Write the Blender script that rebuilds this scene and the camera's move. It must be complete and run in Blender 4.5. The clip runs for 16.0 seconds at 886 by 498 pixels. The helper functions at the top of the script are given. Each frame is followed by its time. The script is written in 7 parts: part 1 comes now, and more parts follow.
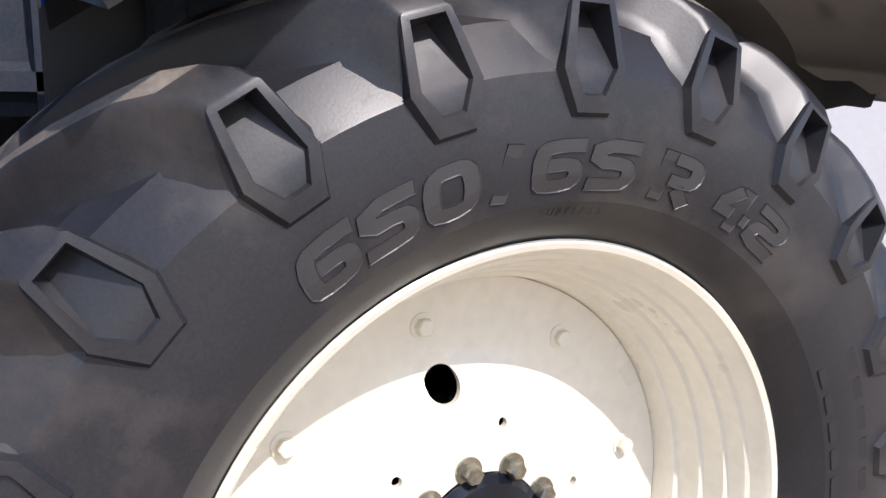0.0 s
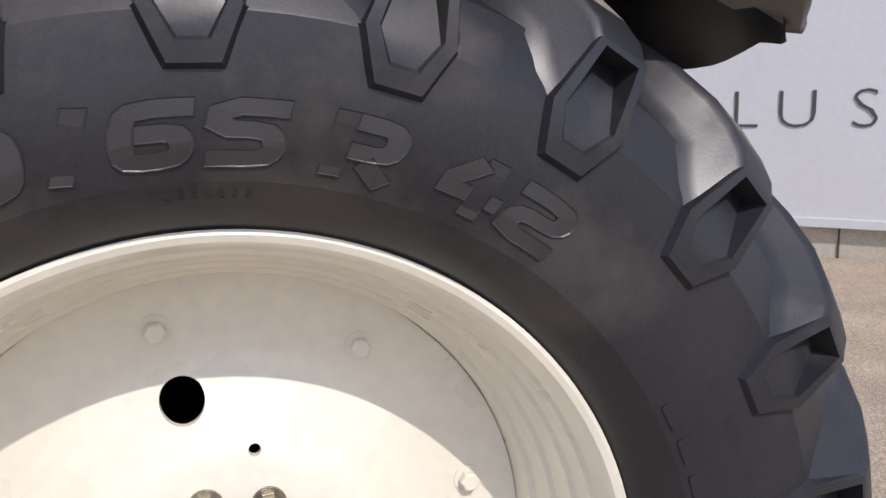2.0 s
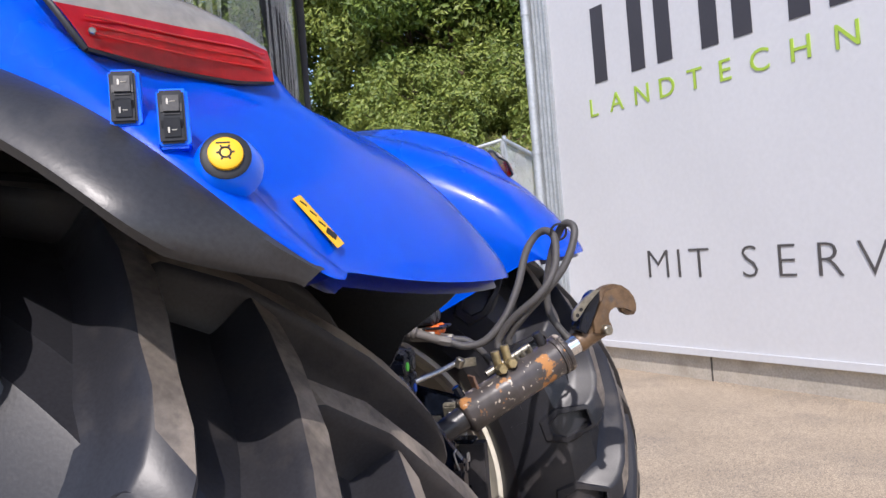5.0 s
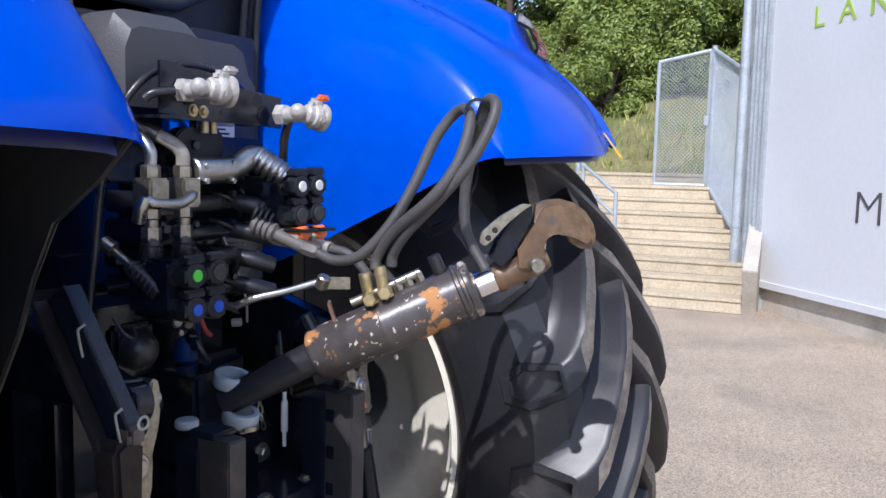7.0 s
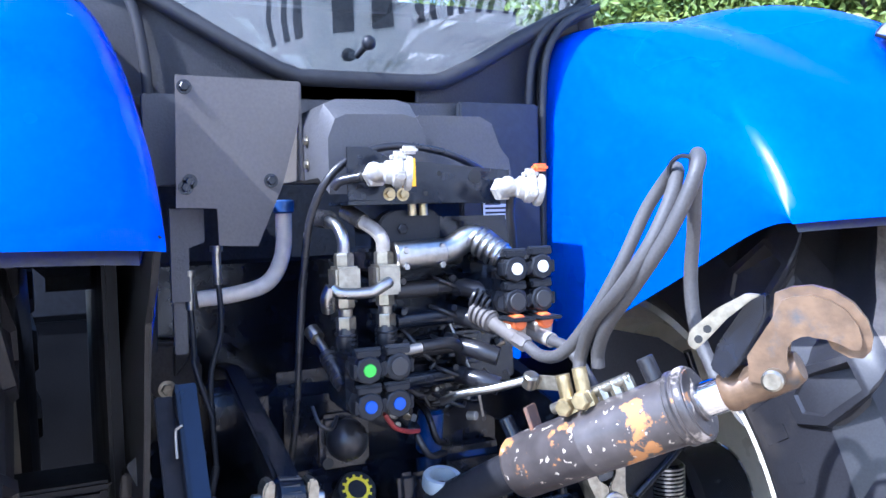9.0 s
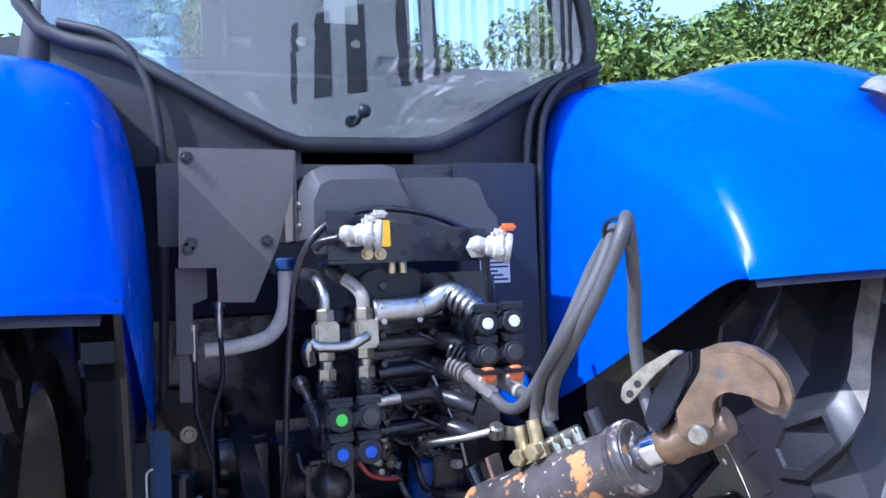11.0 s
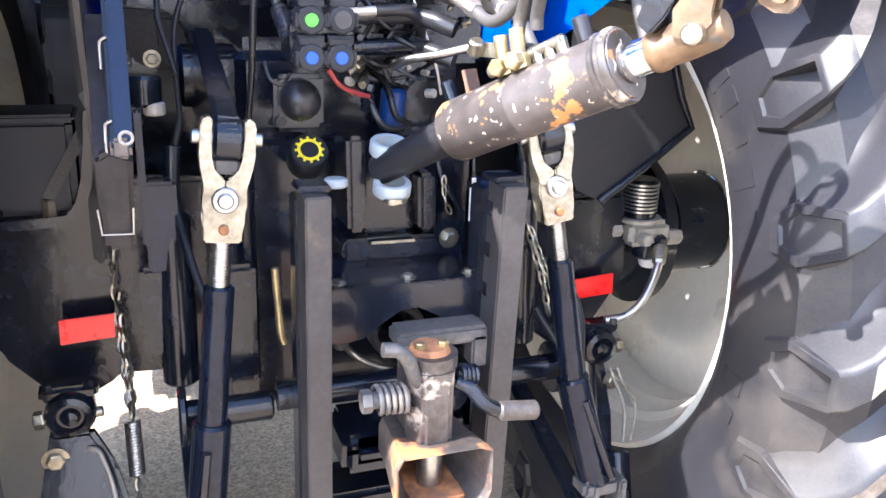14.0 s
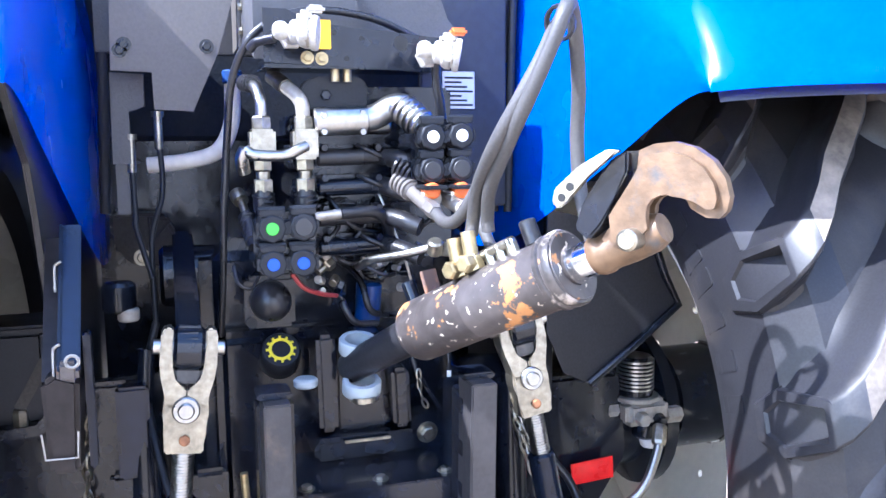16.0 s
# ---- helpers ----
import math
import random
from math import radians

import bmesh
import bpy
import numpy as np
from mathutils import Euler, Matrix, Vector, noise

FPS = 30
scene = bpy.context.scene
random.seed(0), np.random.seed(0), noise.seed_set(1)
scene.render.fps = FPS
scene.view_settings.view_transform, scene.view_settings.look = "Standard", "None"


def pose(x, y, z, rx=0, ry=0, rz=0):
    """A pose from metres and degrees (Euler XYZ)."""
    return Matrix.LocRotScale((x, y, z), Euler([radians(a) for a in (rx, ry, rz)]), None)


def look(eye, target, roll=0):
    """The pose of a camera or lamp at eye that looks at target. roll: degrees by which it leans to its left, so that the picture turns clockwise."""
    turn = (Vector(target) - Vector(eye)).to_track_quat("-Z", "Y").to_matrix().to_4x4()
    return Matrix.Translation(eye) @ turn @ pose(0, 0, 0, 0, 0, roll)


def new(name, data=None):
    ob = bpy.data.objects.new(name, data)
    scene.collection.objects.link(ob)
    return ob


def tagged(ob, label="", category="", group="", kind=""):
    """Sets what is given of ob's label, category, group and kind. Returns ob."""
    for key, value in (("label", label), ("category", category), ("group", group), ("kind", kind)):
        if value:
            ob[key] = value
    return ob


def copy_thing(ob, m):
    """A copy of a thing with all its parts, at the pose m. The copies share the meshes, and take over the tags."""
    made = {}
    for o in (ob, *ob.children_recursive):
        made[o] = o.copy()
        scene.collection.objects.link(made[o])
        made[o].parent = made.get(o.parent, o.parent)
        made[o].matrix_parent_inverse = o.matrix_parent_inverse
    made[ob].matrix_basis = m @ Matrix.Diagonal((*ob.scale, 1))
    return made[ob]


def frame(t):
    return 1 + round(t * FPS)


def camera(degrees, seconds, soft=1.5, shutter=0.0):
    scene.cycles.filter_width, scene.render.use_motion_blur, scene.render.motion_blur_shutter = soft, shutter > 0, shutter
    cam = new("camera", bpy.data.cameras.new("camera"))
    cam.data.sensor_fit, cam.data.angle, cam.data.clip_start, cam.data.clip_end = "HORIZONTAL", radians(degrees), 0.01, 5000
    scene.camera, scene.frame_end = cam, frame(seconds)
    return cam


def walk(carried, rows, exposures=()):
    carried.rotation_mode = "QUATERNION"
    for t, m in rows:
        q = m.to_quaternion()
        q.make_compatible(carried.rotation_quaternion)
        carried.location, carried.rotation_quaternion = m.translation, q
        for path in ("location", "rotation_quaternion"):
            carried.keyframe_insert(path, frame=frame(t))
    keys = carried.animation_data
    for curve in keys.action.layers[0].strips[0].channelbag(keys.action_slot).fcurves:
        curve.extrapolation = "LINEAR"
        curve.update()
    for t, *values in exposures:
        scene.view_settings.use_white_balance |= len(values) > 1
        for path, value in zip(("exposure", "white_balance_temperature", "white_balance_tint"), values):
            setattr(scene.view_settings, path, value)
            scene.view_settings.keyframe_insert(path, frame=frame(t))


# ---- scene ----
cam = camera(56.4, 16.0)
PATH = [
    (0, (-0.705, -2.147, 1.635), (0.25, -0.425, 1.285), 0.4),
    (0.5, (-0.52, -2.074, 1.598), (0.332, -0.302, 1.233), -0.1),
    (1, (-0.327, -2.072, 1.619), (0.313, -0.216, 1.238), -1.5),
    (1.5, (-0.148, -2.167, 1.628), (0.354, -0.269, 1.248), -2.3),
    (2, (0.032, -2.146, 1.596), (0.537, -0.253, 1.196), -2.1),
    (2.5, (0.211, -2.041, 1.556), (0.704, -0.16, 1.088), -0.0),
    (3, (0.381, -2.057, 1.568), (0.739, -0.123, 1.205), -0.2),
    (3.5, (0.644, -2.148, 1.633), (0.788, -0.169, 1.38), -3.2),
    (4, (0.767, -2.077, 1.676), (0.649, -0.08, 1.651), -5.5),
    (4.5, (0.886, -1.972, 1.696), (0.57, 0.003, 1.707), -5.2),
    (5, (1.131, -1.874, 1.668), (0.637, 0.063, 1.659), -4.8),
    (5.2, (1.203, -1.823, 1.649), (0.694, 0.111, 1.607), -4.6),
    (7.3, (1.558, -0.96, 1.59), (0.458, 0.694, 1.355), 1.2),
    (7.5, (1.566, -0.909, 1.605), (0.378, 0.682, 1.363), 1.0),
    (8, (1.663, -0.756, 1.588), (0.179, 0.561, 1.331), 1.1),
    (8.5, (1.779, -0.611, 1.618), (0.053, 0.371, 1.381), -3.1),
    (9, (1.719, -0.549, 1.629), (-0.089, 0.301, 1.552), -1.8),
    (9.2, (1.719, -0.513, 1.641), (-0.112, 0.292, 1.631), -1.7),
    (11.3, (1.872, -0.407, 1.645), (-0.026, 0.223, 1.654), -2.1),
    (11.5, (1.861, -0.408, 1.634), (-0.035, 0.227, 1.579), -1.9),
    (12, (1.839, -0.401, 1.601), (-0.044, 0.25, 1.434), -1.3),
    (12.5, (1.834, -0.399, 1.581), (-0.037, 0.261, 1.337), -0.5),
    (13, (1.828, -0.399, 1.549), (-0.022, 0.271, 1.19), 0.5),
    (13.5, (1.819, -0.396, 1.511), (0.0, 0.279, 1.023), 1.5),
    (14, (1.821, -0.393, 1.473), (0.045, 0.285, 0.851), 2.3),
    (14.5, (1.826, -0.392, 1.441), (0.095, 0.282, 0.7), 2.9),
    (15, (1.876, -0.385, 1.476), (0.103, 0.307, 0.863), 2.8),
    (15.5, (1.916, -0.36, 1.557), (0.054, 0.286, 1.218), 0.5),
    (16, (1.83, -0.28, 1.539), (-0.055, 0.337, 1.276), -0.4),
]
walk(cam, [(t, look(eye, target, roll)) for t, eye, target, roll in PATH],
     exposures=((0.0, 0.78, 6300, 17), (1.0, 0.52, 6300, 17), (2.0, 0.24, 6300, 17), (2.5, 0.12, 6300, 17), (3.5, 0.10, 6300, 17), (5.0, 0.60, 6300, 17), (7.3, 0.74, 5600, 15), (8.0, 1.37, 5300, 15), (9.0, 2.15, 5000, 15), (11.3, 1.52, 5000, 15), (12.0, 1.72, 5100, 15), (12.5, 2.22, 5150, 15), (13.0, 2.42, 5450, 15), (13.5, 2.80, 5800, 15), (14.0, 3.07, 6100, 15), (14.5, 3.32, 6200, 15), (15.0, 3.36, 6100, 15), (15.5, 3.12, 5600, 15), (16.0, 2.68, 5250, 15)))

# ---- world and light ----
GROUND = -0.06
SUN_EL, SUN_AZ = 46.0, -80.0            # height and plan angle of the sun, degrees (x axis = 0)
sun_dir = Vector((math.cos(radians(SUN_EL)) * math.cos(radians(SUN_AZ)), math.cos(radians(SUN_EL)) * math.sin(radians(SUN_AZ)), math.sin(radians(SUN_EL))))
world = bpy.data.worlds.new("sky")
scene.world = world
world.use_nodes = True
wn = world.node_tree.nodes
sky = wn.new("ShaderNodeTexSky")
sky.sky_type = "NISHITA"
sky.sun_disc = False
sky.sun_elevation = radians(SUN_EL)
sky.sun_rotation = radians(90 - SUN_AZ)
world.node_tree.links.new(sky.outputs[0], wn["Background"].inputs[0])
wn["Background"].inputs[1].default_value = 0.15
sun = new("sun", bpy.data.lights.new("sun", "SUN"))
sun.data.energy, sun.data.angle, sun.data.color = 2.8, radians(0.5), (1.0, 0.95, 0.87)
sun.matrix_world = look(sun_dir * 40, (0, 0, 0))


# ---- materials ----
def surf(name, base, rough=0.5, metal=0.0, vary=0.15, scale=8.0, bump=0.1, grain=60.0, dirt=None, dirt_at=0.55, dirt_scale=5.0, coat=0.0, soft=0.12, per_object=0.0, spec=0.5):
    """A plain material: base colour with broad and fine variation, optional patches of a second colour, relief."""
    m = bpy.data.materials.new(name)
    m.use_nodes = True
    nt = m.node_tree
    n, l = nt.nodes, nt.links
    b = n["Principled BSDF"]
    tc = n.new("ShaderNodeTexCoord")
    broad = n.new("ShaderNodeTexNoise")
    broad.inputs["Scale"].default_value, broad.inputs["Detail"].default_value = scale, 4
    fine = n.new("ShaderNodeTexNoise")
    fine.inputs["Scale"].default_value, fine.inputs["Detail"].default_value = grain, 5
    for t in (broad, fine):
        l.new(tc.outputs["Object"], t.inputs["Vector"])
    mix = n.new("ShaderNodeMath")
    mix.operation = "ADD"
    l.new(broad.outputs[0], mix.inputs[0])
    l.new(fine.outputs[0], mix.inputs[1])
    ramp = n.new("ShaderNodeValToRGB")
    ramp.color_ramp.elements[0].position, ramp.color_ramp.elements[1].position = 0.6, 1.0
    lo = [max(0, c * (1 - vary)) for c in base]
    hi = [min(1, c * (1 + vary)) for c in base]
    ramp.color_ramp.elements[0].color, ramp.color_ramp.elements[1].color = (*lo, 1), (*hi, 1)
    half = n.new("ShaderNodeMath")
    half.operation = "MULTIPLY"
    half.inputs[1].default_value = 0.8
    l.new(mix.outputs[0], half.inputs[0])
    l.new(half.outputs[0], ramp.inputs[0])
    col = ramp.outputs[0]
    rsock = None
    if per_object:
        info = n.new("ShaderNodeObjectInfo")
        hsv = n.new("ShaderNodeHueSaturation")
        mr = n.new("ShaderNodeMapRange")
        mr.inputs[3].default_value, mr.inputs[4].default_value = 1 - per_object, 1 + per_object
        l.new(info.outputs["Random"], mr.inputs[0])
        l.new(mr.outputs[0], hsv.inputs["Value"])
        l.new(col, hsv.inputs["Color"])
        col = hsv.outputs[0]
    if dirt:
        dn = n.new("ShaderNodeTexNoise")
        dn.inputs["Scale"].default_value, dn.inputs["Detail"].default_value, dn.inputs["Roughness"].default_value = dirt_scale, 8, 0.65
        l.new(tc.outputs["Object"], dn.inputs["Vector"])
        dr = n.new("ShaderNodeValToRGB")
        dr.color_ramp.elements[0].position, dr.color_ramp.elements[1].position = dirt_at, dirt_at + soft
        l.new(dn.outputs[0], dr.inputs[0])
        mx = n.new("ShaderNodeMix")
        mx.data_type = "RGBA"
        l.new(dr.outputs[0], mx.inputs[0])
        l.new(col, mx.inputs[6])
        mx.inputs[7].default_value = (*dirt, 1)
        col = mx.outputs[2]
        rr = n.new("ShaderNodeMapRange")
        rr.inputs[3].default_value, rr.inputs[4].default_value = rough, min(1, max(rough, 0.75))
        l.new(dr.outputs[0], rr.inputs[0])
        rsock = rr.outputs[0]
        if metal:
            mm = n.new("ShaderNodeMapRange")
            mm.inputs[3].default_value, mm.inputs[4].default_value = metal, 0.0
            l.new(dr.outputs[0], mm.inputs[0])
            l.new(mm.outputs[0], b.inputs["Metallic"])
    l.new(col, b.inputs["Base Color"])
    if rsock is None:
        rr = n.new("ShaderNodeMapRange")
        rr.inputs[1].default_value, rr.inputs[2].default_value = 0.3, 0.7
        rr.inputs[3].default_value, rr.inputs[4].default_value = max(0.02, rough * 0.82), min(1, rough * 1.18)
        l.new(broad.outputs[0], rr.inputs[0])
        rsock = rr.outputs[0]
    l.new(rsock, b.inputs["Roughness"])
    if not (dirt and metal):
        b.inputs["Metallic"].default_value = metal
    b.inputs["Coat Weight"].default_value = coat
    b.inputs["Specular IOR Level"].default_value = spec
    b.inputs["Coat Roughness"].default_value = 0.04
    if bump:
        bp = n.new("ShaderNodeBump")
        bp.inputs["Strength"].default_value, bp.inputs["Distance"].default_value = bump, 0.004
        l.new(fine.outputs[0], bp.inputs["Height"])
        l.new(bp.outputs[0], b.inputs["Normal"])
    return m


def glass(name, tint=(0.9, 0.95, 0.93)):
    m = bpy.data.materials.new(name)
    m.use_nodes = True
    n, l = m.node_tree.nodes, m.node_tree.links
    n.remove(n["Principled BSDF"])
    tr, gl, mixer, fr = n.new("ShaderNodeBsdfTransparent"), n.new("ShaderNodeBsdfGlossy"), n.new("ShaderNodeMixShader"), n.new("ShaderNodeFresnel")
    tr.inputs[0].default_value = (*tint, 1)
    gl.inputs["Roughness"].default_value = 0.01
    fr.inputs[0].default_value = 3.0
    l.new(fr.outputs[0], mixer.inputs[0])
    l.new(tr.outputs[0], mixer.inputs[1])
    l.new(gl.outputs[0], mixer.inputs[2])
    l.new(mixer.outputs[0], n["Material Output"].inputs[0])
    return m


RUBBER = surf("tyre_rubber", (0.021, 0.021, 0.0245), 0.36, vary=0.25, scale=5, bump=0.03, grain=240, dirt=(0.066, 0.057, 0.050), dirt_at=0.50, dirt_scale=4.0, soft=0.26, spec=0.38)
LUGTOP = surf("worn_rubber", (0.118, 0.10, 0.084), 0.7, vary=0.3, scale=12, bump=0.35, grain=90, dirt=(0.29, 0.245, 0.195), dirt_at=0.48, dirt_scale=6, soft=0.2)
# paler than the tyre: the figures' sheen is put into the base colour
LETTERM = surf("moulded_rubber_pale_sheen", (0.034, 0.033, 0.035), 0.36, vary=0.2, scale=9, bump=0.12, grain=500, spec=0.5)
CREAM = surf("cream_rim_paint", (0.72, 0.675, 0.565), 0.3, vary=0.05, scale=4, bump=0.03, grain=40, coat=0.3)
BLUE = surf("blue_paint", (0.0004, 0.145, 1.0), 0.26, vary=0.04, scale=3, bump=0.004, grain=14, coat=0.38, spec=0.25)
BLACKP = surf("black_plastic", (0.014, 0.0155, 0.020), 0.42, vary=0.2, scale=10, bump=0.06, grain=260, spec=0.3)
GREYP = surf("dark_grey_plastic", (0.064, 0.063, 0.066), 0.5, vary=0.12, scale=8, bump=0.2, grain=220)
BLACKM = surf("black_painted_steel", (0.007, 0.0095, 0.0165), 0.19, vary=0.4, scale=14, bump=0.16, grain=45, dirt=(0.034, 0.034, 0.037), dirt_at=0.68, dirt_scale=18, coat=0.22, spec=0.36)
POSTM = surf("dusty_black_steel", (0.036, 0.033, 0.034), 0.48, vary=0.25, scale=9, bump=0.2, grain=90, dirt=(0.10, 0.075, 0.055), dirt_at=0.64, dirt_scale=8)
STEEL = surf("bare_steel", (0.42, 0.415, 0.40), 0.32, 1.0, vary=0.15, scale=14, bump=0.1, grain=120)
ZINC = surf("zinc_plated_steel", (0.33, 0.305, 0.245), 0.3, 0.9, vary=0.3, scale=26, bump=0.15, grain=100, dirt=(0.16, 0.13, 0.09), dirt_at=0.60, dirt_scale=22, soft=0.15)
WHITE = surf("white_wall_panel", (0.6, 0.6, 0.61), 0.45, vary=0.03, scale=0.7, bump=0.03, grain=20)
CONCRETE = surf("concrete", (0.46, 0.41, 0.34), 0.85, vary=0.15, scale=2.5, bump=0.5, grain=45, dirt=(0.3, 0.25, 0.19), dirt_at=0.55, dirt_scale=1.8, soft=0.25)
ASPHALT = surf("pale_worn_asphalt", (0.42, 0.34, 0.245), 0.92, vary=0.12, scale=1.2, bump=0.6, grain=90, dirt=(0.25, 0.215, 0.175), dirt_at=0.5, dirt_scale=1.1, soft=0.3)
# coarse stones in the asphalt
an, al_ = ASPHALT.node_tree.nodes, ASPHALT.node_tree.links
av, ar, am, at_ = an.new("ShaderNodeTexVoronoi"), an.new("ShaderNodeValToRGB"), an.new("ShaderNodeMix"), an.new("ShaderNodeTexCoord")
av.inputs["Scale"].default_value = 130
al_.new(at_.outputs["Object"], av.inputs["Vector"])
ar.color_ramp.elements[0].color, ar.color_ramp.elements[1].color = (0.55, 0.55, 0.58, 1), (1.2, 1.18, 1.15, 1)
ar.color_ramp.elements[0].position, ar.color_ramp.elements[1].position = 0.15, 0.85
al_.new(av.outputs["Color"], ar.inputs[0])
am.data_type, am.blend_type = "RGBA", "MULTIPLY"
am.inputs[0].default_value = 1.0
ab = an["Principled BSDF"]
al_.new(ab.inputs["Base Color"].links[0].from_socket, am.inputs[6])
al_.new(ar.outputs[0], am.inputs[7])
al_.new(am.outputs[2], ab.inputs["Base Color"])
LIPM = surf("black_plastic_dust_sheen", (0.027, 0.027, 0.029), 0.36, vary=0.25, scale=4, bump=0.06, grain=200, dirt=(0.075, 0.07, 0.064), dirt_at=0.58, dirt_scale=4, soft=0.25)
GLASS = glass("window_glass")


# ---- building helpers ----
def part(name, bm, material, parent=None, label="", smooth=None):
    """Links a bmesh as one mesh object, under a thing or a part."""
    bmesh.ops.recalc_face_normals(bm, faces=bm.faces)
    me = bpy.data.meshes.new(name)
    bm.to_mesh(me)
    bm.free()
    for m in material if isinstance(material, (list, tuple)) else (material,):
        me.materials.append(m)
    if smooth is not None:
        me.shade_smooth()
        me.set_sharp_from_angle(angle=radians(smooth))
    ob = new(name, me)
    if parent is not None:
        ob.parent = parent
    if label:
        ob["label"] = label
    return ob


def thing(name, label, category, group="", kind=""):
    ob = new(name)
    ob.empty_display_size = 0.2
    return tagged(ob, label, category, group, kind)


def axis_matrix(a, b):
    """Places z along a->b with its origin at a."""
    a, b = Vector(a), Vector(b)
    return Matrix.Translation(a) @ (b - a).to_track_quat("Z", "Y").to_matrix().to_4x4()


def add_box(bm, size, m=Matrix.Identity(4), bevel=0.0, seg=2):
    """A box of that size round the origin of m."""
    r = bmesh.ops.create_cube(bm, size=1.0, matrix=m @ Matrix.Diagonal((*size, 1)))
    if bevel:
        es = list({e for v in r["verts"] for e in v.link_edges})
        bmesh.ops.bevel(bm, geom=es, offset=bevel, segments=seg, affect="EDGES", clamp_overlap=True)
    return bm


def box(lo, hi, bevel=0.004, seg=2):
    lo, hi = Vector(lo), Vector(hi)
    return add_box(bmesh.new(), hi - lo, Matrix.Translation((lo + hi) / 2), bevel, seg)


def add_lathe(bm, profile, m=Matrix.Identity(4), steps=32, closed=False, start=0.0, sweep=360.0, mat=0):
    """Turns (radius, height) pairs round the z axis of m."""
    full = abs(sweep - 360) < 0.01
    cols = steps if full else steps + 1
    rings = []
    for i in range(cols):
        a = radians(start + sweep * i / steps)
        rings.append([bm.verts.new(m @ Vector((r * math.cos(a), r * math.sin(a), z))) for r, z in profile])
    k = len(profile)
    for i in range(steps):
        p, q = rings[i], rings[(i + 1) % cols]
        for j in range(k if closed else k - 1):
            f = bm.faces.new((p[j], q[j], q[(j + 1) % k], p[(j + 1) % k]))
            f.material_index = mat
    if not closed and full:
        for j in (0, k - 1):
            if profile[j][0] > 1e-5:
                f = bm.faces.new([rings[i][j] for i in range(cols)])
                f.material_index = mat
    return bm


def rod(a, b, r, r2=None, steps=20, bevel=0.0):
    bm = bmesh.new()
    return add_rod(bm, a, b, r, r2, steps, bevel)


def add_rod(bm, a, b, r, r2=None, steps=20, bevel=0.0):
    h = (Vector(b) - Vector(a)).length
    r2 = r if r2 is None else r2
    c = min(bevel, r * 0.4, r2 * 0.4)
    prof = [(r, 0), (r2, h)] if not c else [(r - c, 0), (r, c), (r2, h - c), (r2 - c, h)]
    return add_lathe(bm, prof, axis_matrix(a, b), steps)


def add_hex(bm, a, b, r, washer=0.0):
    """A hexagon nut or bolt head from a to b, on a round washer."""
    a, b = Vector(a), Vector(b)
    if washer:
        w = a + (b - a).normalized() * washer * 0.25
        add_rod(bm, a, w, r * 1.5, steps=20)
        a = w
    add_lathe(bm, [(r * 0.97, 0), (r, (b - a).length * 0.1), (r, (b - a).length * 0.85), (r * 0.82, (b - a).length)], axis_matrix(a, b), 6)
    return bm


def smooth_path(pts, n=8):
    """A smooth line through the points."""
    p = [Vector(q) for q in pts]
    p = [p[0] * 2 - p[1]] + p + [p[-1] * 2 - p[-2]]
    out = []
    for i in range(1, len(p) - 2):
        for k in range(n):
            t = k / n
            out.append(0.5 * (2 * p[i] + (p[i + 1] - p[i - 1]) * t + (2 * p[i - 1] - 5 * p[i] + 4 * p[i + 1] - p[i + 2]) * t * t + (3 * p[i] - p[i - 1] - 3 * p[i + 1] + p[i + 2]) * t ** 3))
    out.append(p[-2])
    return out


def add_tube(bm, pts, r, steps=12, n=8, straight=False, radii=None):
    path = [Vector(q) for q in pts] if straight else smooth_path(pts, n)
    up = Vector((0.13, 0.21, 0.97))
    rings = []
    for i, p in enumerate(path):
        d = (path[min(i + 1, len(path) - 1)] - path[max(i - 1, 0)]).normalized()
        s = (up - d * up.dot(d))
        s = s.normalized() if s.length > 1e-3 else d.orthogonal().normalized()
        up = s
        t = d.cross(s)
        rad = r
        if radii:
            g = i / max(1, len(path) - 1) * (len(radii) - 1)
            k = min(len(radii) - 2, int(g))
            rad = radii[k] + (radii[k + 1] - radii[k]) * (g - k)
        rings.append([bm.verts.new(p + (s * math.cos(2 * math.pi * k / steps) + t * math.sin(2 * math.pi * k / steps)) * rad) for k in range(steps)])
    for a, b in zip(rings, rings[1:]):
        for k in range(steps):
            bm.faces.new((a[k], a[(k + 1) % steps], b[(k + 1) % steps], b[k]))
    bm.faces.new(rings[0])
    bm.faces.new(rings[-1])
    return bm


def tube(pts, r, **kw):
    return add_tube(bmesh.new(), pts, r, **kw)


def add_plate(bm, outline, thick, m=Matrix.Identity(4)):
    """A plate with the outline [(x, y)] in the plane of m, its thickness along the z of m."""
    lo = [bm.verts.new(m @ Vector((x, y, 0))) for x, y in outline]
    hi = [bm.verts.new(m @ Vector((x, y, thick))) for x, y in outline]
    bm.faces.new(lo[::-1])
    bm.faces.new(hi)
    k = len(outline)
    for i in range(k):
        bm.faces.new((lo[i], lo[(i + 1) % k], hi[(i + 1) % k], hi[i]))
    return bm


def plate(outline, thick, m=Matrix.Identity(4), bevel=0.0):
    bm = add_plate(bmesh.new(), outline, thick, m)
    if bevel:
        bmesh.ops.bevel(bm, geom=list(bm.edges), offset=bevel, segments=2, affect="EDGES", clamp_overlap=True)
    return bm


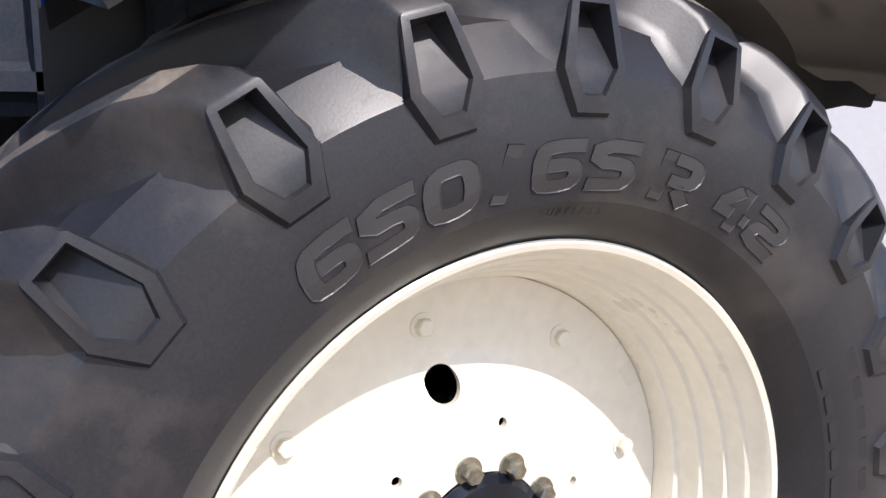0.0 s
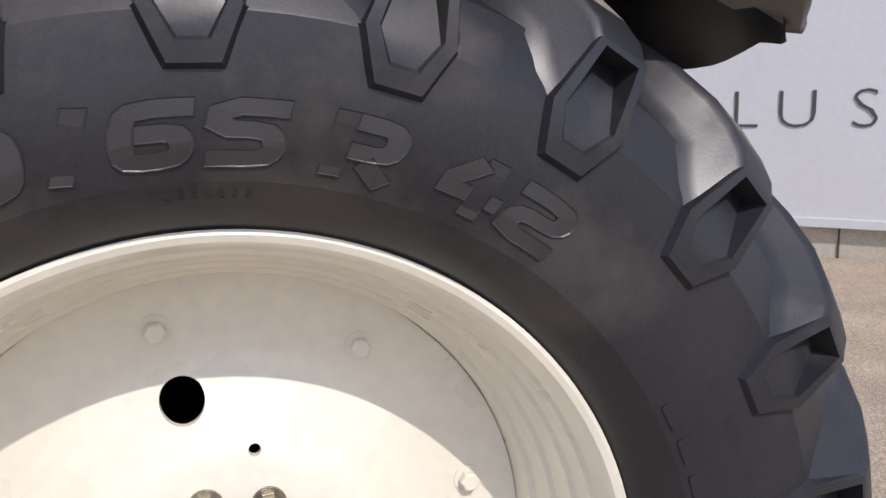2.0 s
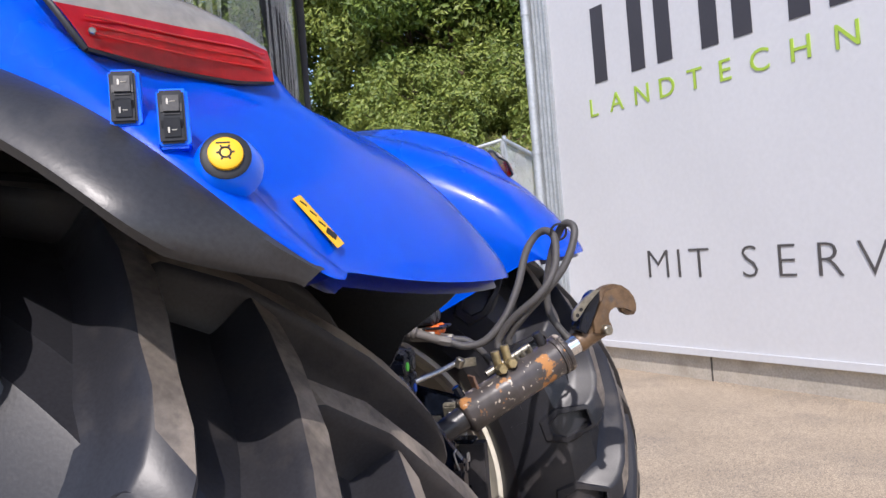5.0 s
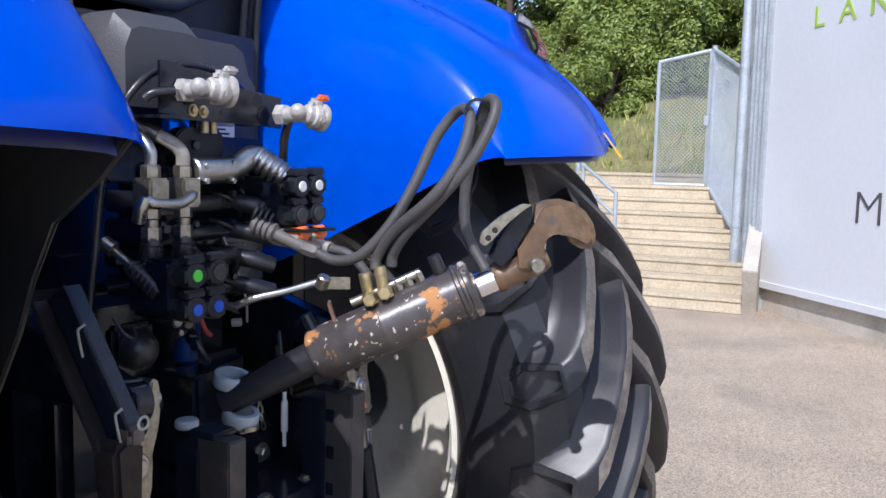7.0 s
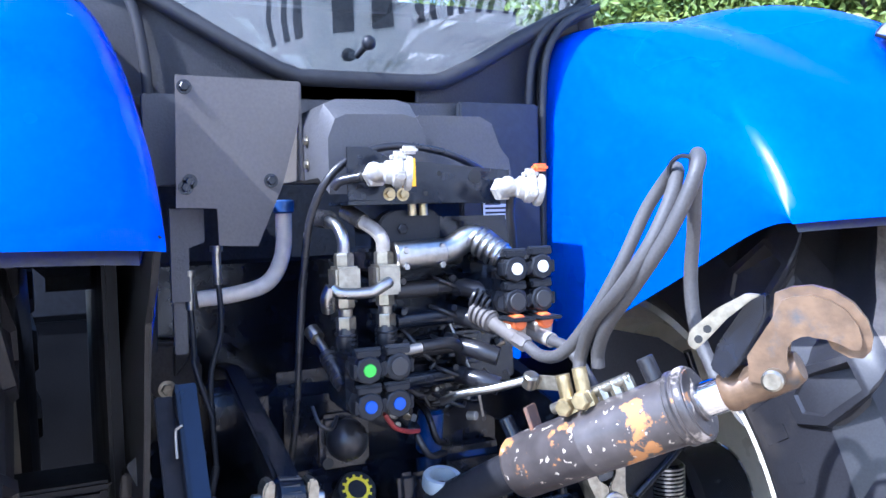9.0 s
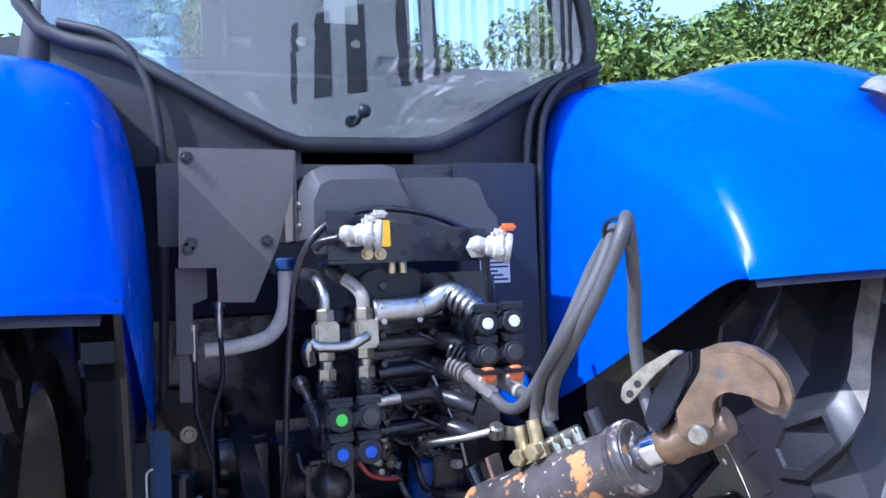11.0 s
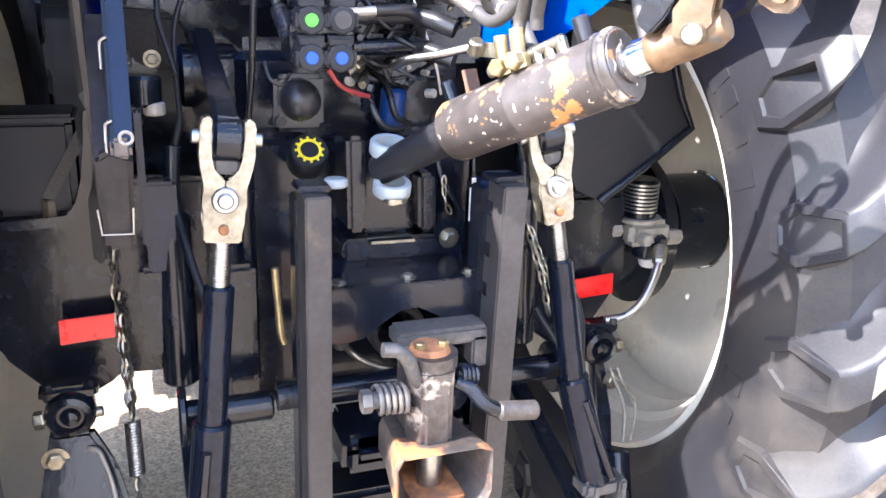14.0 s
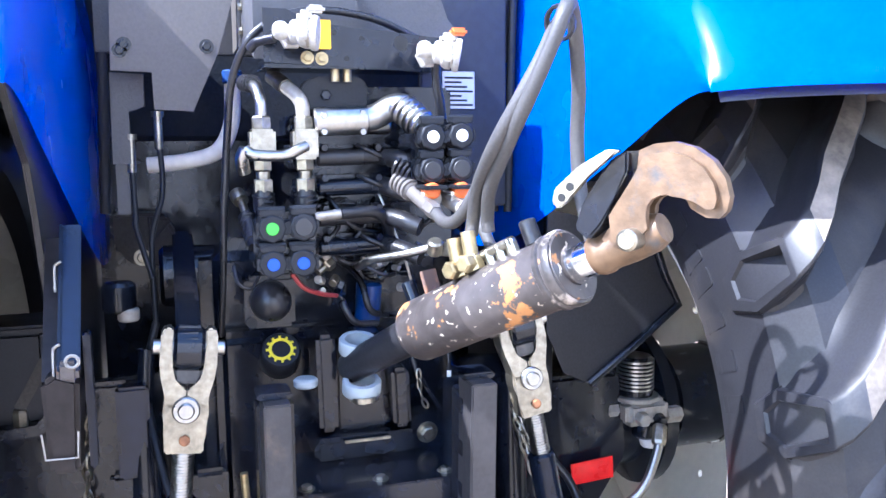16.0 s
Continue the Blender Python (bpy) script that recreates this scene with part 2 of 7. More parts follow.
def add_loft(bm, rows, closed=False, mat=0):
    """Joins rows of points into a sheet."""
    vs = [[bm.verts.new(p) for p in row] for row in rows]
    for a, b in zip(vs, vs[1:]):
        k = len(a)
        for j in range(k if closed else k - 1):
            f = bm.faces.new((a[j], a[(j + 1) % k], b[(j + 1) % k], b[j]))
            f.material_index = mat
    return vs


def text_mesh(word, size, shear=0.0, extrude=0.002, bold=0.0):
    """Letters as a bmesh, flat in x and y, with their middle at x = 0 and their foot at y = 0."""
    cu = bpy.data.curves.new("letters", "FONT")
    cu.body, cu.size, cu.shear, cu.extrude, cu.align_x = word, size, shear, extrude, "CENTER"
    cu.resolution_u, cu.offset = 3, bold
    ob = bpy.data.objects.new("letters", cu)
    scene.collection.objects.link(ob)
    bpy.context.view_layer.update()
    me = bpy.data.meshes.new_from_object(ob.evaluated_get(bpy.context.evaluated_depsgraph_get()))
    bpy.data.objects.remove(ob)
    bm = bmesh.new()
    bm.from_mesh(me)
    return bm


FACE_Y = Matrix(((1, 0, 0, 0), (0, 0, -1, 0), (0, 1, 0, 0), (0, 0, 0, 1)))   # x, y of a drawing -> x, z, seen from -y
FACE_X = Matrix(((0, 0, 1, 0), (1, 0, 0, 0), (0, 1, 0, 0), (0, 0, 0, 1)))    # x, y of a drawing -> y, z, seen from +x

# ---- the yard ----
bm = bmesh.new()
bmesh.ops.create_grid(bm, x_segments=60, y_segments=60, size=400, matrix=Matrix.Translation((0, 0, GROUND)))
tagged(part("ground", bm, ASPHALT), "pale sunlit worn asphalt yard", "ground", kind="structure")

# white wall, turned in plan, with its concrete foot
WALL = Matrix.Translation((0, 9.24, 0)) @ Matrix.Rotation(radians(-46.8), 4, "Z")
PANEL_FOOT = 0.27


def wall_box(x0, x1, y0, y1, z0, z1, bevel=0.004):
    return add_box(bmesh.new(), (x1 - x0, y1 - y0, z1 - z0), WALL @ Matrix.Translation(((x0 + x1) / 2, (y0 + y1) / 2, (z0 + z1) / 2)), bevel)


tagged(part("wall_white", wall_box(0.0, 22, 0, 0.3, PANEL_FOOT, 7.0), WHITE), "smooth white-painted building wall with dark lettering", "wall", kind="structure")
tagged(part("trim", wall_box(0.0, 22, -0.025, 0.3, PANEL_FOOT - 0.05, PANEL_FOOT + 0.03), WHITE), "white metal edge strip along the wall's foot", "trim", kind="structure")
tagged(part("wall_foot", wall_box(0.0, 22, 0.06, 0.4, GROUND - 0.3, PANEL_FOOT - 0.05), CONCRETE), "stained concrete plinth under the white wall", "plinth", kind="structure")

# ---- lettering on the wall ----
SIGN_DARK = surf("dark_sign_paint", (0.05, 0.047, 0.055), 0.5, vary=0.08, scale=2, bump=0)
SIGN_THIN = surf("grey_sign_paint", (0.075, 0.07, 0.07), 0.5, vary=0.08, scale=2, bump=0)
SIGN_GREEN = surf("lime_sign_paint", (0.36, 0.52, 0.06), 0.5, vary=0.08, scale=2, bump=0)
JOINT = surf("dark_joint", (0.08, 0.07, 0.06), 0.8, vary=0.1, bump=0)


def wall_letters(name, label, letters, foot, cap, material, wide=1.0, bold=0.0):
    board = thing(name, label, "sign")
    for ch, s in letters:
        bm = text_mesh(ch, cap / 0.73, 0.0, 0.004, bold)
        bm.transform(WALL @ Matrix.Translation((s, -0.006, foot)) @ FACE_Y @ Matrix.Diagonal((wide, 1, 1, 1)))
        part("letter", bm, material, board)
    return board


wall_letters("wall_slogan", "thin dark grey capital letters painted on white wall", (("M", 1.70), ("I", 2.03), ("T", 2.33), ("S", 3.01), ("E", 3.45), ("R", 3.92), ("V", 4.36), ("I", 4.69), ("C", 5.10), ("E", 5.60), ("P", 6.31), ("L", 6.71), ("U", 7.15), ("S", 7.68)), 1.08, 0.355, SIGN_THIN, 1.12, -0.010)
wall_letters("wall_word", "widely spaced lime green capital letters on white wall", (("L", 0.79), ("A", 1.22), ("N", 1.66), ("D", 2.06), ("T", 2.48), ("E", 2.89), ("C", 3.33), ("H", 3.80), ("N", 4.28), ("I", 4.72), ("K", 5.09)), 3.115, 0.235, SIGN_GREEN, 1.15)
logo = thing("wall_logo", "large dark grey upright bars of a logo on white wall", "sign")
for k in range(10):
    for dx in (-0.33, 0.33):
        bm = wall_box(1.31 + 1.09 * k + dx - 0.115, 1.31 + 1.09 * k + dx + 0.115, -0.008, -0.002, 3.51, 4.44, 0)
        part("bar", bm, SIGN_DARK, logo)
for k in range(9):
    tagged(part("trim", wall_box(4.93 + 2.6 * (k - 1) - 0.008, 4.93 + 2.6 * (k - 1) + 0.008, 0.05, 0.1, GROUND, PANEL_FOOT - 0.05, 0), JOINT), "dark joint between plinth blocks", "joint", kind="structure")

# grey metal corner with a downpipe at the wall's end
GALV = surf("grey_galvanised_steel", (0.42, 0.45, 0.47), 0.45, 0.35, vary=0.12, scale=6, bump=0.08, grain=30)
bm = bmesh.new()
prof = []
for k in range(5):
    x = -0.42 + 0.085 * k
    prof += [(x, -0.03), (x + 0.03, -0.03), (x + 0.042, 0.01), (x + 0.072, 0.01)]
prof += [(0.0, -0.03), (0.0, 0.3), (-0.42, 0.3)]
add_plate(bm, prof, 7.3, WALL @ Matrix.Translation((0, 0, -0.1)))
tagged(part("wall_corner", bm, GALV), "ribbed grey metal cladding at the wall's corner", "wall corner", kind="structure")
pipe = thing("downpipe", "grey metal rainwater downpipe standing beside the wall corner", "downpipe")
a, b = WALL @ Vector((-0.36, -0.1, 0.12)), WALL @ Vector((-0.36, -0.1, 7.0))
part("pipe", rod(a, b, 0.06), GALV, pipe, smooth=40)
part("foot_pipe", rod(WALL @ Vector((-0.36, -0.1, GROUND)), a + Vector((0, 0, 0.02)), 0.075, bevel=0.01), CONCRETE, pipe, "pale ceramic stand pipe", smooth=40)
for z in (0.9, 2.8, 4.7):
    part("clip", rod(WALL @ Vector((-0.36, -0.1, z)), WALL @ Vector((-0.36, -0.1, z + 0.05)), 0.068), GALV, pipe, smooth=40)

# concrete stairs up the bank
STAIR = Matrix.Translation((-0.1, 8.85, GROUND)) @ Matrix.Rotation(radians(6), 4, "Z")
RISE, TREAD = 0.175, 0.31
STONE = surf("worn_concrete_step", (0.48, 0.40, 0.28), 0.9, vary=0.2, scale=3, bump=0.6, grain=40, dirt=(0.27, 0.2, 0.12), dirt_at=0.55, dirt_scale=3, soft=0.2, per_object=0.12)
stairs = tagged(thing("stairs", "weathered pale concrete outdoor steps up a grassy bank", "stairs"), kind="structure")
for k in range(9):
    bm = add_box(bmesh.new(), (2.6, TREAD + 0.36, RISE - 0.03), STAIR @ Matrix.Translation((-1.3, TREAD * k + 0.25, RISE * k + RISE / 2 - 0.02)), 0.012)
    add_box(bm, (2.62, TREAD + 0.30, 0.05), STAIR @ Matrix.Translation((-1.3, TREAD * k + 0.20, RISE * (k + 1) - 0.022)), 0.012)
    for v in bm.verts:
        v.co += Vector(noise.noise_vector(v.co * 2.0)) * 0.006
    part("step", bm, STONE, stairs)
part("side_wall", add_box(bmesh.new(), (0.16, 3.2, 1.9), STAIR @ Matrix.Translation((0.08, 1.5, 0.45)) @ Matrix.Rotation(radians(28), 4, "X"), 0.01), CONCRETE, stairs)


# mesh gate and fence at the stair head
def mesh_panel(name, corners, parent, pitch=0.05):
    """Wire mesh in a frame of tube. corners: lower left, lower right, upper right, upper left."""
    a, b, c, d = (Vector(p) for p in corners)
    bm = bmesh.new()
    for p, q in ((a, b), (b, c), (c, d), (d, a)):
        add_rod(bm, p, q, 0.028, steps=8)
    fr = part(name, bm, GALV, parent)
    bm = bmesh.new()
    n = max(4, int((b - a).length / pitch))
    m = max(4, int((d - a).length / pitch))
    for i in range(-m, n):
        # diagonal wires both ways
        for flip in (0, 1):
            u0, v0, u1, v1 = i / n, 0.0, (i + m) / n, 1.0
            if u1 <= 0 or u0 >= 1:
                continue
            if u0 < 0:
                v0 = -u0 / (u1 - u0)
                u0 = 0.0
            if u1 > 1:
                v1 = v0 + (1 - u0) / (u1 - u0) * (v1 - v0)
                u1 = 1.0
            if flip:
                u0, u1 = 1 - u0, 1 - u1
            P = lambda u, v: (a.lerp(b, u)).lerp(d.lerp(c, u), v)
            add_rod(bm, P(u0, v0), P(u1, v1), 0.0035, steps=3)
    part("wire_mesh", bm, GALV, fr)
    return fr


gate = thing("gate", "grey steel mesh gate at the stair head, closed", "gate")
mesh_panel("gate_frame", ((-1.77, 10.95, 1.36), (-1.05, 10.98, 1.36), (-1.05, 10.98, 3.24), (-1.77, 10.95, 3.10)), gate)
part("latch", box((-1.10, 10.93, 2.2), (-1.04, 10.96, 2.34), 0.005), GALV, gate)
fence = thing("fence", "grey steel mesh fence stepping down beside the stairs", "fence")
mesh_panel("fence_frame", ((-1.0, 10.95, 1.36), (-0.22, 9.5, 0.62), (-0.22, 9.5, 2.7), (-1.0, 10.95, 3.24)), fence)
part("post", rod((-1.01, 10.97, 1.2), (-1.01, 10.97, 3.3), 0.035), GALV, fence)
for x, y, z, h in ((-3.4, 12.2, 1.2, 1.4), (-5.6, 12.5, 1.4, 1.4)):
    ob = tagged(part("fence_post", rod((x, y, z), (x, y, z + h), 0.05, bevel=0.01), GALV), "grey steel fence post on the bank", "post", "bank fence posts")
rail = thing("handrail", "white-painted tube handrail beside the steps", "handrail")
for dz in (0.0, 0.28, 0.55):
    part("rail", rod((-1.62, 8.75, 0.72 + dz), (-3.4, 10.1, 1.75 + dz), 0.022), GALV, rail)
for k in range(4):
    p = Vector((-1.62, 8.75, 0)).lerp(Vector((-3.4, 10.1, 0)), k / 3)
    z = 0.72 + 1.03 * k / 3
    part("post", rod((p.x, p.y, z - 0.9), (p.x, p.y, z + 0.57), 0.025), GALV, rail)

# grassy bank behind the yard
GRASSY = surf("dry_grass_soil", (0.20, 0.17, 0.07), 0.95, vary=0.35, scale=1.5, bump=0.8, grain=25, dirt=(0.10, 0.13, 0.03), dirt_at=0.48, dirt_scale=0.9, soft=0.2)


def bank_height(x, y):
    d = max(0.0, (y - 9.2 - 0.12 * max(0, -x - 1.5)) if x < 2.4 else 0.0)
    d2 = max(0.0, -x - 13.0) if y > -30 else 0.0
    h = 0.56 * min(d, 9.0) + (0.1 * max(0, d - 9)) if d < 2.6 else 1.46 + 0.42 * min(d - 2.6, 12)
    return max(h if d > 0 else 0.0, 0.25 * min(d2, 12)) + GROUND - 0.03


bm = bmesh.new()
rows = []
for j in range(46):
    y = 9.0 + j * 0.55
    rows.append([Vector((x, y, bank_height(x, y) + (0.07 * noise.noise(Vector((x * 0.8, y * 0.8, 0))) if y > 9.3 else -0.02))) for x in [-34 + 0.75 * i for i in range(44)] + [-1.75 if y < 11.6 else -0.9, -1.74 if y < 11.6 else 0.2]])
for row in rows:
    if row[0].y < 11.6:
        row[-1].z = GROUND - 0.4
add_loft(bm, rows)
tagged(part("bank", bm, GRASSY, smooth=60), "dry sunlit grass bank behind the yard", "bank", kind="structure")
bm = bmesh.new()
random.seed(4)
verts, faces = [], []
for k in range(9000):
    x, y = random.uniform(-14, 0.0), random.uniform(9.6, 20)
    if (y < 11.9 and x > -2.9):
        continue
    z = bank_height(x, y)
    h, a, w = random.uniform(0.12, 0.4), random.uniform(0, 6.28), random.uniform(0.006, 0.016)
    lean = Vector((random.uniform(-0.5, 0.5), random.uniform(-0.5, 0.5), 1)) * h
    p, s = Vector((x, y, z - 0.02)), Vector((math.cos(a), math.sin(a), 0)) * w
    i = len(verts)
    verts += [p - s, p + s, p + lean * 0.6 + s * 0.7, p + lean + Vector((0, 0, -0.2 * h)), p + lean * 0.6 - s * 0.7]
    faces.append((i, i + 1, i + 2, i + 3, i + 4))
me = bpy.data.meshes.new("grass")
me.from_pydata(verts, [], faces)
GRASS = surf("dry_green_grass", (0.27, 0.27, 0.08), 0.8, vary=0.5, scale=1.2, bump=0, grain=3, dirt=(0.13, 0.2, 0.04), dirt_at=0.5, dirt_scale=1.0)
me.materials.append(GRASS)
tagged(new("grass", me), "long dry and green grass on the bank", "grass", kind="stuff")


# trees and shrubs: trunk, limbs, leaf clumps
def leaf_material(name, a, b):
    m = surf(name, a, 0.55, vary=0.3, scale=2.0, bump=0, grain=9)
    n, l = m.node_tree.nodes, m.node_tree.links
    geo, ramp, mx = n.new("ShaderNodeNewGeometry"), n.new("ShaderNodeValToRGB"), n.new("ShaderNodeMix")
    ramp.color_ramp.elements[0].color, ramp.color_ramp.elements[1].color = (*a, 1), (*b, 1)
    l.new(geo.outputs["Random Per Island"], ramp.inputs[0])
    bs = n["Principled BSDF"]
    l.new(ramp.outputs[0], bs.inputs["Base Color"])
    bs.inputs["Transmission Weight"].default_value = 0.0
    bs.inputs["Subsurface Weight"].default_value = 0.0
    return m


LEAF = leaf_material("leaf_green", (0.05, 0.10, 0.012), (0.16, 0.22, 0.03))
LEAF2 = leaf_material("leaf_light", (0.09, 0.14, 0.02), (0.24, 0.28, 0.05))
BARK = surf("bark", (0.09, 0.065, 0.045), 0.9, vary=0.3, scale=6, bump=0.8, grain=30)


def build_tree(seed, height, spread, leaves, mat, leaf=0.13, low=0.12):
    rnd = random.Random(seed)
    t = thing("tree", "leafy green deciduous tree on the bank", "tree", "trees behind the yard")
    bm = bmesh.new()
    top = Vector((rnd.uniform(-0.3, 0.3), rnd.uniform(-0.3, 0.3), height * 0.75))
    add_tube(bm, [(0, 0, -0.4), top * 0.35 + Vector((0.08, 0, 0)), top * 0.7, top], 0.1, steps=8, n=3, radii=[0.14, 0.12, 0.1, 0.08, 0.05, 0.03])
    clumps = []
    for k in range(15):
        f = rnd.uniform(low, 0.95)
        a = rnd.uniform(0, 6.28)
        d = Vector((math.cos(a), math.sin(a), rnd.uniform(0.05, 0.7))) * spread * rnd.uniform(0.45, 1.0) * (1.1 - 0.55 * f)
        s = top * f
        add_tube(bm, [s, s + d * 0.5 + Vector((0, 0, 0.1)), s + d], 0.03, steps=5, n=2, radii=[0.04, 0.03, 0.02, 0.012])
        clumps += [(s + d, rnd.uniform(0.35, 0.7)), (s + d * 0.62, rnd.uniform(0.4, 0.75))]
    clumps.append((top + Vector((0, 0, height * 0.12)), 0.7))
    part("trunk", bm, BARK, t, smooth=60)
    verts, faces = [], []
    for k in range(leaves):
        c, r = rnd.choice(clumps)
        v = Vector((rnd.gauss(0, 1), rnd.gauss(0, 1), rnd.gauss(0, 0.8)))
        p = c + v.normalized() * r * spread * 0.42 * rnd.uniform(0.55, 1.0) ** 0.6
        if p.z < 0.05:
            p.z = 0.05 + rnd.uniform(0, 0.3)
        nrm = (v.normalized() + Vector((rnd.uniform(-1, 1), rnd.uniform(-1, 1), rnd.uniform(-0.4, 1.2)))).normalized()
        u = nrm.orthogonal().normalized()
        u.rotate(Matrix.Rotation(rnd.uniform(0, 6.28), 3, nrm))
        w = nrm.cross(u)
        s = leaf * rnd.uniform(0.6, 1.25)
        i = len(verts)
        verts += [p - u * s, p + w * s * 0.42 + nrm * s * 0.12, p + u * s, p - w * s * 0.42 + nrm * s * 0.12]
        faces += [(i, i + 1, i + 2), (i, i + 2, i + 3)]
    me = bpy.data.meshes.new("crown")
    me.from_pydata(verts, [], faces)
    me.materials.append(mat)
    crown = new("crown", me)
    crown.parent = t
    return t


kinds = [build_tree(1, 6.5, 3.0, 17000, LEAF, 0.105), build_tree(2, 5.5, 2.8, 17000, LEAF2, 0.10), build_tree(3, 7.5, 3.3, 17000, LEAF, 0.105)]
shrub = build_tree(7, 2.2, 1.5, 9000, LEAF2, 0.065, 0.02)
tagged(shrub, "dense green shrub growing on the bank", "shrub", "shrubs on the bank")
rnd = random.Random(5)
spots = []
for k in range(13):
    x = -13.5 + 1.75 * k * 0.9
    spots.append((x + rnd.uniform(-0.5, 0.5), 22.0 + rnd.uniform(-1.0, 1.0) - 0.15 * max(0, -x - 6)))
for k in range(13):
    a = radians(112 + 7.2 * k)
    spots.append((15.5 * math.cos(a) - 4, 15.0 * math.sin(a) + 1.0))
for k in range(12):
    a = radians(118 + 7.5 * k)
    spots.append((20 * math.cos(a) - 4, 19.0 * math.sin(a) + 1.0))
for k, (x, y) in enumerate(spots):
    s = rnd.uniform(0.85, 1.25)
    m = Matrix.Translation((x, y, bank_height(x, y) - 0.1)) @ Matrix.Rotation(rnd.uniform(0, 6.28), 4, "Z") @ Matrix.Scale(s, 4)
    if k < 3:
        kinds[k].matrix_basis = m
    else:
        c = copy_thing(kinds[k % 3], Matrix.Identity(4))
        c.matrix_basis = m
for k in range(40):
    x, y = rnd.uniform(-11, 0.2), rnd.uniform(15.0, 21.5)
    m = Matrix.Translation((x, y, bank_height(x, y) - 0.1)) @ Matrix.Rotation(rnd.uniform(0, 6.28), 4, "Z") @ Matrix.Scale(rnd.uniform(0.35, 0.7) if k < 16 else rnd.uniform(0.7, 1.2), 4)
    if k == 0:
        shrub.matrix_basis = m
    else:
        copy_thing(shrub, Matrix.Identity(4)).matrix_basis = m

# ---- the tractor ----
tractor = thing("tractor", "bright blue farm tractor with cream rims parked on asphalt", "tractor")
AXLE_Z = 0.88
WHEEL_Y = 0.93                     # middle of each rear tyre
LUGS = 22
WHEEL_X = {-1: 0.0, 1: 0.05}       # each wheel's middle along the tractor


def wheel_point(side, ang, r, u):
    """Angle in degrees round the axle, radius, and distance from the tyre's middle outwards."""
    a = radians(ang)
    return Vector((WHEEL_X[side] + r * math.cos(a), side * (WHEEL_Y + u), AXLE_Z + r * math.sin(a)))


def lathe_wheel(side, profile, steps, closed=False):
    """Turns (radius, u) pairs round the axle."""
    bm = bmesh.new()
    rows = []
    for i in range(steps):
        rows.append([bm.verts.new(wheel_point(side, 360 * i / steps, r, u)) for r, u in profile])
    k = len(profile)
    for i in range(steps):
        p, q = rows[i], rows[(i + 1) % steps]
        for j in range(k if closed else k - 1):
            bm.faces.new((p[j], q[j], q[(j + 1) % k], p[(j + 1) % k]))
    return bm


def carcass_r(u):
    """Radius of the tread's floor and of the shoulder facet at a distance from the middle."""
    u = abs(u)
    if u < 0.225:
        return 0.905 - 0.016 * (u / 0.225) ** 2
    return 0.889 - 0.43 * (u - 0.225) if u < 0.278 else 0.866 - 1.65 * (u - 0.278)


TYRE = [(0.530, 0.215), (0.552, 0.232), (0.560, 0.247), (0.570, 0.262), (0.59, 0.284), (0.62, 0.306), (0.66, 0.319), (0.70, 0.322), (0.74, 0.322), (0.775, 0.320), (0.797, 0.3185), (0.800, 0.317), (0.862, 0.2805), (0.866, 0.278), (0.876, 0.252), (0.889, 0.225), (0.899, 0.15), (0.903, 0.08), (0.905, 0.0)]


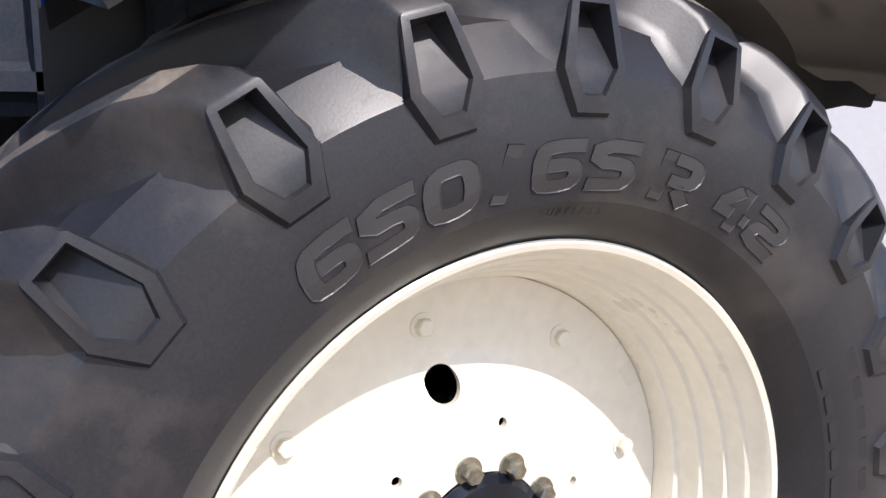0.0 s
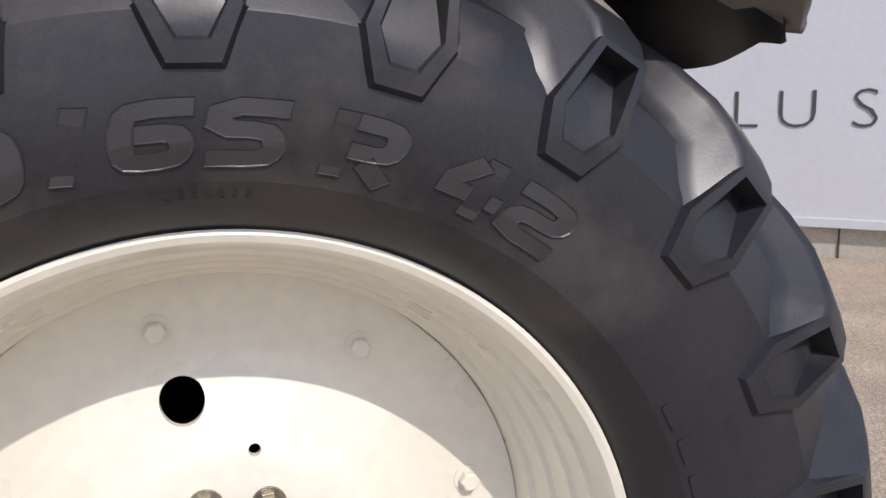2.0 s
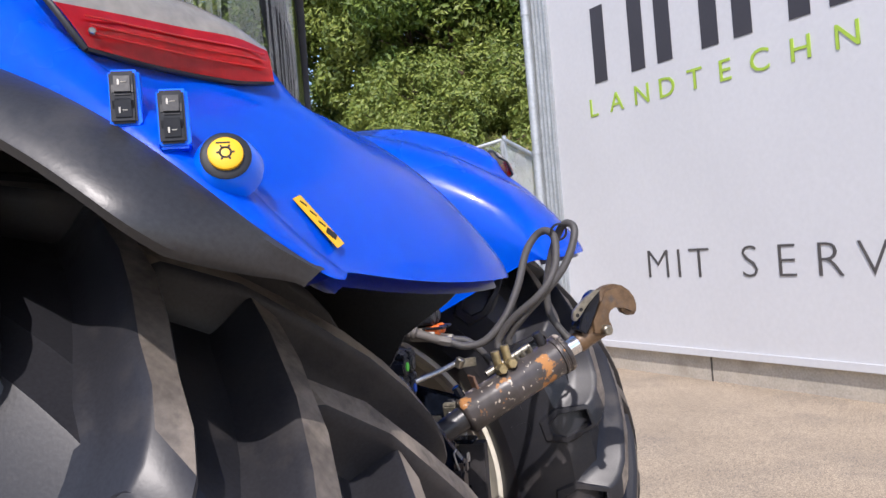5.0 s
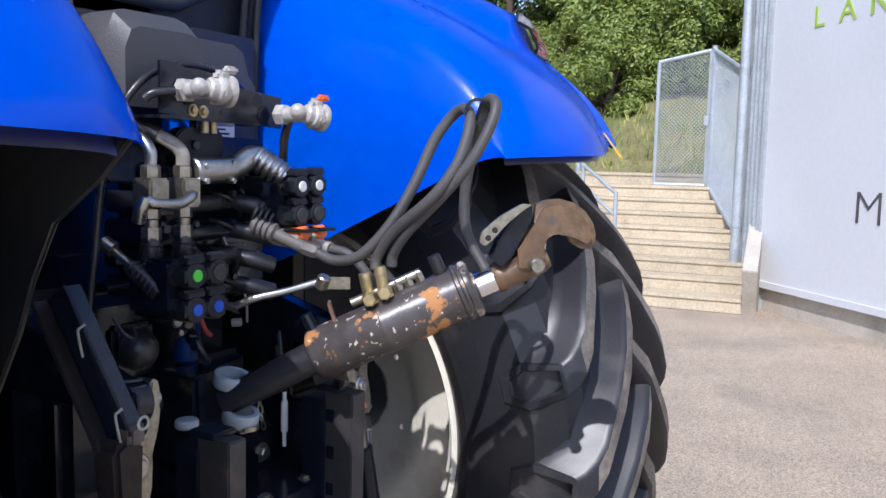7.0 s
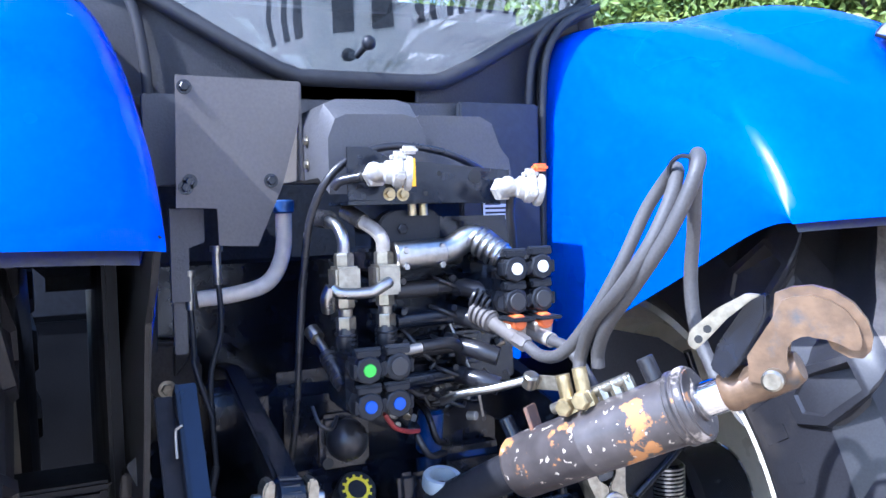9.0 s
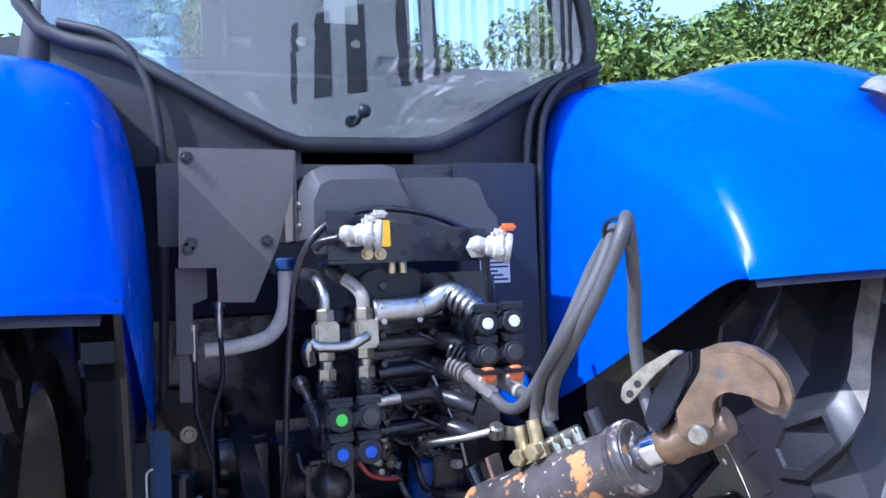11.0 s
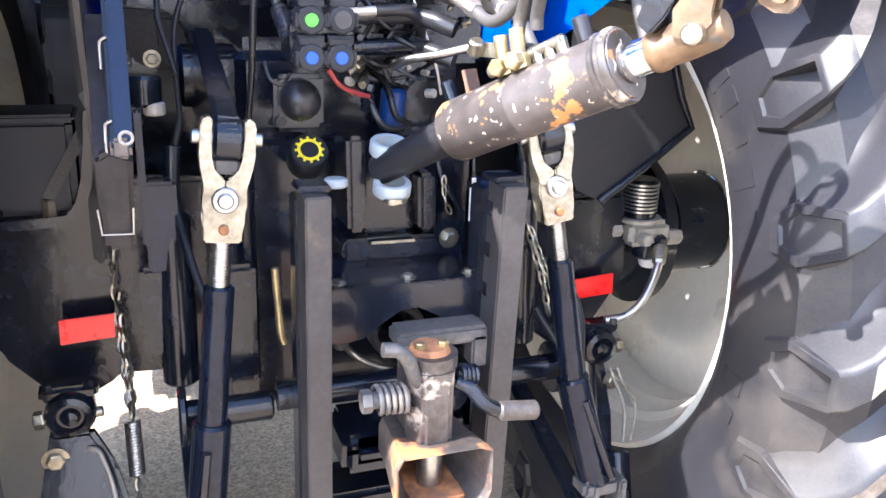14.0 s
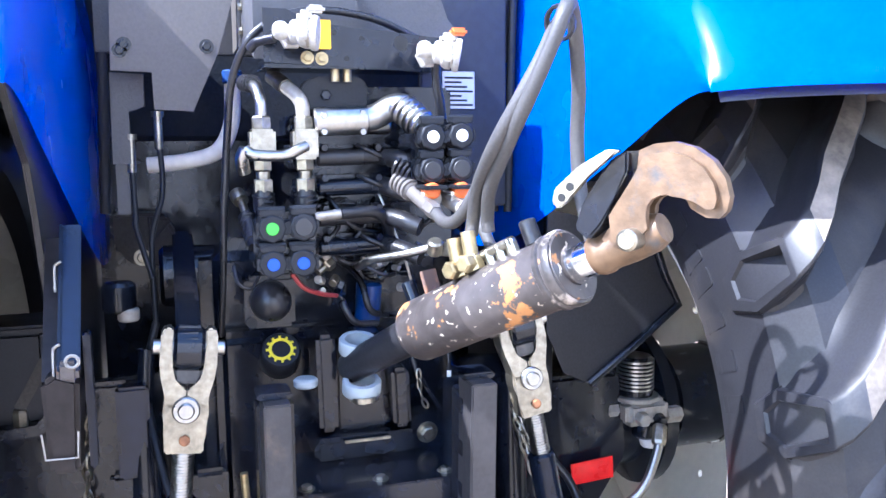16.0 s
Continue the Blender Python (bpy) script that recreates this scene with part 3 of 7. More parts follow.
def lug_mesh(side, hand, ang0):
    """One tread bar, from the tyre's middle over the shoulder to its six-cornered end. hand: outer (1) or inner (-1) half."""
    bm = bmesh.new()
    spec = [
        (-0.062, 0.925, 27.3, 0.018, 0.036, 1.0),  # u, top radius, angle behind the middle, half width at the top and at the foot, sweep of the foot
        (-0.042, 0.964, 25.8, 0.030, 0.046, 1.0), (0.03, 0.974, 21.5, 0.033, 0.050, 1.0), (0.10, 0.971, 16.0, 0.034, 0.052, 1.0),
        (0.17, 0.966, 11.4, 0.034, 0.053, 1.0), (0.225, 0.957, 7.6, 0.035, 0.055, 1.0), (0.258, 0.949, 4.4, 0.036, 0.057, 1.1),
        (0.282, 0.934, 2.1, 0.036, 0.058, 1.1), (0.303, 0.917, 0.7, 0.036, 0.056, 0.7), (0.315, 0.898, 0.0, 0.036, 0.052, 0.15)]
    rows = []
    for u, rt, da, wt, wb, fl in spec:
        rb = carcass_r(u) - 0.012
        row = []
        for w, r in ((-wb - 0.024 * fl, rb + 0.006), (-wb - 0.006 * fl, rb + 0.019), (-wb + 0.003, rb + 0.034), (-wt - 0.004, rt - 0.014), (-wt, rt - 0.005), (-wt + 0.007, rt), (wt - 0.007, rt), (wt, rt - 0.005), (wt + 0.004, rt - 0.014), (wb - 0.003, rb + 0.034), (wb + 0.006 * fl, rb + 0.019), (wb + 0.024 * fl, rb + 0.006)):
            row.append(wheel_point(side, ang0 + da + math.degrees(w / r), r, hand * u))
        rows.append(row)
    vs = add_loft(bm, rows)
    bm.faces.new(vs[0])
    for a, b in zip(vs[:7], vs[1:8]):
        for f in a[5].link_faces:
            if b[6] in f.verts:
                f.material_index = 1

    def at(w, r, u):
        return bm.verts.new(wheel_point(side, ang0 + math.degrees(w / r), r, hand * u))

    def both(w, r, u):
        return at(-w, r, u), at(w, r, u)

    # end face, its rim, the sloping pocket and the shallow step below it
    ol, orr = both(0.035, 0.893, 0.3185)
    wl, wr = both(0.052, 0.802, 0.331)
    bl, br = both(0.027, 0.743, 0.331)
    il, ir = both(0.025, 0.887, 0.3205)
    jl, jr = both(0.037, 0.804, 0.3318)
    kl, kr = both(0.0175, 0.765, 0.332)
    pl, pr = both(0.017, 0.878, 0.280)
    ql, qr = both(0.034, 0.803, 0.3245)
    sl, sr = both(0.0150, 0.769, 0.3265)
    for f in ((ol, orr, ir, il), (orr, wr, jr, ir), (wr, br, kr, jr), (br, bl, kl, kr), (bl, wl, jl, kl), (wl, ol, il, jl),
              (il, ir, pr, pl), (ir, jr, qr, pr), (jl, il, pl, ql), (pl, pr, qr, ql), (jr, kr, sr, qr), (kr, kl, sl, sr), (kl, jl, ql, sl), (ql, qr, sr, sl)):
        bm.faces.new(f)
    # foot of the end on the side wall
    fl_, fr_ = both(0.060, 0.800, 0.312)
    gl_, gr_ = both(0.034, 0.733, 0.316)
    for f in ((wr, fr_, gr_, br), (br, gr_, gl_, bl), (bl, gl_, fl_, wl)):
        bm.faces.new(f)
    e = vs[-1]
    bm.faces.new((e[5], e[6], orr, ol))
    for p, q in ((6, 7), (7, 8)):
        bm.faces.new((e[p], e[q], orr))
    for p, q in ((5, 4), (4, 3)):
        bm.faces.new((e[p], ol, e[q]))
    bm.faces.new((e[8], wr, orr))
    bm.faces.new((e[3], ol, wl))
    for p, q in ((8, 9), (9, 10), (10, 11)):
        bm.faces.new((e[p], e[q], wr))
    for p, q in ((3, 2), (2, 1), (1, 0)):
        bm.faces.new((e[p], wl, e[q]))
    bm.faces.new((e[11], fr_, wr))
    bm.faces.new((e[0], wl, fl_))
    bmesh.ops.remove_doubles(bm, verts=bm.verts, dist=0.0003)
    return bm


RIM = [(0.545, 0.236), (0.557, 0.243), (0.559, 0.250), (0.553, 0.254), (0.544, 0.250), (0.537, 0.240), (0.533, 0.224), (0.528, 0.212), (0.521, 0.206), (0.518, 0.198), (0.516, 0.180), (0.512, 0.172), (0.505, 0.168), (0.502, 0.158), (0.500, 0.135), (0.496, 0.126), (0.488, 0.121),
       (0.485, 0.112), (0.483, 0.085), (0.479, 0.076), (0.470, 0.071), (0.467, 0.062), (0.464, 0.030), (0.462, 0.0), (0.462, -0.08), (0.474, -0.10), (0.482, -0.15), (0.503, -0.165), (0.519, -0.20), (0.528, -0.226), (0.544, -0.250), (0.557, -0.245), (0.557, -0.236)]
DISC = [(0.462, 0.02), (0.440, 0.014), (0.400, 0.012), (0.345, 0.014), (0.300, 0.024), (0.255, 0.055), (0.225, 0.078), (0.190, 0.088), (0.130, 0.090), (0.128, 0.02), (0.128, -0.06)]


def build_wheel(side, phase, bolt_phase):
    """One rear wheel: tyre with its bars and lettering, rim with disc, bolts and hub."""
    prof = TYRE + [(r, -u) for r, u in TYRE[-2::-1]]
    tyre = part("tyre", lathe_wheel(side, prof, 128), RUBBER, tractor, "black tractor tyre with deep tread bars", smooth=18)
    for hand in (1, -1):
        for i in range(LUGS):
            a = phase + 360 / LUGS * (i + (0.5 if hand < 0 else 0))
            part("lug", lug_mesh(side, hand, a), (RUBBER, LUGTOP), tyre, smooth=30)
    inside = 0.035 if side < 0 else 0.0
    rim = part("rim", lathe_wheel(side, [(r, u - inside * max(0.0, min(1.0, -u / 0.2))) for r, u in RIM], 128), CREAM, tractor, "cream-painted steel wheel rim", smooth=24)
    back = [(r, u - 0.012) for r, u in DISC[-4::-1]]
    disc = part("disc", lathe_wheel(side, DISC[:-2] + back, 96, closed=True), CREAM, rim, smooth=50)
    bm = bmesh.new()
    add_rod(bm, wheel_point(side, bolt_phase - 1.5, 0.284, -0.1), wheel_point(side, bolt_phase - 1.5, 0.284, 0.2), 0.032, steps=28)
    add_rod(bm, wheel_point(side, bolt_phase + 178.5, 0.284, -0.1), wheel_point(side, bolt_phase + 178.5, 0.284, 0.2), 0.032, steps=28)
    for i in range(6):
        a = bolt_phase - 23.7 + 60 * i
        add_rod(bm, wheel_point(side, a, 0.214, -0.1), wheel_point(side, a, 0.214, 0.2), 0.009, steps=12)
    cut = part("cutter", bm, CREAM)
    mod = disc.modifiers.new("holes", "BOOLEAN")
    mod.operation, mod.object, mod.solver = "DIFFERENCE", cut, "EXACT"
    bpy.context.view_layer.update()
    me = bpy.data.meshes.new_from_object(disc.evaluated_get(bpy.context.evaluated_depsgraph_get()))
    disc.modifiers.clear()
    disc.data = me
    bpy.data.objects.remove(cut)
    for i in range(8):
        a = bolt_phase + 45 * i
        bm = bmesh.new()
        add_hex(bm, wheel_point(side, a, 0.388, 0.012), wheel_point(side, a, 0.388, 0.032), 0.016, 0.012)
        part("bolt", bm, CREAM, rim)
    for i in range(10):
        a = bolt_phase + 36 * i
        bm = bmesh.new()
        add_hex(bm, wheel_point(side, a, 0.142, 0.089), wheel_point(side, a, 0.142, 0.118), 0.017, 0.02)
        part("wheel_nut", bm, ZINC, rim, "plated wheel nut")
    hub = lathe_wheel(side, [(0.128, -0.06), (0.128, 0.095), (0.115, 0.11), (0.06, 0.115), (0.055, 0.15), (0.0, 0.15)], 40)
    part("hub", hub, BLACKM, rim, "black painted hub", smooth=40)
    return tyre, rim


tyre_left, rim_left = build_wheel(-1, 88.7, 101.3)
tyre_right, rim_right = build_wheel(1, 73.1, 60.0)

# lettering on the outer side wall, laid on its curve
def wall_u(r):
    for (r0, u0), (r1, u1) in zip(TYRE, TYRE[1:]):
        if r0 <= r <= r1:
            return u0 + (u1 - u0) * (r - r0) / (r1 - r0)
    return TYRE[0][1]


def on_side_wall(bm, ang, radius, proud):
    """Bends a flat drawing (x along, y outwards, front at z > 0) on to the left tyre's side wall."""
    for v in bm.verts:
        r = radius + v.co.y
        a = radians(ang) - v.co.x / radius
        lift = proud if v.co.z > 0 else -0.004
        v.co = Vector((r * math.cos(a), -(WHEEL_Y + wall_u(r) + lift), AXLE_Z + r * math.sin(a)))
    return bm


# size marking: heavy block figures of one stroke width, with a raised edge round a sunken field
GLYPH = {
    "6": [[(0.98, 0.86), (0.30, 0.86), (0.14, 0.74), (0.14, 0.24), (0.26, 0.13), (0.74, 0.13), (0.86, 0.24), (0.86, 0.42), (0.76, 0.52), (0.29, 0.52)]],
    "5": [[(0.98, 0.87), (0.16, 0.87), (0.13, 0.55), (0.72, 0.55), (0.86, 0.44), (0.86, 0.24), (0.74, 0.13), (0.02, 0.13)]],
    "0": [[(0.50, 0.87), (0.28, 0.87), (0.14, 0.72), (0.14, 0.28), (0.28, 0.13), (0.72, 0.13), (0.86, 0.28), (0.86, 0.72), (0.72, 0.87), (0.505, 0.87)]],
    "/": [[(0.72, 1.0), (0.28, 0.0)]],
    "R": [[(0.14, 1.0), (0.14, 0.0)], [(0.282, 0.87), (0.74, 0.87), (0.86, 0.77), (0.86, 0.53), (0.74, 0.43), (0.282, 0.43)], [(0.52, 0.298), (0.90, 0.0)]],
    "4": [[(0.53, 0.90), (0.08, 0.36), (0.525, 0.36)], [(0.67, 1.0), (0.67, 0.0)], [(0.815, 0.36), (1.0, 0.36)]],
    "2": [[(0.05, 0.87), (0.74, 0.87), (0.86, 0.76), (0.86, 0.60), (0.74, 0.50), (0.28, 0.50), (0.15, 0.38), (0.15, 0.13), (1.0, 0.13)]],
}


def block_figure(word, wide, high, slant):
    """One figure as a bmesh, flat in x and y, its front at z > 0."""
    bm = bmesh.new()
    stroke = 0.13 * high
    for line in GLYPH[word]:
        pts = [Vector(((x - 0.5) * wide, y * high)) for x, y in line]
        round_ = [pts[0]]
        for a, b, c in zip(pts, pts[1:], pts[2:]):
            round_ += [b.lerp(a, 0.28), b.lerp(c, 0.28)]
        pts = round_ + [pts[-1]]
        left, right = [], []
        for i, p in enumerate(pts):
            d0 = (p - pts[i - 1]).normalized() if i else (pts[1] - p).normalized()
            d1 = (pts[i + 1] - p).normalized() if i < len(pts) - 1 else d0
            n0, n1 = Vector((-d0.y, d0.x)), Vector((-d1.y, d1.x))
            m = (n0 + n1).normalized()
            m = m * (stroke / max(0.5, m.dot(n0)))
            left.append(p + m)
            right.append(p - m)
        tops = []
        for i in range(len(pts) - 1):
            a = []
            for q in (left[i], left[i + 1], right[i + 1], right[i]):
                a.append(bm.verts.new((q.x, q.y, 0.001)))
            tops.append(bm.faces.new(a))
    bmesh.ops.remove_doubles(bm, verts=bm.verts, dist=0.0004)
    ext = bmesh.ops.extrude_face_region(bm, geom=bm.faces[:])
    for v in ext["geom"]:
        if isinstance(v, bmesh.types.BMVert):
            v.co.z = -0.001
    bmesh.ops.recalc_face_normals(bm, faces=bm.faces)
    fronts = [f for f in bm.faces if all(v.co.z > 0 for v in f.verts)]
    bmesh.ops.inset_region(bm, faces=fronts, thickness=0.0016, depth=0.0)
    for f in fronts:
        for v in f.verts:
            v.co.z = 0.0002
    bmesh.ops.subdivide_edges(bm, edges=[e for e in bm.edges if abs(e.verts[0].co.x - e.verts[1].co.x) > 0.03], cuts=2)
    for v in bm.verts:
        v.co.x = v.co.x * 1.34 + slant * (v.co.y - high / 2)   # upright strokes grow heavier than level ones
    return bm


def lay_figure(bm, ang, radius):
    """Lays a block figure on the left tyre: raised edge 3 mm proud, field 1.6 mm."""
    for v in bm.verts:
        r = radius + v.co.y
        a = radians(ang) - v.co.x / (radius + 0.035)
        lift = 0.003 if v.co.z > 0.0006 else (0.0016 if v.co.z > 0 else -0.004)
        v.co = Vector((r * math.cos(a), -(WHEEL_Y + wall_u(r) + lift), AXLE_Z + r * math.sin(a)))
    return bm


for word, ang in (("6", 122.3), ("5", 114.7), ("0", 106.9), ("/", 99.7), ("6", 92.7), ("5", 84.6), ("R", 73.7), ("4", 62.7), ("2", 55.0)):
    part("letter", lay_figure(block_figure(word, 0.063 if word != "/" else 0.040, 0.074, 0.16), ang, 0.636), LETTERM, tyre_left, "raised rubber size marking")
for k, word in enumerate("TUBELESS"):
    part("letter", on_side_wall(text_mesh(word, 0.017, 0.0, 0.001), 93.7 - 1.35 * k, 0.600, 0.001), RUBBER, tyre_left)
for k in range(10):
    bm = add_box(bmesh.new(), (0.042, 0.085, 0.004), Matrix.Identity(4), 0.0015)
    part("raised_mark", on_side_wall(bm, 25.5 - 5.2 * k, 0.672, 0.0025), RUBBER, tyre_left)


for ang, w in ((40.5, 0.030), (36.4, 0.034), (30.0, 0.026), (24.0, 0.034), (18.0, 0.030), (-8.0, 0.034), (-13.5, 0.030), (46.5, 0.034)):
    bm = add_box(bmesh.new(), (w, 0.062, 0.006), Matrix.Identity(4), 0.002)
    for v in bm.verts:
        r, a = 0.676 + v.co.y, radians(ang) - v.co.x / 0.676
        v.co = Vector((WHEEL_X[1] + r * math.cos(a), WHEEL_Y - wall_u(r) - (0.0025 if v.co.z > 0 else -0.004), AXLE_Z + r * math.sin(a)))
    part("raised_mark", bm, RUBBER, tyre_right)

# ---- fenders ----
SKIN = [(-0.62, 1.86), (-0.45, 1.98), (-0.25, 2.05), (-0.05, 2.075), (0.15, 2.07), (0.30, 2.045), (0.45, 1.994), (0.57, 1.936), (0.68, 1.873), (0.76, 1.820), (0.83, 1.756), (0.885, 1.688), (0.922, 1.640), (0.931, 1.612)]
ARCH = [(-0.62, 1.31), (-0.45, 1.29), (-0.25, 1.28), (-0.05, 1.28), (0.10, 1.298), (0.24, 1.343), (0.38, 1.405), (0.50, 1.465), (0.61, 1.517), (0.70, 1.563), (0.78, 1.592), (0.86, 1.604), (0.90, 1.604), (0.924, 1.602)]


EDGE = [(-0.62, 1.76), (-0.45, 1.87), (-0.25, 1.945), (-0.05, 1.98), (0.13, 1.985), (0.27, 1.963), (0.42, 1.918), (0.54, 1.873), (0.64, 1.822), (0.71, 1.778), (0.77, 1.737), (0.82, 1.698), (0.86, 1.664), (0.878, 1.652)]


def fender_row(i, side):
    """Points across the fender from its outer edge over the top to the foot of its inner wall."""
    (x, z), (ax, az), (ex, ez) = SKIN[i], ARCH[i], EDGE[i]
    rear = max(0.0, (x - 0.3) / 0.62)                  # 0 on top, 1 at the tail
    n = Vector((SKIN[min(i + 1, len(SKIN) - 1)][1] - SKIN[max(i - 1, 0)][1], 0, -(SKIN[min(i + 1, len(SKIN) - 1)][0] - SKIN[max(i - 1, 0)][0]))).normalized()
    p, a, e = Vector((x, 0, z)), Vector((ax, 0, az)), Vector((ex, 0, ez))
    row = []
    tail = rear ** 1.5                                 # the tail is rounded off towards the outside
    for y, w, k in ((1.222, 1.0, 0.0), (1.212, 0.72, 0.12), (1.19, 0.44, 0.32), (1.168, 0.32, 0.50), (1.14, 0.21, 0.66), (1.05, 0.075, 0.46), (0.93, 0.02, 0.2), (0.86, 0.01, 0.12), (0.78, 0.0, 0.04)):
        q = p.lerp(e, min(1.0, w + k * tail))
        q.x -= 0.05 * min(1.0, (y - 0.78) / 0.2) * rear ** 4   # the outer corner of the tail is cut back
        row.append(Vector((q.x, side * (y - 0.06 * rear ** 14 * (y - 0.78) / 0.44), q.z)))
    for y, d, cut in ((0.63, 0.003, 0.006), (0.545, 0.014, 0.018), (0.485, 0.036, 0.040), (0.448, 0.078, 0.070)):
        q = p + n * d * (1 - 0.6 * rear)
        q.x -= cut * rear ** 3                         # the inner corner of the tail is cut back
        row.append(Vector((q.x, side * y, q.z)))
    last = row[-1]
    for f, y in ((0.25, 0.424), (0.5, 0.412), (0.75, 0.410), (1.0, 0.418)):
        q = Vector((last.x, 0, last.z)).lerp(a, f)
        q.z = min(q.z, last.z)
        if rear > 0.4:
            q.x = min(q.x, last.x)
        row.append(Vector((q.x, side * (y + 0.03 * rear), q.z)))
    return row


def smooth_rows(rows, n=5):
    """Adds rows between rows along smooth lines."""
    cols = [smooth_path([r[j] for r in rows], n) for j in range(len(rows[0]))]
    out = [[c[i] for c in cols] for i in range(len(cols[0]))]
    for k in range(26):                                # relax the sheet along its length
        old = [list(r) for r in out]
        for i in range(1, len(out) - 1):
            for j in range(len(out[0])):
                out[i][j] = old[i][j] * 0.5 + (old[i - 1][j] + old[i + 1][j]) * 0.25
    for k in range(3):                                 # and a little across it
        old = [list(r) for r in out]
        for r, o in zip(out, old):
            for j in range(5, len(r) - 1):
                r[j] = o[j] * 0.6 + (o[j - 1] + o[j + 1]) * 0.2
    return out


# edges of the lamp that sits flush in the fender: foot, joint of its two lenses, crest
FOOT = [(0.598, 1.162, 1.888), (0.612, 1.09, 1.885), (0.628, 1.021, 1.884), (0.654, 0.962, 1.882), (0.678, 0.915, 1.886)]
JOIN = [(0.578, 1.182, 1.931), (0.602, 1.10, 1.934), (0.625, 1.02, 1.936), (0.648, 0.95, 1.938), (0.664, 0.898, 1.930)]
CREST = [(0.548, 1.172, 1.962), (0.566, 1.095, 1.982), (0.588, 1.015, 1.985), (0.614, 0.93, 1.975), (0.642, 0.865, 1.945)]


def ease(t):
    t = max(0.0, min(1.0, t))
    return t * t * (3 - 2 * t)


def line_at(line, y):
    """x and z of a lamp edge at a distance across."""
    y = max(line[-1][1], min(line[0][1], y))
    for (x0, y0, z0), (x1, y1, z1) in zip(line, line[1:]):
        if y1 <= y <= y0:
            f = (y0 - y) / (y0 - y1)
            return x0 + (x1 - x0) * f, z0 + (z1 - z0) * f
    return line[-1][0], line[-1][2]


def swell(rows):
    """Raises the sheet in front of the lamp to its crest and lets it fall to the foot behind."""
    for j in range(len(rows[0])):
        y = abs(rows[len(rows) // 2][j].y)
        if y < 0.74:
            continue
        share = ease((y - 0.74) / 0.13) * max(0.0, min(1.0, 1 - (y - 1.176) / 0.046))
        (xc, zc), (xf, zf) = line_at(CREST, y), line_at(FOOT, y)
        col = [(r[j].x, r[j].z) for r in rows]

        def height(x):
            for (x0, z0), (x1, z1) in zip(col, col[1:]):
                if x0 <= x <= x1:
                    return z0 + (z1 - z0) * (x - x0) / max(1e-6, x1 - x0)
            return col[-1][1]

        hc, hf = zc - 0.004 - height(xc), zf - 0.006 - height(xf)
        for r in rows:
            x, z = r[j].x, r[j].z
            if x <= xc:
                h = hc * ease((x + 0.30) / (xc + 0.30))
            elif x <= xf:
                f = (x - xc) / (xf - xc)
                h = zc + (zf - zc) * f - 0.010 - z
            else:
                h = hf * (1 - ease((x - xf) / 0.12))
            r[j].z += share * h
    for k in range(14):                                # even out the side wall along its length
        old = [[p.z for p in r[:6]] for r in rows]
        for i in range(1, len(rows) - 1):
            for j in range(4 if rows[i][2].x > 0.42 else 6):
                rows[i][j].z = old[i][j] * 0.5 + (old[i - 1][j] + old[i + 1][j]) * 0.25
    return rows


def build_fender(side):
    rows = swell(smooth_rows([fender_row(i, side) for i in range(len(SKIN))], 7))
    bm = bmesh.new()
    add_loft(bm, [smooth_path(r, 4) for r in rows])
    bmesh.ops.solidify(bm, geom=bm.faces[:], thickness=0.007)
    shell = part("fender", bm, BLUE, tractor, "glossy blue curved rear fender", smooth=70)
    bm = bmesh.new()
    add_loft(bm, [[Vector((p.x * 0.985 - 0.004, p.y + side * (0.82 - abs(p.y)) * 0.05, p.z - (0.014 if abs(p.y) > 0.45 else -0.012))) for p in r] for r in rows])
    part("fender_liner", bm, LIPM, tractor, "black plastic fender liner", smooth=60)
    # black lip along the outer edge, drawn in towards the tail
    lip = []
    for i, r in enumerate(rows):
        t = i / (len(rows) - 1)
        o = r[0]
        wide = 0.012 + 0.060 * ease((0.99 - t) * 4.0)
        e = (Vector((o.x, 0, o.z)) - Vector((0, 0, AXLE_Z))).normalized()
        sv = Vector((0, side, 0))
        k = 0.2 + 0.8 * min(1.0, wide / 0.06)
        lip.append([o - sv * 0.004 + e * 0.004, o + sv * min(0.012, wide * 0.4) + e * 0.002, o + sv * wide * 0.6 - e * 0.012 * k, o + sv * wide * 0.93 - e * 0.030 * k, o + sv * wide - e * 0.040 * k, o + sv * wide * 0.9 - e * 0.050 * k, o + sv * wide * 0.6 - e * 0.046 * k, o - sv * 0.03 - e * 0.03 * k, o - sv * 0.22 * k + e * 0.0])
    bm = bmesh.new()
    add_loft(bm, lip)
    part("fender_lip", bm, LIPM, tractor, "black plastic fender lip", smooth=40)
    return shell, rows


fender_left, rows_left = build_fender(-1)
fender_right, rows_right = build_fender(1)
def skin_point(side, x, y, lift=0.0):
    """A place on the fender's skin at a distance along and across, with the axes of its surface."""
    rows = rows_left if side < 0 else rows_right
    j = min(range(1, 10), key=lambda k: abs(abs(rows[5][k].y) - y))
    best = max([i for i in range(1, len(rows) - 2) if rows[i][j].x <= x] or [1])
    g = (x - rows[best][j].x) / (rows[best + 1][j].x - rows[best][j].x)
    r = [a.lerp(b, g) for a, b in zip(rows[best], rows[best + 1])]
    k2 = j + 1 if abs(r[j].y) > y else j - 1
    t = (abs(r[j].y) - y) / (abs(r[j].y) - abs(r[k2].y) + 1e-9)
    p = r[j].lerp(r[k2], t)
    along = (rows[best + 1][j] - rows[best - 1][j]).normalized()
    across = (r[j + 1] - r[j - 1]).normalized()
    nrm = along.cross(across).normalized()
    if nrm.z < 0:
        nrm = -nrm
    return p + nrm * lift, along, across, nrm


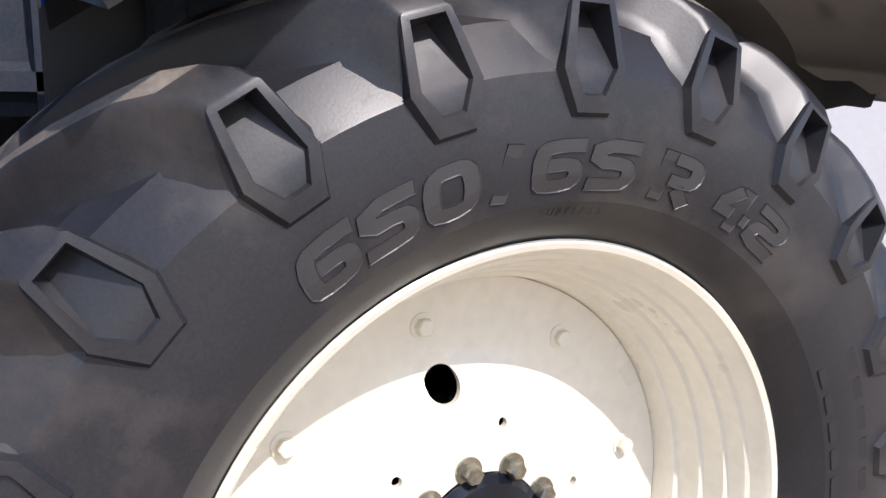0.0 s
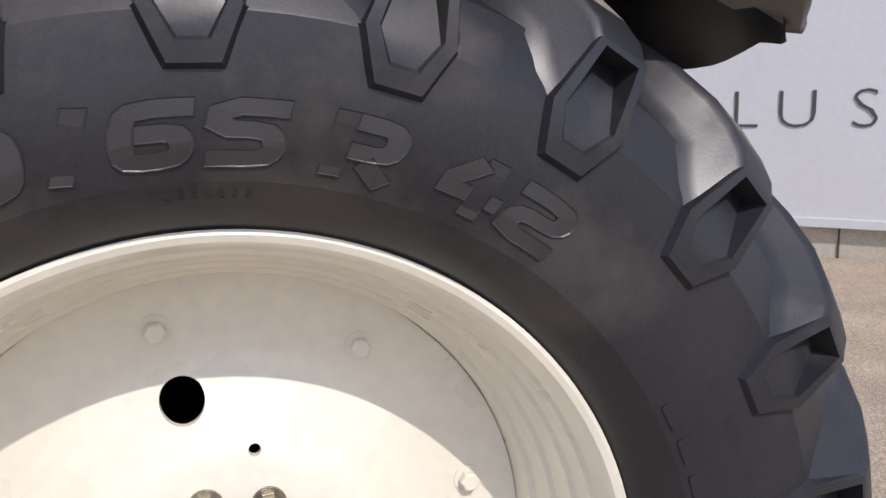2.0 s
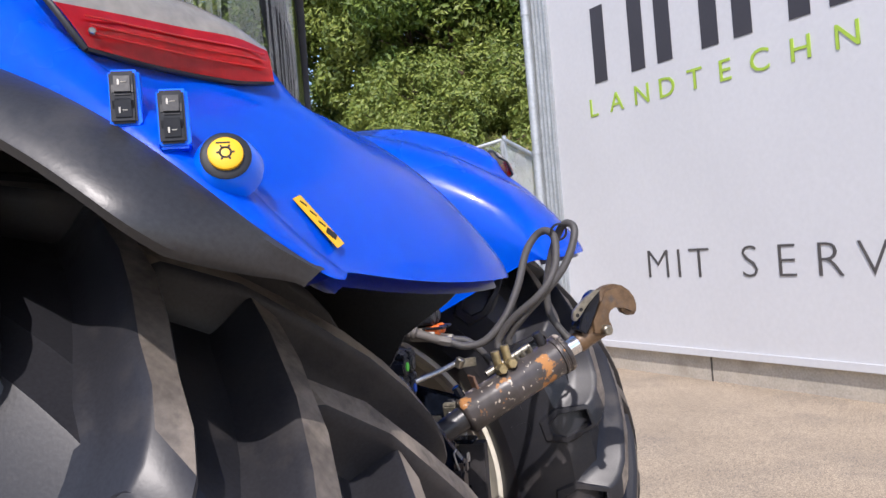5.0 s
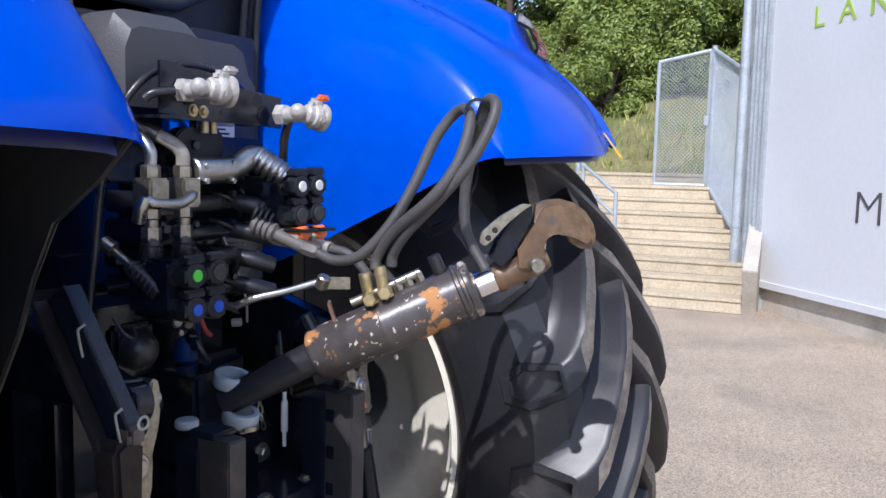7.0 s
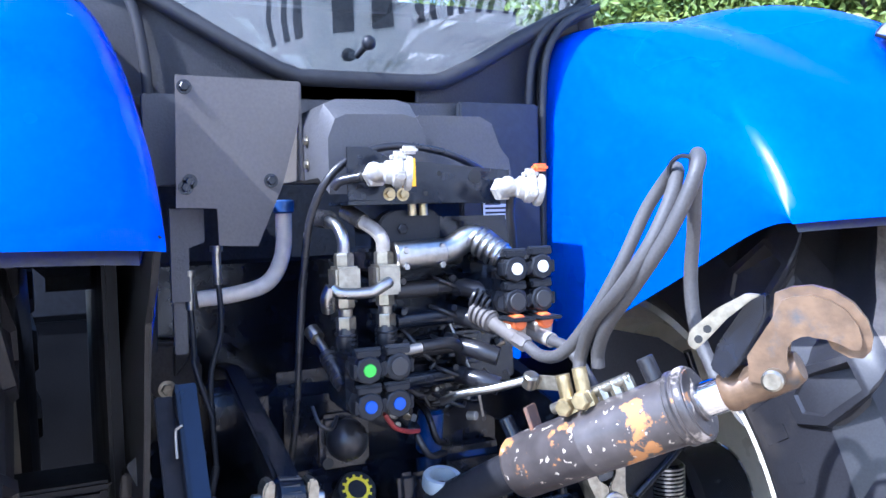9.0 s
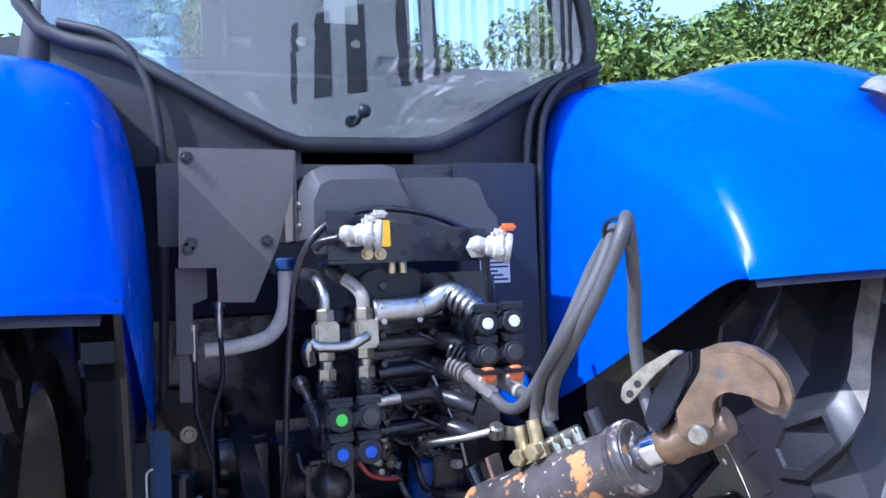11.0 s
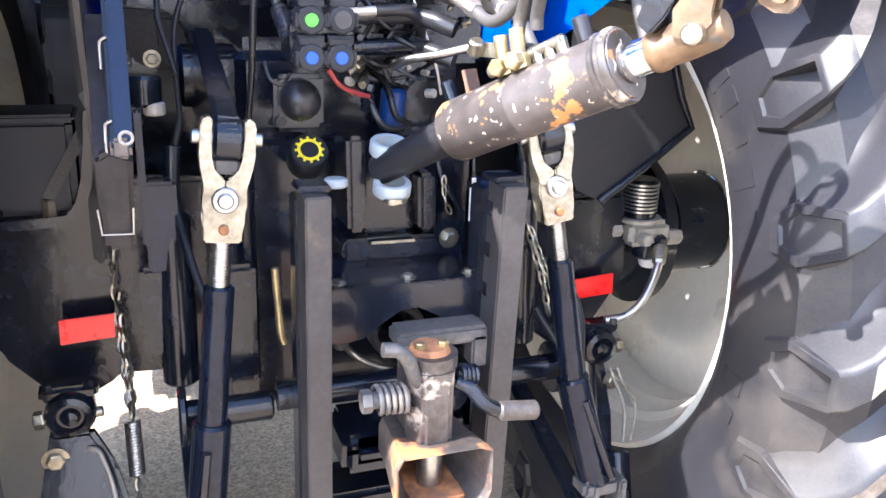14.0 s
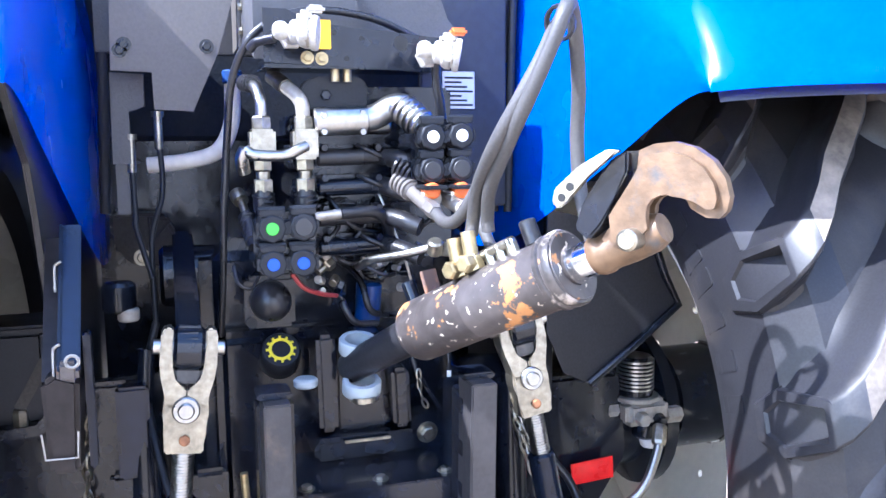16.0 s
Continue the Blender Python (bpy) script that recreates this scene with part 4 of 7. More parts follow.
# ---- cab seen from behind ----
SEAL = surf("rubber_seal", (0.02, 0.02, 0.022), 0.6, vary=0.2, bump=0.1)
DARKBLUE = surf("dark_cab_trim", (0.02, 0.024, 0.034), 0.6, vary=0.2, scale=5, bump=0.15)
SEATM = surf("dark_seat_cloth", (0.016, 0.022, 0.035), 0.85, vary=0.3, scale=20, bump=0.3, grain=120)
LABEL = surf("white_label", (0.75, 0.75, 0.72), 0.5, vary=0.04, bump=0)
YELLOW = surf("yellow_label", (0.85, 0.47, 0.01), 0.45, vary=0.06, bump=0)
INK = surf("black_ink", (0.01, 0.01, 0.01), 0.6, bump=0)
RED_LENS = surf("red_lamp_lens", (0.62, 0.012, 0.015), 0.15, vary=0.1, scale=30, bump=0.05, coat=0.5)
CLEAR_LENS = surf("cloudy_lamp_lens", (0.55, 0.52, 0.46), 0.2, vary=0.15, scale=12, bump=0.05, coat=0.5)
RED_REFL = surf("red_reflector", (0.95, 0.014, 0.014), 0.3, vary=0.1, scale=40, bump=0.1, coat=0.3)

CABX = 0.20
EDGE_R = [(0.12, 1.898), (0.17, 1.902), (0.254, 1.94), (0.368, 2.003), (0.47, 2.053), (0.555, 2.085), (0.605, 2.115), (0.622, 2.16), (0.612, 2.22), (0.585, 2.33), (0.54, 2.46), (0.42, 2.85)]
EDGE_L = [(-0.12, 1.898), (-0.164, 1.912), (-0.249, 1.957), (-0.367, 2.028), (-0.467, 2.088), (-0.55, 2.112), (-0.604, 2.14), (-0.642, 2.195), (-0.66, 2.27), (-0.64, 2.40), (-0.60, 2.50), (-0.44, 2.85)]


def bend(y):
    """How far back the curved rear window stands at a distance from the middle."""
    return CABX - 0.5 * max(0.0, abs(y) - 0.12) ** 2


def edge_at(edge, z):
    for (y0, z0), (y1, z1) in zip(edge, edge[1:]):
        if z <= z1:
            return y0 + (y1 - y0) * max(0.0, (z - z0) / (z1 - z0))
    return edge[-1][0]


rows = []
for z in sorted({q[1] for q in EDGE_L + EDGE_R}):
    a, b = edge_at(EDGE_L, z), edge_at(EDGE_R, z)
    rows.append([Vector((bend(a + (b - a) * k / 24), a + (b - a) * k / 24, z)) for k in range(25)])
bm = bmesh.new()
add_loft(bm, rows)
bmesh.ops.solidify(bm, geom=bm.faces[:], thickness=0.006)
window = part("rear_window", bm, GLASS, tractor, "large clear glass rear window", smooth=30)
window.visible_shadow = False
ring = EDGE_L[::-1] + EDGE_R
part("window_frame", add_tube(bmesh.new(), [(bend(y) + 0.004, y, z) for y, z in ring + ring[:1]], 0.017, steps=8, straight=True), SEAL, window, smooth=50)
part("knob", add_lathe(rod((CABX, -0.004, 1.945), (CABX + 0.05, -0.002, 1.956), 0.006), [(0.0005, -0.014), (0.008, -0.012), (0.0125, -0.007), (0.014, 0), (0.0125, 0.007), (0.008, 0.012), (0.0005, 0.014)], Matrix.Translation((CABX + 0.058, -0.002, 1.958)), 16), BLACKP, window, smooth=60)
# grey wall below the window, bent with it
low = [q for q in EDGE_L[::-1] if q[1] < 2.15] + [q for q in EDGE_R if q[1] < 2.13]
low = [(-0.70, 2.14)] + low + [(0.66, 2.12)]
cols = []
for (y0, z0), (y1, z1) in zip(low, low[1:]):
    for k in range(3):
        cols.append((y0 + (y1 - y0) * k / 3, z0 + (z1 - z0) * k / 3))
bm = bmesh.new()
add_loft(bm, [[Vector((bend(y) - 0.012, y, z - 0.006)), Vector((bend(y) - 0.012, y, 1.86))] for y, z in cols])
bmesh.ops.solidify(bm, geom=bm.faces[:], thickness=0.02)
part("cab_rear_wall", bm, GREYP, tractor, "dark grey cab rear wall", smooth=30)
part("cab_rear_wall", box((CABX - 0.04, -0.40, 1.70), (CABX - 0.013, 0.42, 1.862), 0.002), GREYP, tractor, "dark grey cab rear wall")
for s, pts, strips in ((-1, [(-0.56, 2.14), (-0.46, 2.105), (-0.405, 2.03), (-0.383, 1.93), (-0.378, 1.80), (-0.382, 1.6), (-0.39, 1.40)], ((0.012, -0.01, 0.010),)),
                       (1, [(0.60, 2.10), (0.53, 2.072), (0.463, 2.035), (0.412, 1.97), (0.394, 1.88), (0.388, 1.75), (0.383, 1.58), (0.378, 1.38)], ((0.02, -0.006, 0.010), (0.045, 0.018, 0.009), (0.01, 0.036, 0.010)))):
    for dx, dy, r in strips:
        part("cab_seal", tube([(bend(y + dy) + dx, y + dy, z + 0.006) for y, z in pts], r, steps=8, n=5), SEAL, tractor, smooth=60)
# no wall here: an added black sheet stands in for the cavity's darkness
part("cavity_sheet", box((-0.20, -0.44, 0.92), (-0.16, 0.44, 1.72), 0.004), BLACKM, tractor, "black sheet standing in for the dark cavity behind the valves")
# added block, stops bright trees showing through the lower rear window
part("window_backing", box((-0.42, -0.62, 1.5), (-0.12, 0.62, 2.16), 0.05, 3), SEATM, tractor, "dark block added behind the seat to close the view through")
# pillars, roof, floor and front of the cab
for s in (-1, 1):
    part("cab_pillar", tube([(0.04, s * 0.64, 1.9), (0.045, s * 0.60, 2.18), (0.04, s * 0.55, 2.36), (0.02, s * 0.42, 2.95)], 0.04, steps=8), SEAL, tractor, smooth=60)
    part("cab_pillar", tube([(-1.35, s * 0.72, 1.5), (-1.30, s * 0.66, 2.95)], 0.035, steps=8), SEAL, tractor, smooth=60)
    part("cab_side_panel", box((-1.35, s * 0.70 - 0.03, 1.90), (0.14, s * 0.70 + 0.03, 1.97), 0.02), DARKBLUE, tractor)
    # unseen lower panel, added inwards to block sunlit ground ahead
    part("cab_side_panel", box((-1.35, min(s * 0.42, s * 0.73), 1.35), (-1.02, max(s * 0.42, s * 0.73), 1.90), 0.02), DARKBLUE, tractor)
part("cab_roof", box((-1.5, -0.80, 2.93), (0.40, 0.80, 3.12), 0.06, 4), BLACKP, tractor, "dark cab roof")
part("cab_floor", box((-1.35, -0.42, 1.25), (-0.19, 0.42, 1.35), 0.01), DARKBLUE, tractor)
part("dashboard", box((-1.30, -0.25, 1.35), (-1.05, 0.25, 2.12), 0.06, 3), DARKBLUE, tractor)
part("steering_wheel", add_lathe(bmesh.new(), [(0.19 + 0.013 * math.cos(2 * math.pi * k / 8), 0.013 * math.sin(2 * math.pi * k / 8)) for k in range(8)], pose(-0.98, 0, 2.15, 0, -30, 0), 32, closed=True), BLACKP, tractor, smooth=60)
seat = part("seat", box((-0.66, -0.26, 1.55), (-0.50, 0.36, 2.75), 0.06, 4), SEATM, tractor, "dark cloth driver's seat")
part("headrest", box((-0.66, -0.15, 2.74), (-0.54, 0.25, 2.88), 0.05, 4), SEATM, seat)
part("armrest", box((-0.95, 0.24, 1.95), (-0.40, 0.36, 2.06), 0.03, 3), BLACKP, seat)
part("cushion", box((-1.0, -0.26, 1.6), (-0.45, 0.24, 1.74), 0.05, 3), SEATM, seat)
part("console", box((-0.9, 0.38, 1.4), (-0.1, 0.62, 1.98), 0.05, 3), DARKBLUE, tractor)
part("sun_label", box((-0.498, 0.08, 2.36), (-0.495, 0.18, 2.46), 0.001), LABEL, seat, "white paper label")
for y in (-0.11, 0.05):
    part("seat_screw", rod((-0.502, y + 0.12, 2.30), (-0.488, y + 0.12, 2.30), 0.014, bevel=0.003), ZINC, seat)
for s in (-1, 1):
    # unseen blocks added to keep the sunlit yard from showing through the gaps
    part("gap_block", box((-1.55, min(s * 0.36, s * 0.84), 0.35), (-1.03, max(s * 0.36, s * 0.84), 1.40), 0.05, 3), BLACKP, tractor, "black block added below the cab against the bright yard behind")
part("bonnet", box((-3.6, -0.42, 1.15), (-1.35, 0.42, 1.92), 0.12, 4), BLUE, tractor, "blue bonnet")
for s in (-1, 1):
    part("front_wheel", add_lathe(bmesh.new(), [(0.36, -0.2), (0.5, -0.24), (0.66, -0.22), (0.70, -0.12), (0.70, 0.12), (0.66, 0.22), (0.5, 0.24), (0.36, 0.2)], pose(-2.75, s * 0.95, 0.64, 90, 0, 0), 48), RUBBER, tractor, smooth=40)
part("front_axle", box((-2.9, -0.8, 0.5), (-2.6, 0.8, 0.8), 0.05), BLACKM, tractor)
part("chassis", box((-2.9, -0.25, 0.6), (-0.35, 0.25, 1.2), 0.05), BLACKM, tractor)

# flat grey plate with its screws, beside the seal
bm = plate([(-0.361, 1.872), (-0.157, 1.869), (-0.16, 1.80), (-0.192, 1.692), (-0.238, 1.590), (-0.302, 1.593), (-0.303, 1.655), (-0.368, 1.657)], 0.004, Matrix.Translation((0.322, 0, 0)) @ FACE_X)
PLATEM = surf("brown_grey_plastic", (0.115, 0.103, 0.094), 0.55, vary=0.1, scale=6, bump=0.12, grain=180)
cover_plate = part("cover_plate", bm, PLATEM, tractor, "flat brown-grey cover plate")
for y, z in ((-0.348, 1.853), (-0.352, 1.69), (-0.212, 1.70), (-0.345, 1.70)):
    part("screw", add_hex(bmesh.new(), (0.326, y, z), (0.334, y, z), 0.008, 0.004), BLACKM, cover_plate)
part("plate_edge", box((0.20, -0.159, 1.70), (0.322, -0.153, 1.868), 0.001), PLATEM, cover_plate)
part("strut", plate([(-0.373, 1.657), (-0.318, 1.655), (-0.318, 1.60), (-0.345, 1.59), (-0.345, 1.50), (-0.375, 1.50)], 0.02, Matrix.Translation((0.26, 0, 0)) @ FACE_X), GREYP, tractor)
part("strut", box((0.25, -0.372, 1.41), (0.27, -0.35, 1.50), 0.002), GREYP, tractor)
part("filler_pipe", tube([(0.21, -0.163, 1.648), (0.21, -0.168, 1.57), (0.205, -0.195, 1.52), (0.20, -0.25, 1.502), (0.19, -0.32, 1.495)], 0.015, n=6), surf("milky_plastic", (0.74, 0.69, 0.62), 0.4, vary=0.1, bump=0.05), tractor, "milky plastic filler pipe", smooth=60)
part("filler_cap", rod((0.212, -0.163, 1.645), (0.212, -0.163, 1.67), 0.019, bevel=0.003), surf("blue_cap", (0.02, 0.06, 0.2), 0.4), tractor, smooth=40)
for y, z, y2, z2 in ((-0.298, 1.57, -0.318, 1.22), (-0.345, 1.53, -0.32, 1.30)):
    cab = part("cable", tube([(0.27, y, z - 0.02), (0.275, y + 0.002, z - 0.12), (0.28, (y + y2) / 2 - 0.01, (z + z2) / 2 - 0.03), (0.30, y2, z2)], 0.005, steps=8), BLACKP, tractor, smooth=60)
    bm = rod((0.27, y, z - 0.045), (0.27, y, z + 0.015), 0.0075, steps=12)
    add_rod(bm, (0.27, y, z + 0.012), (0.27, y, z + 0.022), 0.011, steps=12)
    part("ferrule", bm, ZINC, cab, "plated cable ferrule", smooth=40)
part("cable", tube([(0.30, -0.318, 1.22), (0.32, -0.34, 1.12), (0.40, -0.325, 1.02), (0.46, -0.30, 0.93)], 0.007, steps=8), BLACKP, tractor, smooth=60)
BOXM = surf("dull_black_plastic", (0.055, 0.050, 0.046), 0.45, vary=0.25, scale=9, bump=0.1, grain=160, spec=0.2)
bm = plate([(-0.405, 1.387), (-0.303, 1.382), (-0.274, 1.336), (-0.278, 1.267), (-0.365, 1.265), (-0.405, 1.310)], 0.07, Matrix.Translation((-0.158, 0, 0)) @ FACE_X, 0.008)
bx = part("bracket_box", bm, BOXM, tractor, "dull black moulded box")
part("panel", plate([(-0.400, 1.376), (-0.339, 1.375), (-0.336, 1.313), (-0.397, 1.313)], 0.006, Matrix.Translation((-0.091, 0, 0)) @ FACE_X, 0.002), BOXM, bx)
for y0, z0, y1, z1 in ((-0.331, 1.376, -0.331, 1.313), (-0.331, 1.313, -0.286, 1.366), (-0.331, 1.371, -0.288, 1.368)):
    part("rib", rod((-0.088, y0, z0), (-0.088, y1, z1), 0.003, steps=8), BOXM, bx)
part("bolt", add_hex(bmesh.new(), (-0.089, -0.348, 1.286), (-0.079, -0.348, 1.286), 0.0125, 0.005), ZINC, bx, "bright bolt head")

# rear lamps: set flush in the fenders, cloudy lens above, red lens below
for side in (-1, 1):
    lines = [smooth_path([(x + 0.010, side * (y + 0.004), z + 0.004) for x, y, z in row], 4) for row in (FOOT, JOIN, CREST)]
    owner = fender_left if side < 0 else fender_right
    for name, mat, lo, hi in (("lamp_lower", RED_LENS, lines[0], lines[1]), ("lamp_upper", CLEAR_LENS, lines[1], lines[2])):
        rows = []
        for k in range(7):
            f = k / 6
            rows.append([a.lerp(b, f) + Vector((0.006, side * 0.004, 0.002)) * math.sin(math.pi * f) * min(1.0, 0.3 + 4 * min(i, len(lo) - 1 - i) / len(lo)) for i, (a, b) in enumerate(zip(lo, hi))])
        bm = bmesh.new()
        add_loft(bm, rows)
        bmesh.ops.solidify(bm, geom=bm.faces[:], thickness=0.014)
        lamp = part(name, bm, mat, owner, "ribbed red rear lamp lens" if mat is RED_LENS else "cloudy clear rear lamp lens", smooth=40)
        if name == "lamp_lower":
            for f in (0.3, 0.5, 0.7):
                part("rib", add_tube(bmesh.new(), [a.lerp(b, f) + Vector((0.0065, side * 0.004, 0.002)) for a, b in zip(lo, hi)][1:-1], 0.0012, steps=5, straight=True), mat, lamp)
            p = lo[1].lerp(hi[1], 0.4)
            part("screw", rod(p, p + Vector((0.007, side * 0.007, 0)), 0.0036, bevel=0.001), ZINC, lamp)
    rim_line = lines[0] + [lines[1][-1]] + lines[2][::-1] + [lines[1][0]]
    part("lamp_gasket", add_tube(bmesh.new(), [p + Vector((-0.003, 0, -0.002)) for p in rim_line + rim_line[:1]], 0.0035, steps=6, straight=True), BLACKP, owner, smooth=60)


def on_skin(side, x, y, lift=0.0):
    p, al, ac, nr = skin_point(side, x, y, lift)
    ac = nr.cross(al).normalized()
    m = Matrix((al, ac, nr)).transposed().to_4x4()
    m.translation = p
    return m


def facing(p, n):
    """A frame at p whose z is n and whose y is as upright as can be."""
    n = Vector(n).normalized()
    x = Vector((0, 0, 1)).cross(n).normalized()
    m = Matrix((x, n.cross(x), n)).transposed().to_4x4()
    m.translation = Vector(p)
    return m


for p in ((0.670, -1.203, 1.828), (0.7165, -1.201, 1.805)):
    m = facing(p, (0.46, -0.86, 0.10)) @ Matrix.Translation((0, -0.004, 0.016)) @ Matrix.Scale(0.76, 4)
    bm = plate([(-0.017, 0.036), (0.019, 0.036), (0.020, -0.030), (0.020, -0.037), (-0.018, -0.037), (-0.017, -0.030)], 0.034, m @ Matrix.Translation((0, 0, -0.037)), 0.004)
    part("switch_pod", bm, BLUE, fender_left, smooth=40)
    part("switch_frame", add_box(bmesh.new(), (0.030, 0.064, 0.006), m, 0.002), BLACKP, fender_left, "black rocker switch pair")
    for k in (-1, 1):
        mm = m @ Matrix.Translation((0, k * 0.0148, 0.003)) @ Matrix.Rotation(radians(-7 * k), 4, "X")
        part("rocker", add_box(bmesh.new(), (0.0245, 0.026, 0.006), mm, 0.003), BLACKP, fender_left)
        for dx, w, h in ((-0.004, 0.002, 0.007), (0.002, 0.006, 0.0012), (0.002, 0.006, 0.0012)):
            part("mark", add_box(bmesh.new(), (w, h, 0.0006), mm @ Matrix.Translation((dx, 0.002 * k, 0.0032))), CLEAR_LENS, fender_left)
m = facing((0.766, -1.201, 1.764), (0.44, -0.84, 0.32)) @ Matrix.Scale(0.76, 4)
part("button_pod", add_lathe(bmesh.new(), [(0.044, -0.034), (0.040, -0.022), (0.033, -0.004), (0.030, 0.0), (0.0, 0.0)], m, 32), BLUE, fender_left, smooth=50)
part("button_bezel", add_lathe(bmesh.new(), [(0.030, -0.002), (0.030, 0.002), (0.026, 0.004), (0.0, 0.004)], m, 32), BLACKP, fender_left, smooth=40)
part("button", add_lathe(bmesh.new(), [(0.0205, 0.003), (0.0205, 0.009), (0.018, 0.011), (0.0, 0.011)], m, 32), YELLOW, fender_left, "yellow push button", smooth=40)
bm = add_lathe(bmesh.new(), [(0.0065 + 0.0013 * math.cos(a), 0.0113 + 0.0006 * math.sin(a)) for a in (0, 1.57, 3.14, 4.71)], m, 14, closed=True)
for k in range(6):
    add_box(bm, (0.003, 0.0022, 0.0012), m @ Matrix.Rotation(radians(60 * k), 4, "Z") @ Matrix.Translation((0.009, 0, 0.0113)))
add_box(bm, (0.016, 0.0016, 0.0012), m @ Matrix.Translation((-0.002, 0.0125, 0.0113)))
part("mark", bm, INK, fender_left)
m = on_skin(-1, 0.798, 1.082, 0.0)
nr = m.to_3x3() @ Vector((0, 0, 1))
al = Vector((0.034, 0.012, -0.052))
al = (al - nr * al.dot(nr)).normalized()
m = Matrix((al, nr.cross(al), nr)).transposed().to_4x4()
m.translation = Vector((0.798, -1.082, 1.7015)) + nr * 0.003
part("sticker", add_box(bmesh.new(), (0.068, 0.017, 0.0012), m, 0.0004), YELLOW, fender_left, "narrow yellow warning sticker")
for k in range(4):
    part("mark", add_box(bmesh.new(), (0.009, 0.002, 0.0008) if k < 3 else (0.013, 0.010, 0.0008), m @ Matrix.Translation((-0.024 + 0.014 * k, 0.001 * (k % 2), 0.0010)) @ Matrix.Rotation(radians(20), 4, "Z")), INK, fender_left)
m = on_skin(1, 0.83, 1.10, 0.0015)
part("sticker", add_box(bmesh.new(), (0.094, 0.02, 0.0015), m @ Matrix.Rotation(radians(12), 4, "Z")), YELLOW, fender_right, "narrow yellow warning sticker")

# ---- hydraulics behind the cab ----
HOSE = surf("hose_rubber", (0.068, 0.064, 0.062), 0.6, vary=0.15, scale=12, bump=0.25, grain=260)
HOSEB = surf("black_hose", (0.02, 0.02, 0.023), 0.3, vary=0.2, scale=12, bump=0.15, grain=120)
RUSTED = surf("rusty_black_cylinder", (0.062, 0.053, 0.050), 0.34, vary=0.3, scale=8, bump=0.25, grain=40, dirt=(0.42, 0.19, 0.06), dirt_at=0.585, dirt_scale=17, soft=0.03)
# small pale chips in the paint
rn, rl_ = RUSTED.node_tree.nodes, RUSTED.node_tree.links
rt_, rv, rr_, rm = rn.new("ShaderNodeTexCoord"), rn.new("ShaderNodeTexNoise"), rn.new("ShaderNodeValToRGB"), rn.new("ShaderNodeMix")
rv.inputs["Scale"].default_value, rv.inputs["Detail"].default_value = 78, 3
rl_.new(rt_.outputs["Object"], rv.inputs["Vector"])
rr_.color_ramp.elements[0].position, rr_.color_ramp.elements[1].position = 0.655, 0.67
rl_.new(rv.outputs[0], rr_.inputs[0])
rm.data_type = "RGBA"
rb_ = rn["Principled BSDF"]
rl_.new(rr_.outputs[0], rm.inputs[0])
rl_.new(rb_.inputs["Base Color"].links[0].from_socket, rm.inputs[6])
rm.inputs[7].default_value = (0.55, 0.48, 0.38, 1)
rl_.new(rm.outputs[2], rb_.inputs["Base Color"])
RUST = surf("rust", (0.32, 0.14, 0.06), 0.8, vary=0.4, scale=20, bump=0.5, grain=60, dirt=(0.13, 0.08, 0.06), dirt_at=0.52, dirt_scale=18)
HOOKM = surf("worn_cast_steel", (0.135, 0.083, 0.045), 0.42, 0.2, vary=0.35, scale=14, bump=0.3, grain=60, dirt=(0.075, 0.07, 0.066), dirt_at=0.53, dirt_scale=13, soft=0.1)
BRASS = surf("yellow_zinc", (0.46, 0.37, 0.20), 0.38, 0.8, vary=0.25, scale=30, bump=0.1)
CAST = surf("grey_cast_alloy", (0.36, 0.33, 0.285), 0.5, 0.3, vary=0.2, scale=24, bump=0.3, grain=90)
WORN = surf("worn_dark_steel", (0.085, 0.075, 0.07), 0.35, 0.45, vary=0.35, scale=18, bump=0.3, grain=70, dirt=(0.40, 0.34, 0.28), dirt_at=0.57, dirt_scale=14, soft=0.06)
CHROME = surf("chrome", (0.75, 0.76, 0.78), 0.14, 1.0, vary=0.08, scale=10, bump=0.02)
caps = {"green": (0.09, 0.55, 0.05), "blue": (0.008, 0.075, 0.48), "white": (0.72, 0.72, 0.70), "black": (0.03, 0.03, 0.032), "orange": (0.8, 0.16, 0.03)}
CAP = {k: surf("cap_" + k, v, 0.4, vary=0.08, bump=0.03) for k, v in caps.items()}
WIRE_RED = surf("red_wire", (0.25, 0.03, 0.03), 0.5)

# transmission housing, axle tubes
part("rear_housing", box((-0.5, -0.24, 0.62), (0.30, 0.24, 1.36), 0.04, 3), BLACKM, tractor, "black transmission housing")
part("rear_housing_cover", box((0.29, -0.22, 0.70), (0.36, 0.22, 1.20), 0.02, 3), BLACKM, tractor)
for s in (-1, 1):
    part("axle_housing", add_lathe(bmesh.new(), [(0.20, 0), (0.20, 0.05), (0.16, 0.09), (0.14, 0.30), (0.15, 0.52), (0.20, 0.54), (0.20, 0.57), (0.12, 0.58), (0.12, 0.72)], axis_matrix((WHEEL_X[s], s * 0.24, AXLE_Z), (WHEEL_X[s], s * 1.0, AXLE_Z)), 32), BLACKM, tractor, "black axle housing", smooth=35)
    fl = part("axle_flange", add_lathe(bmesh.new(), [(0.10, 0), (0.128, 0.0), (0.128, 0.03), (0.1, 0.03)], axis_matrix((WHEEL_X[s], s * 0.95, AXLE_Z), (WHEEL_X[s], s * 1.0, AXLE_Z)), 32, closed=True), BLACKM, tractor, smooth=35)
    for k in range(10):
        a = radians(36 * k + 12)
        p = Vector((WHEEL_X[s] + 0.105 * math.cos(a), s * 0.945, AXLE_Z + 0.105 * math.sin(a)))
        part("stud", rod(p, p + Vector((0, s * -0.03, 0)), 0.01, bevel=0.002), CAST, fl)

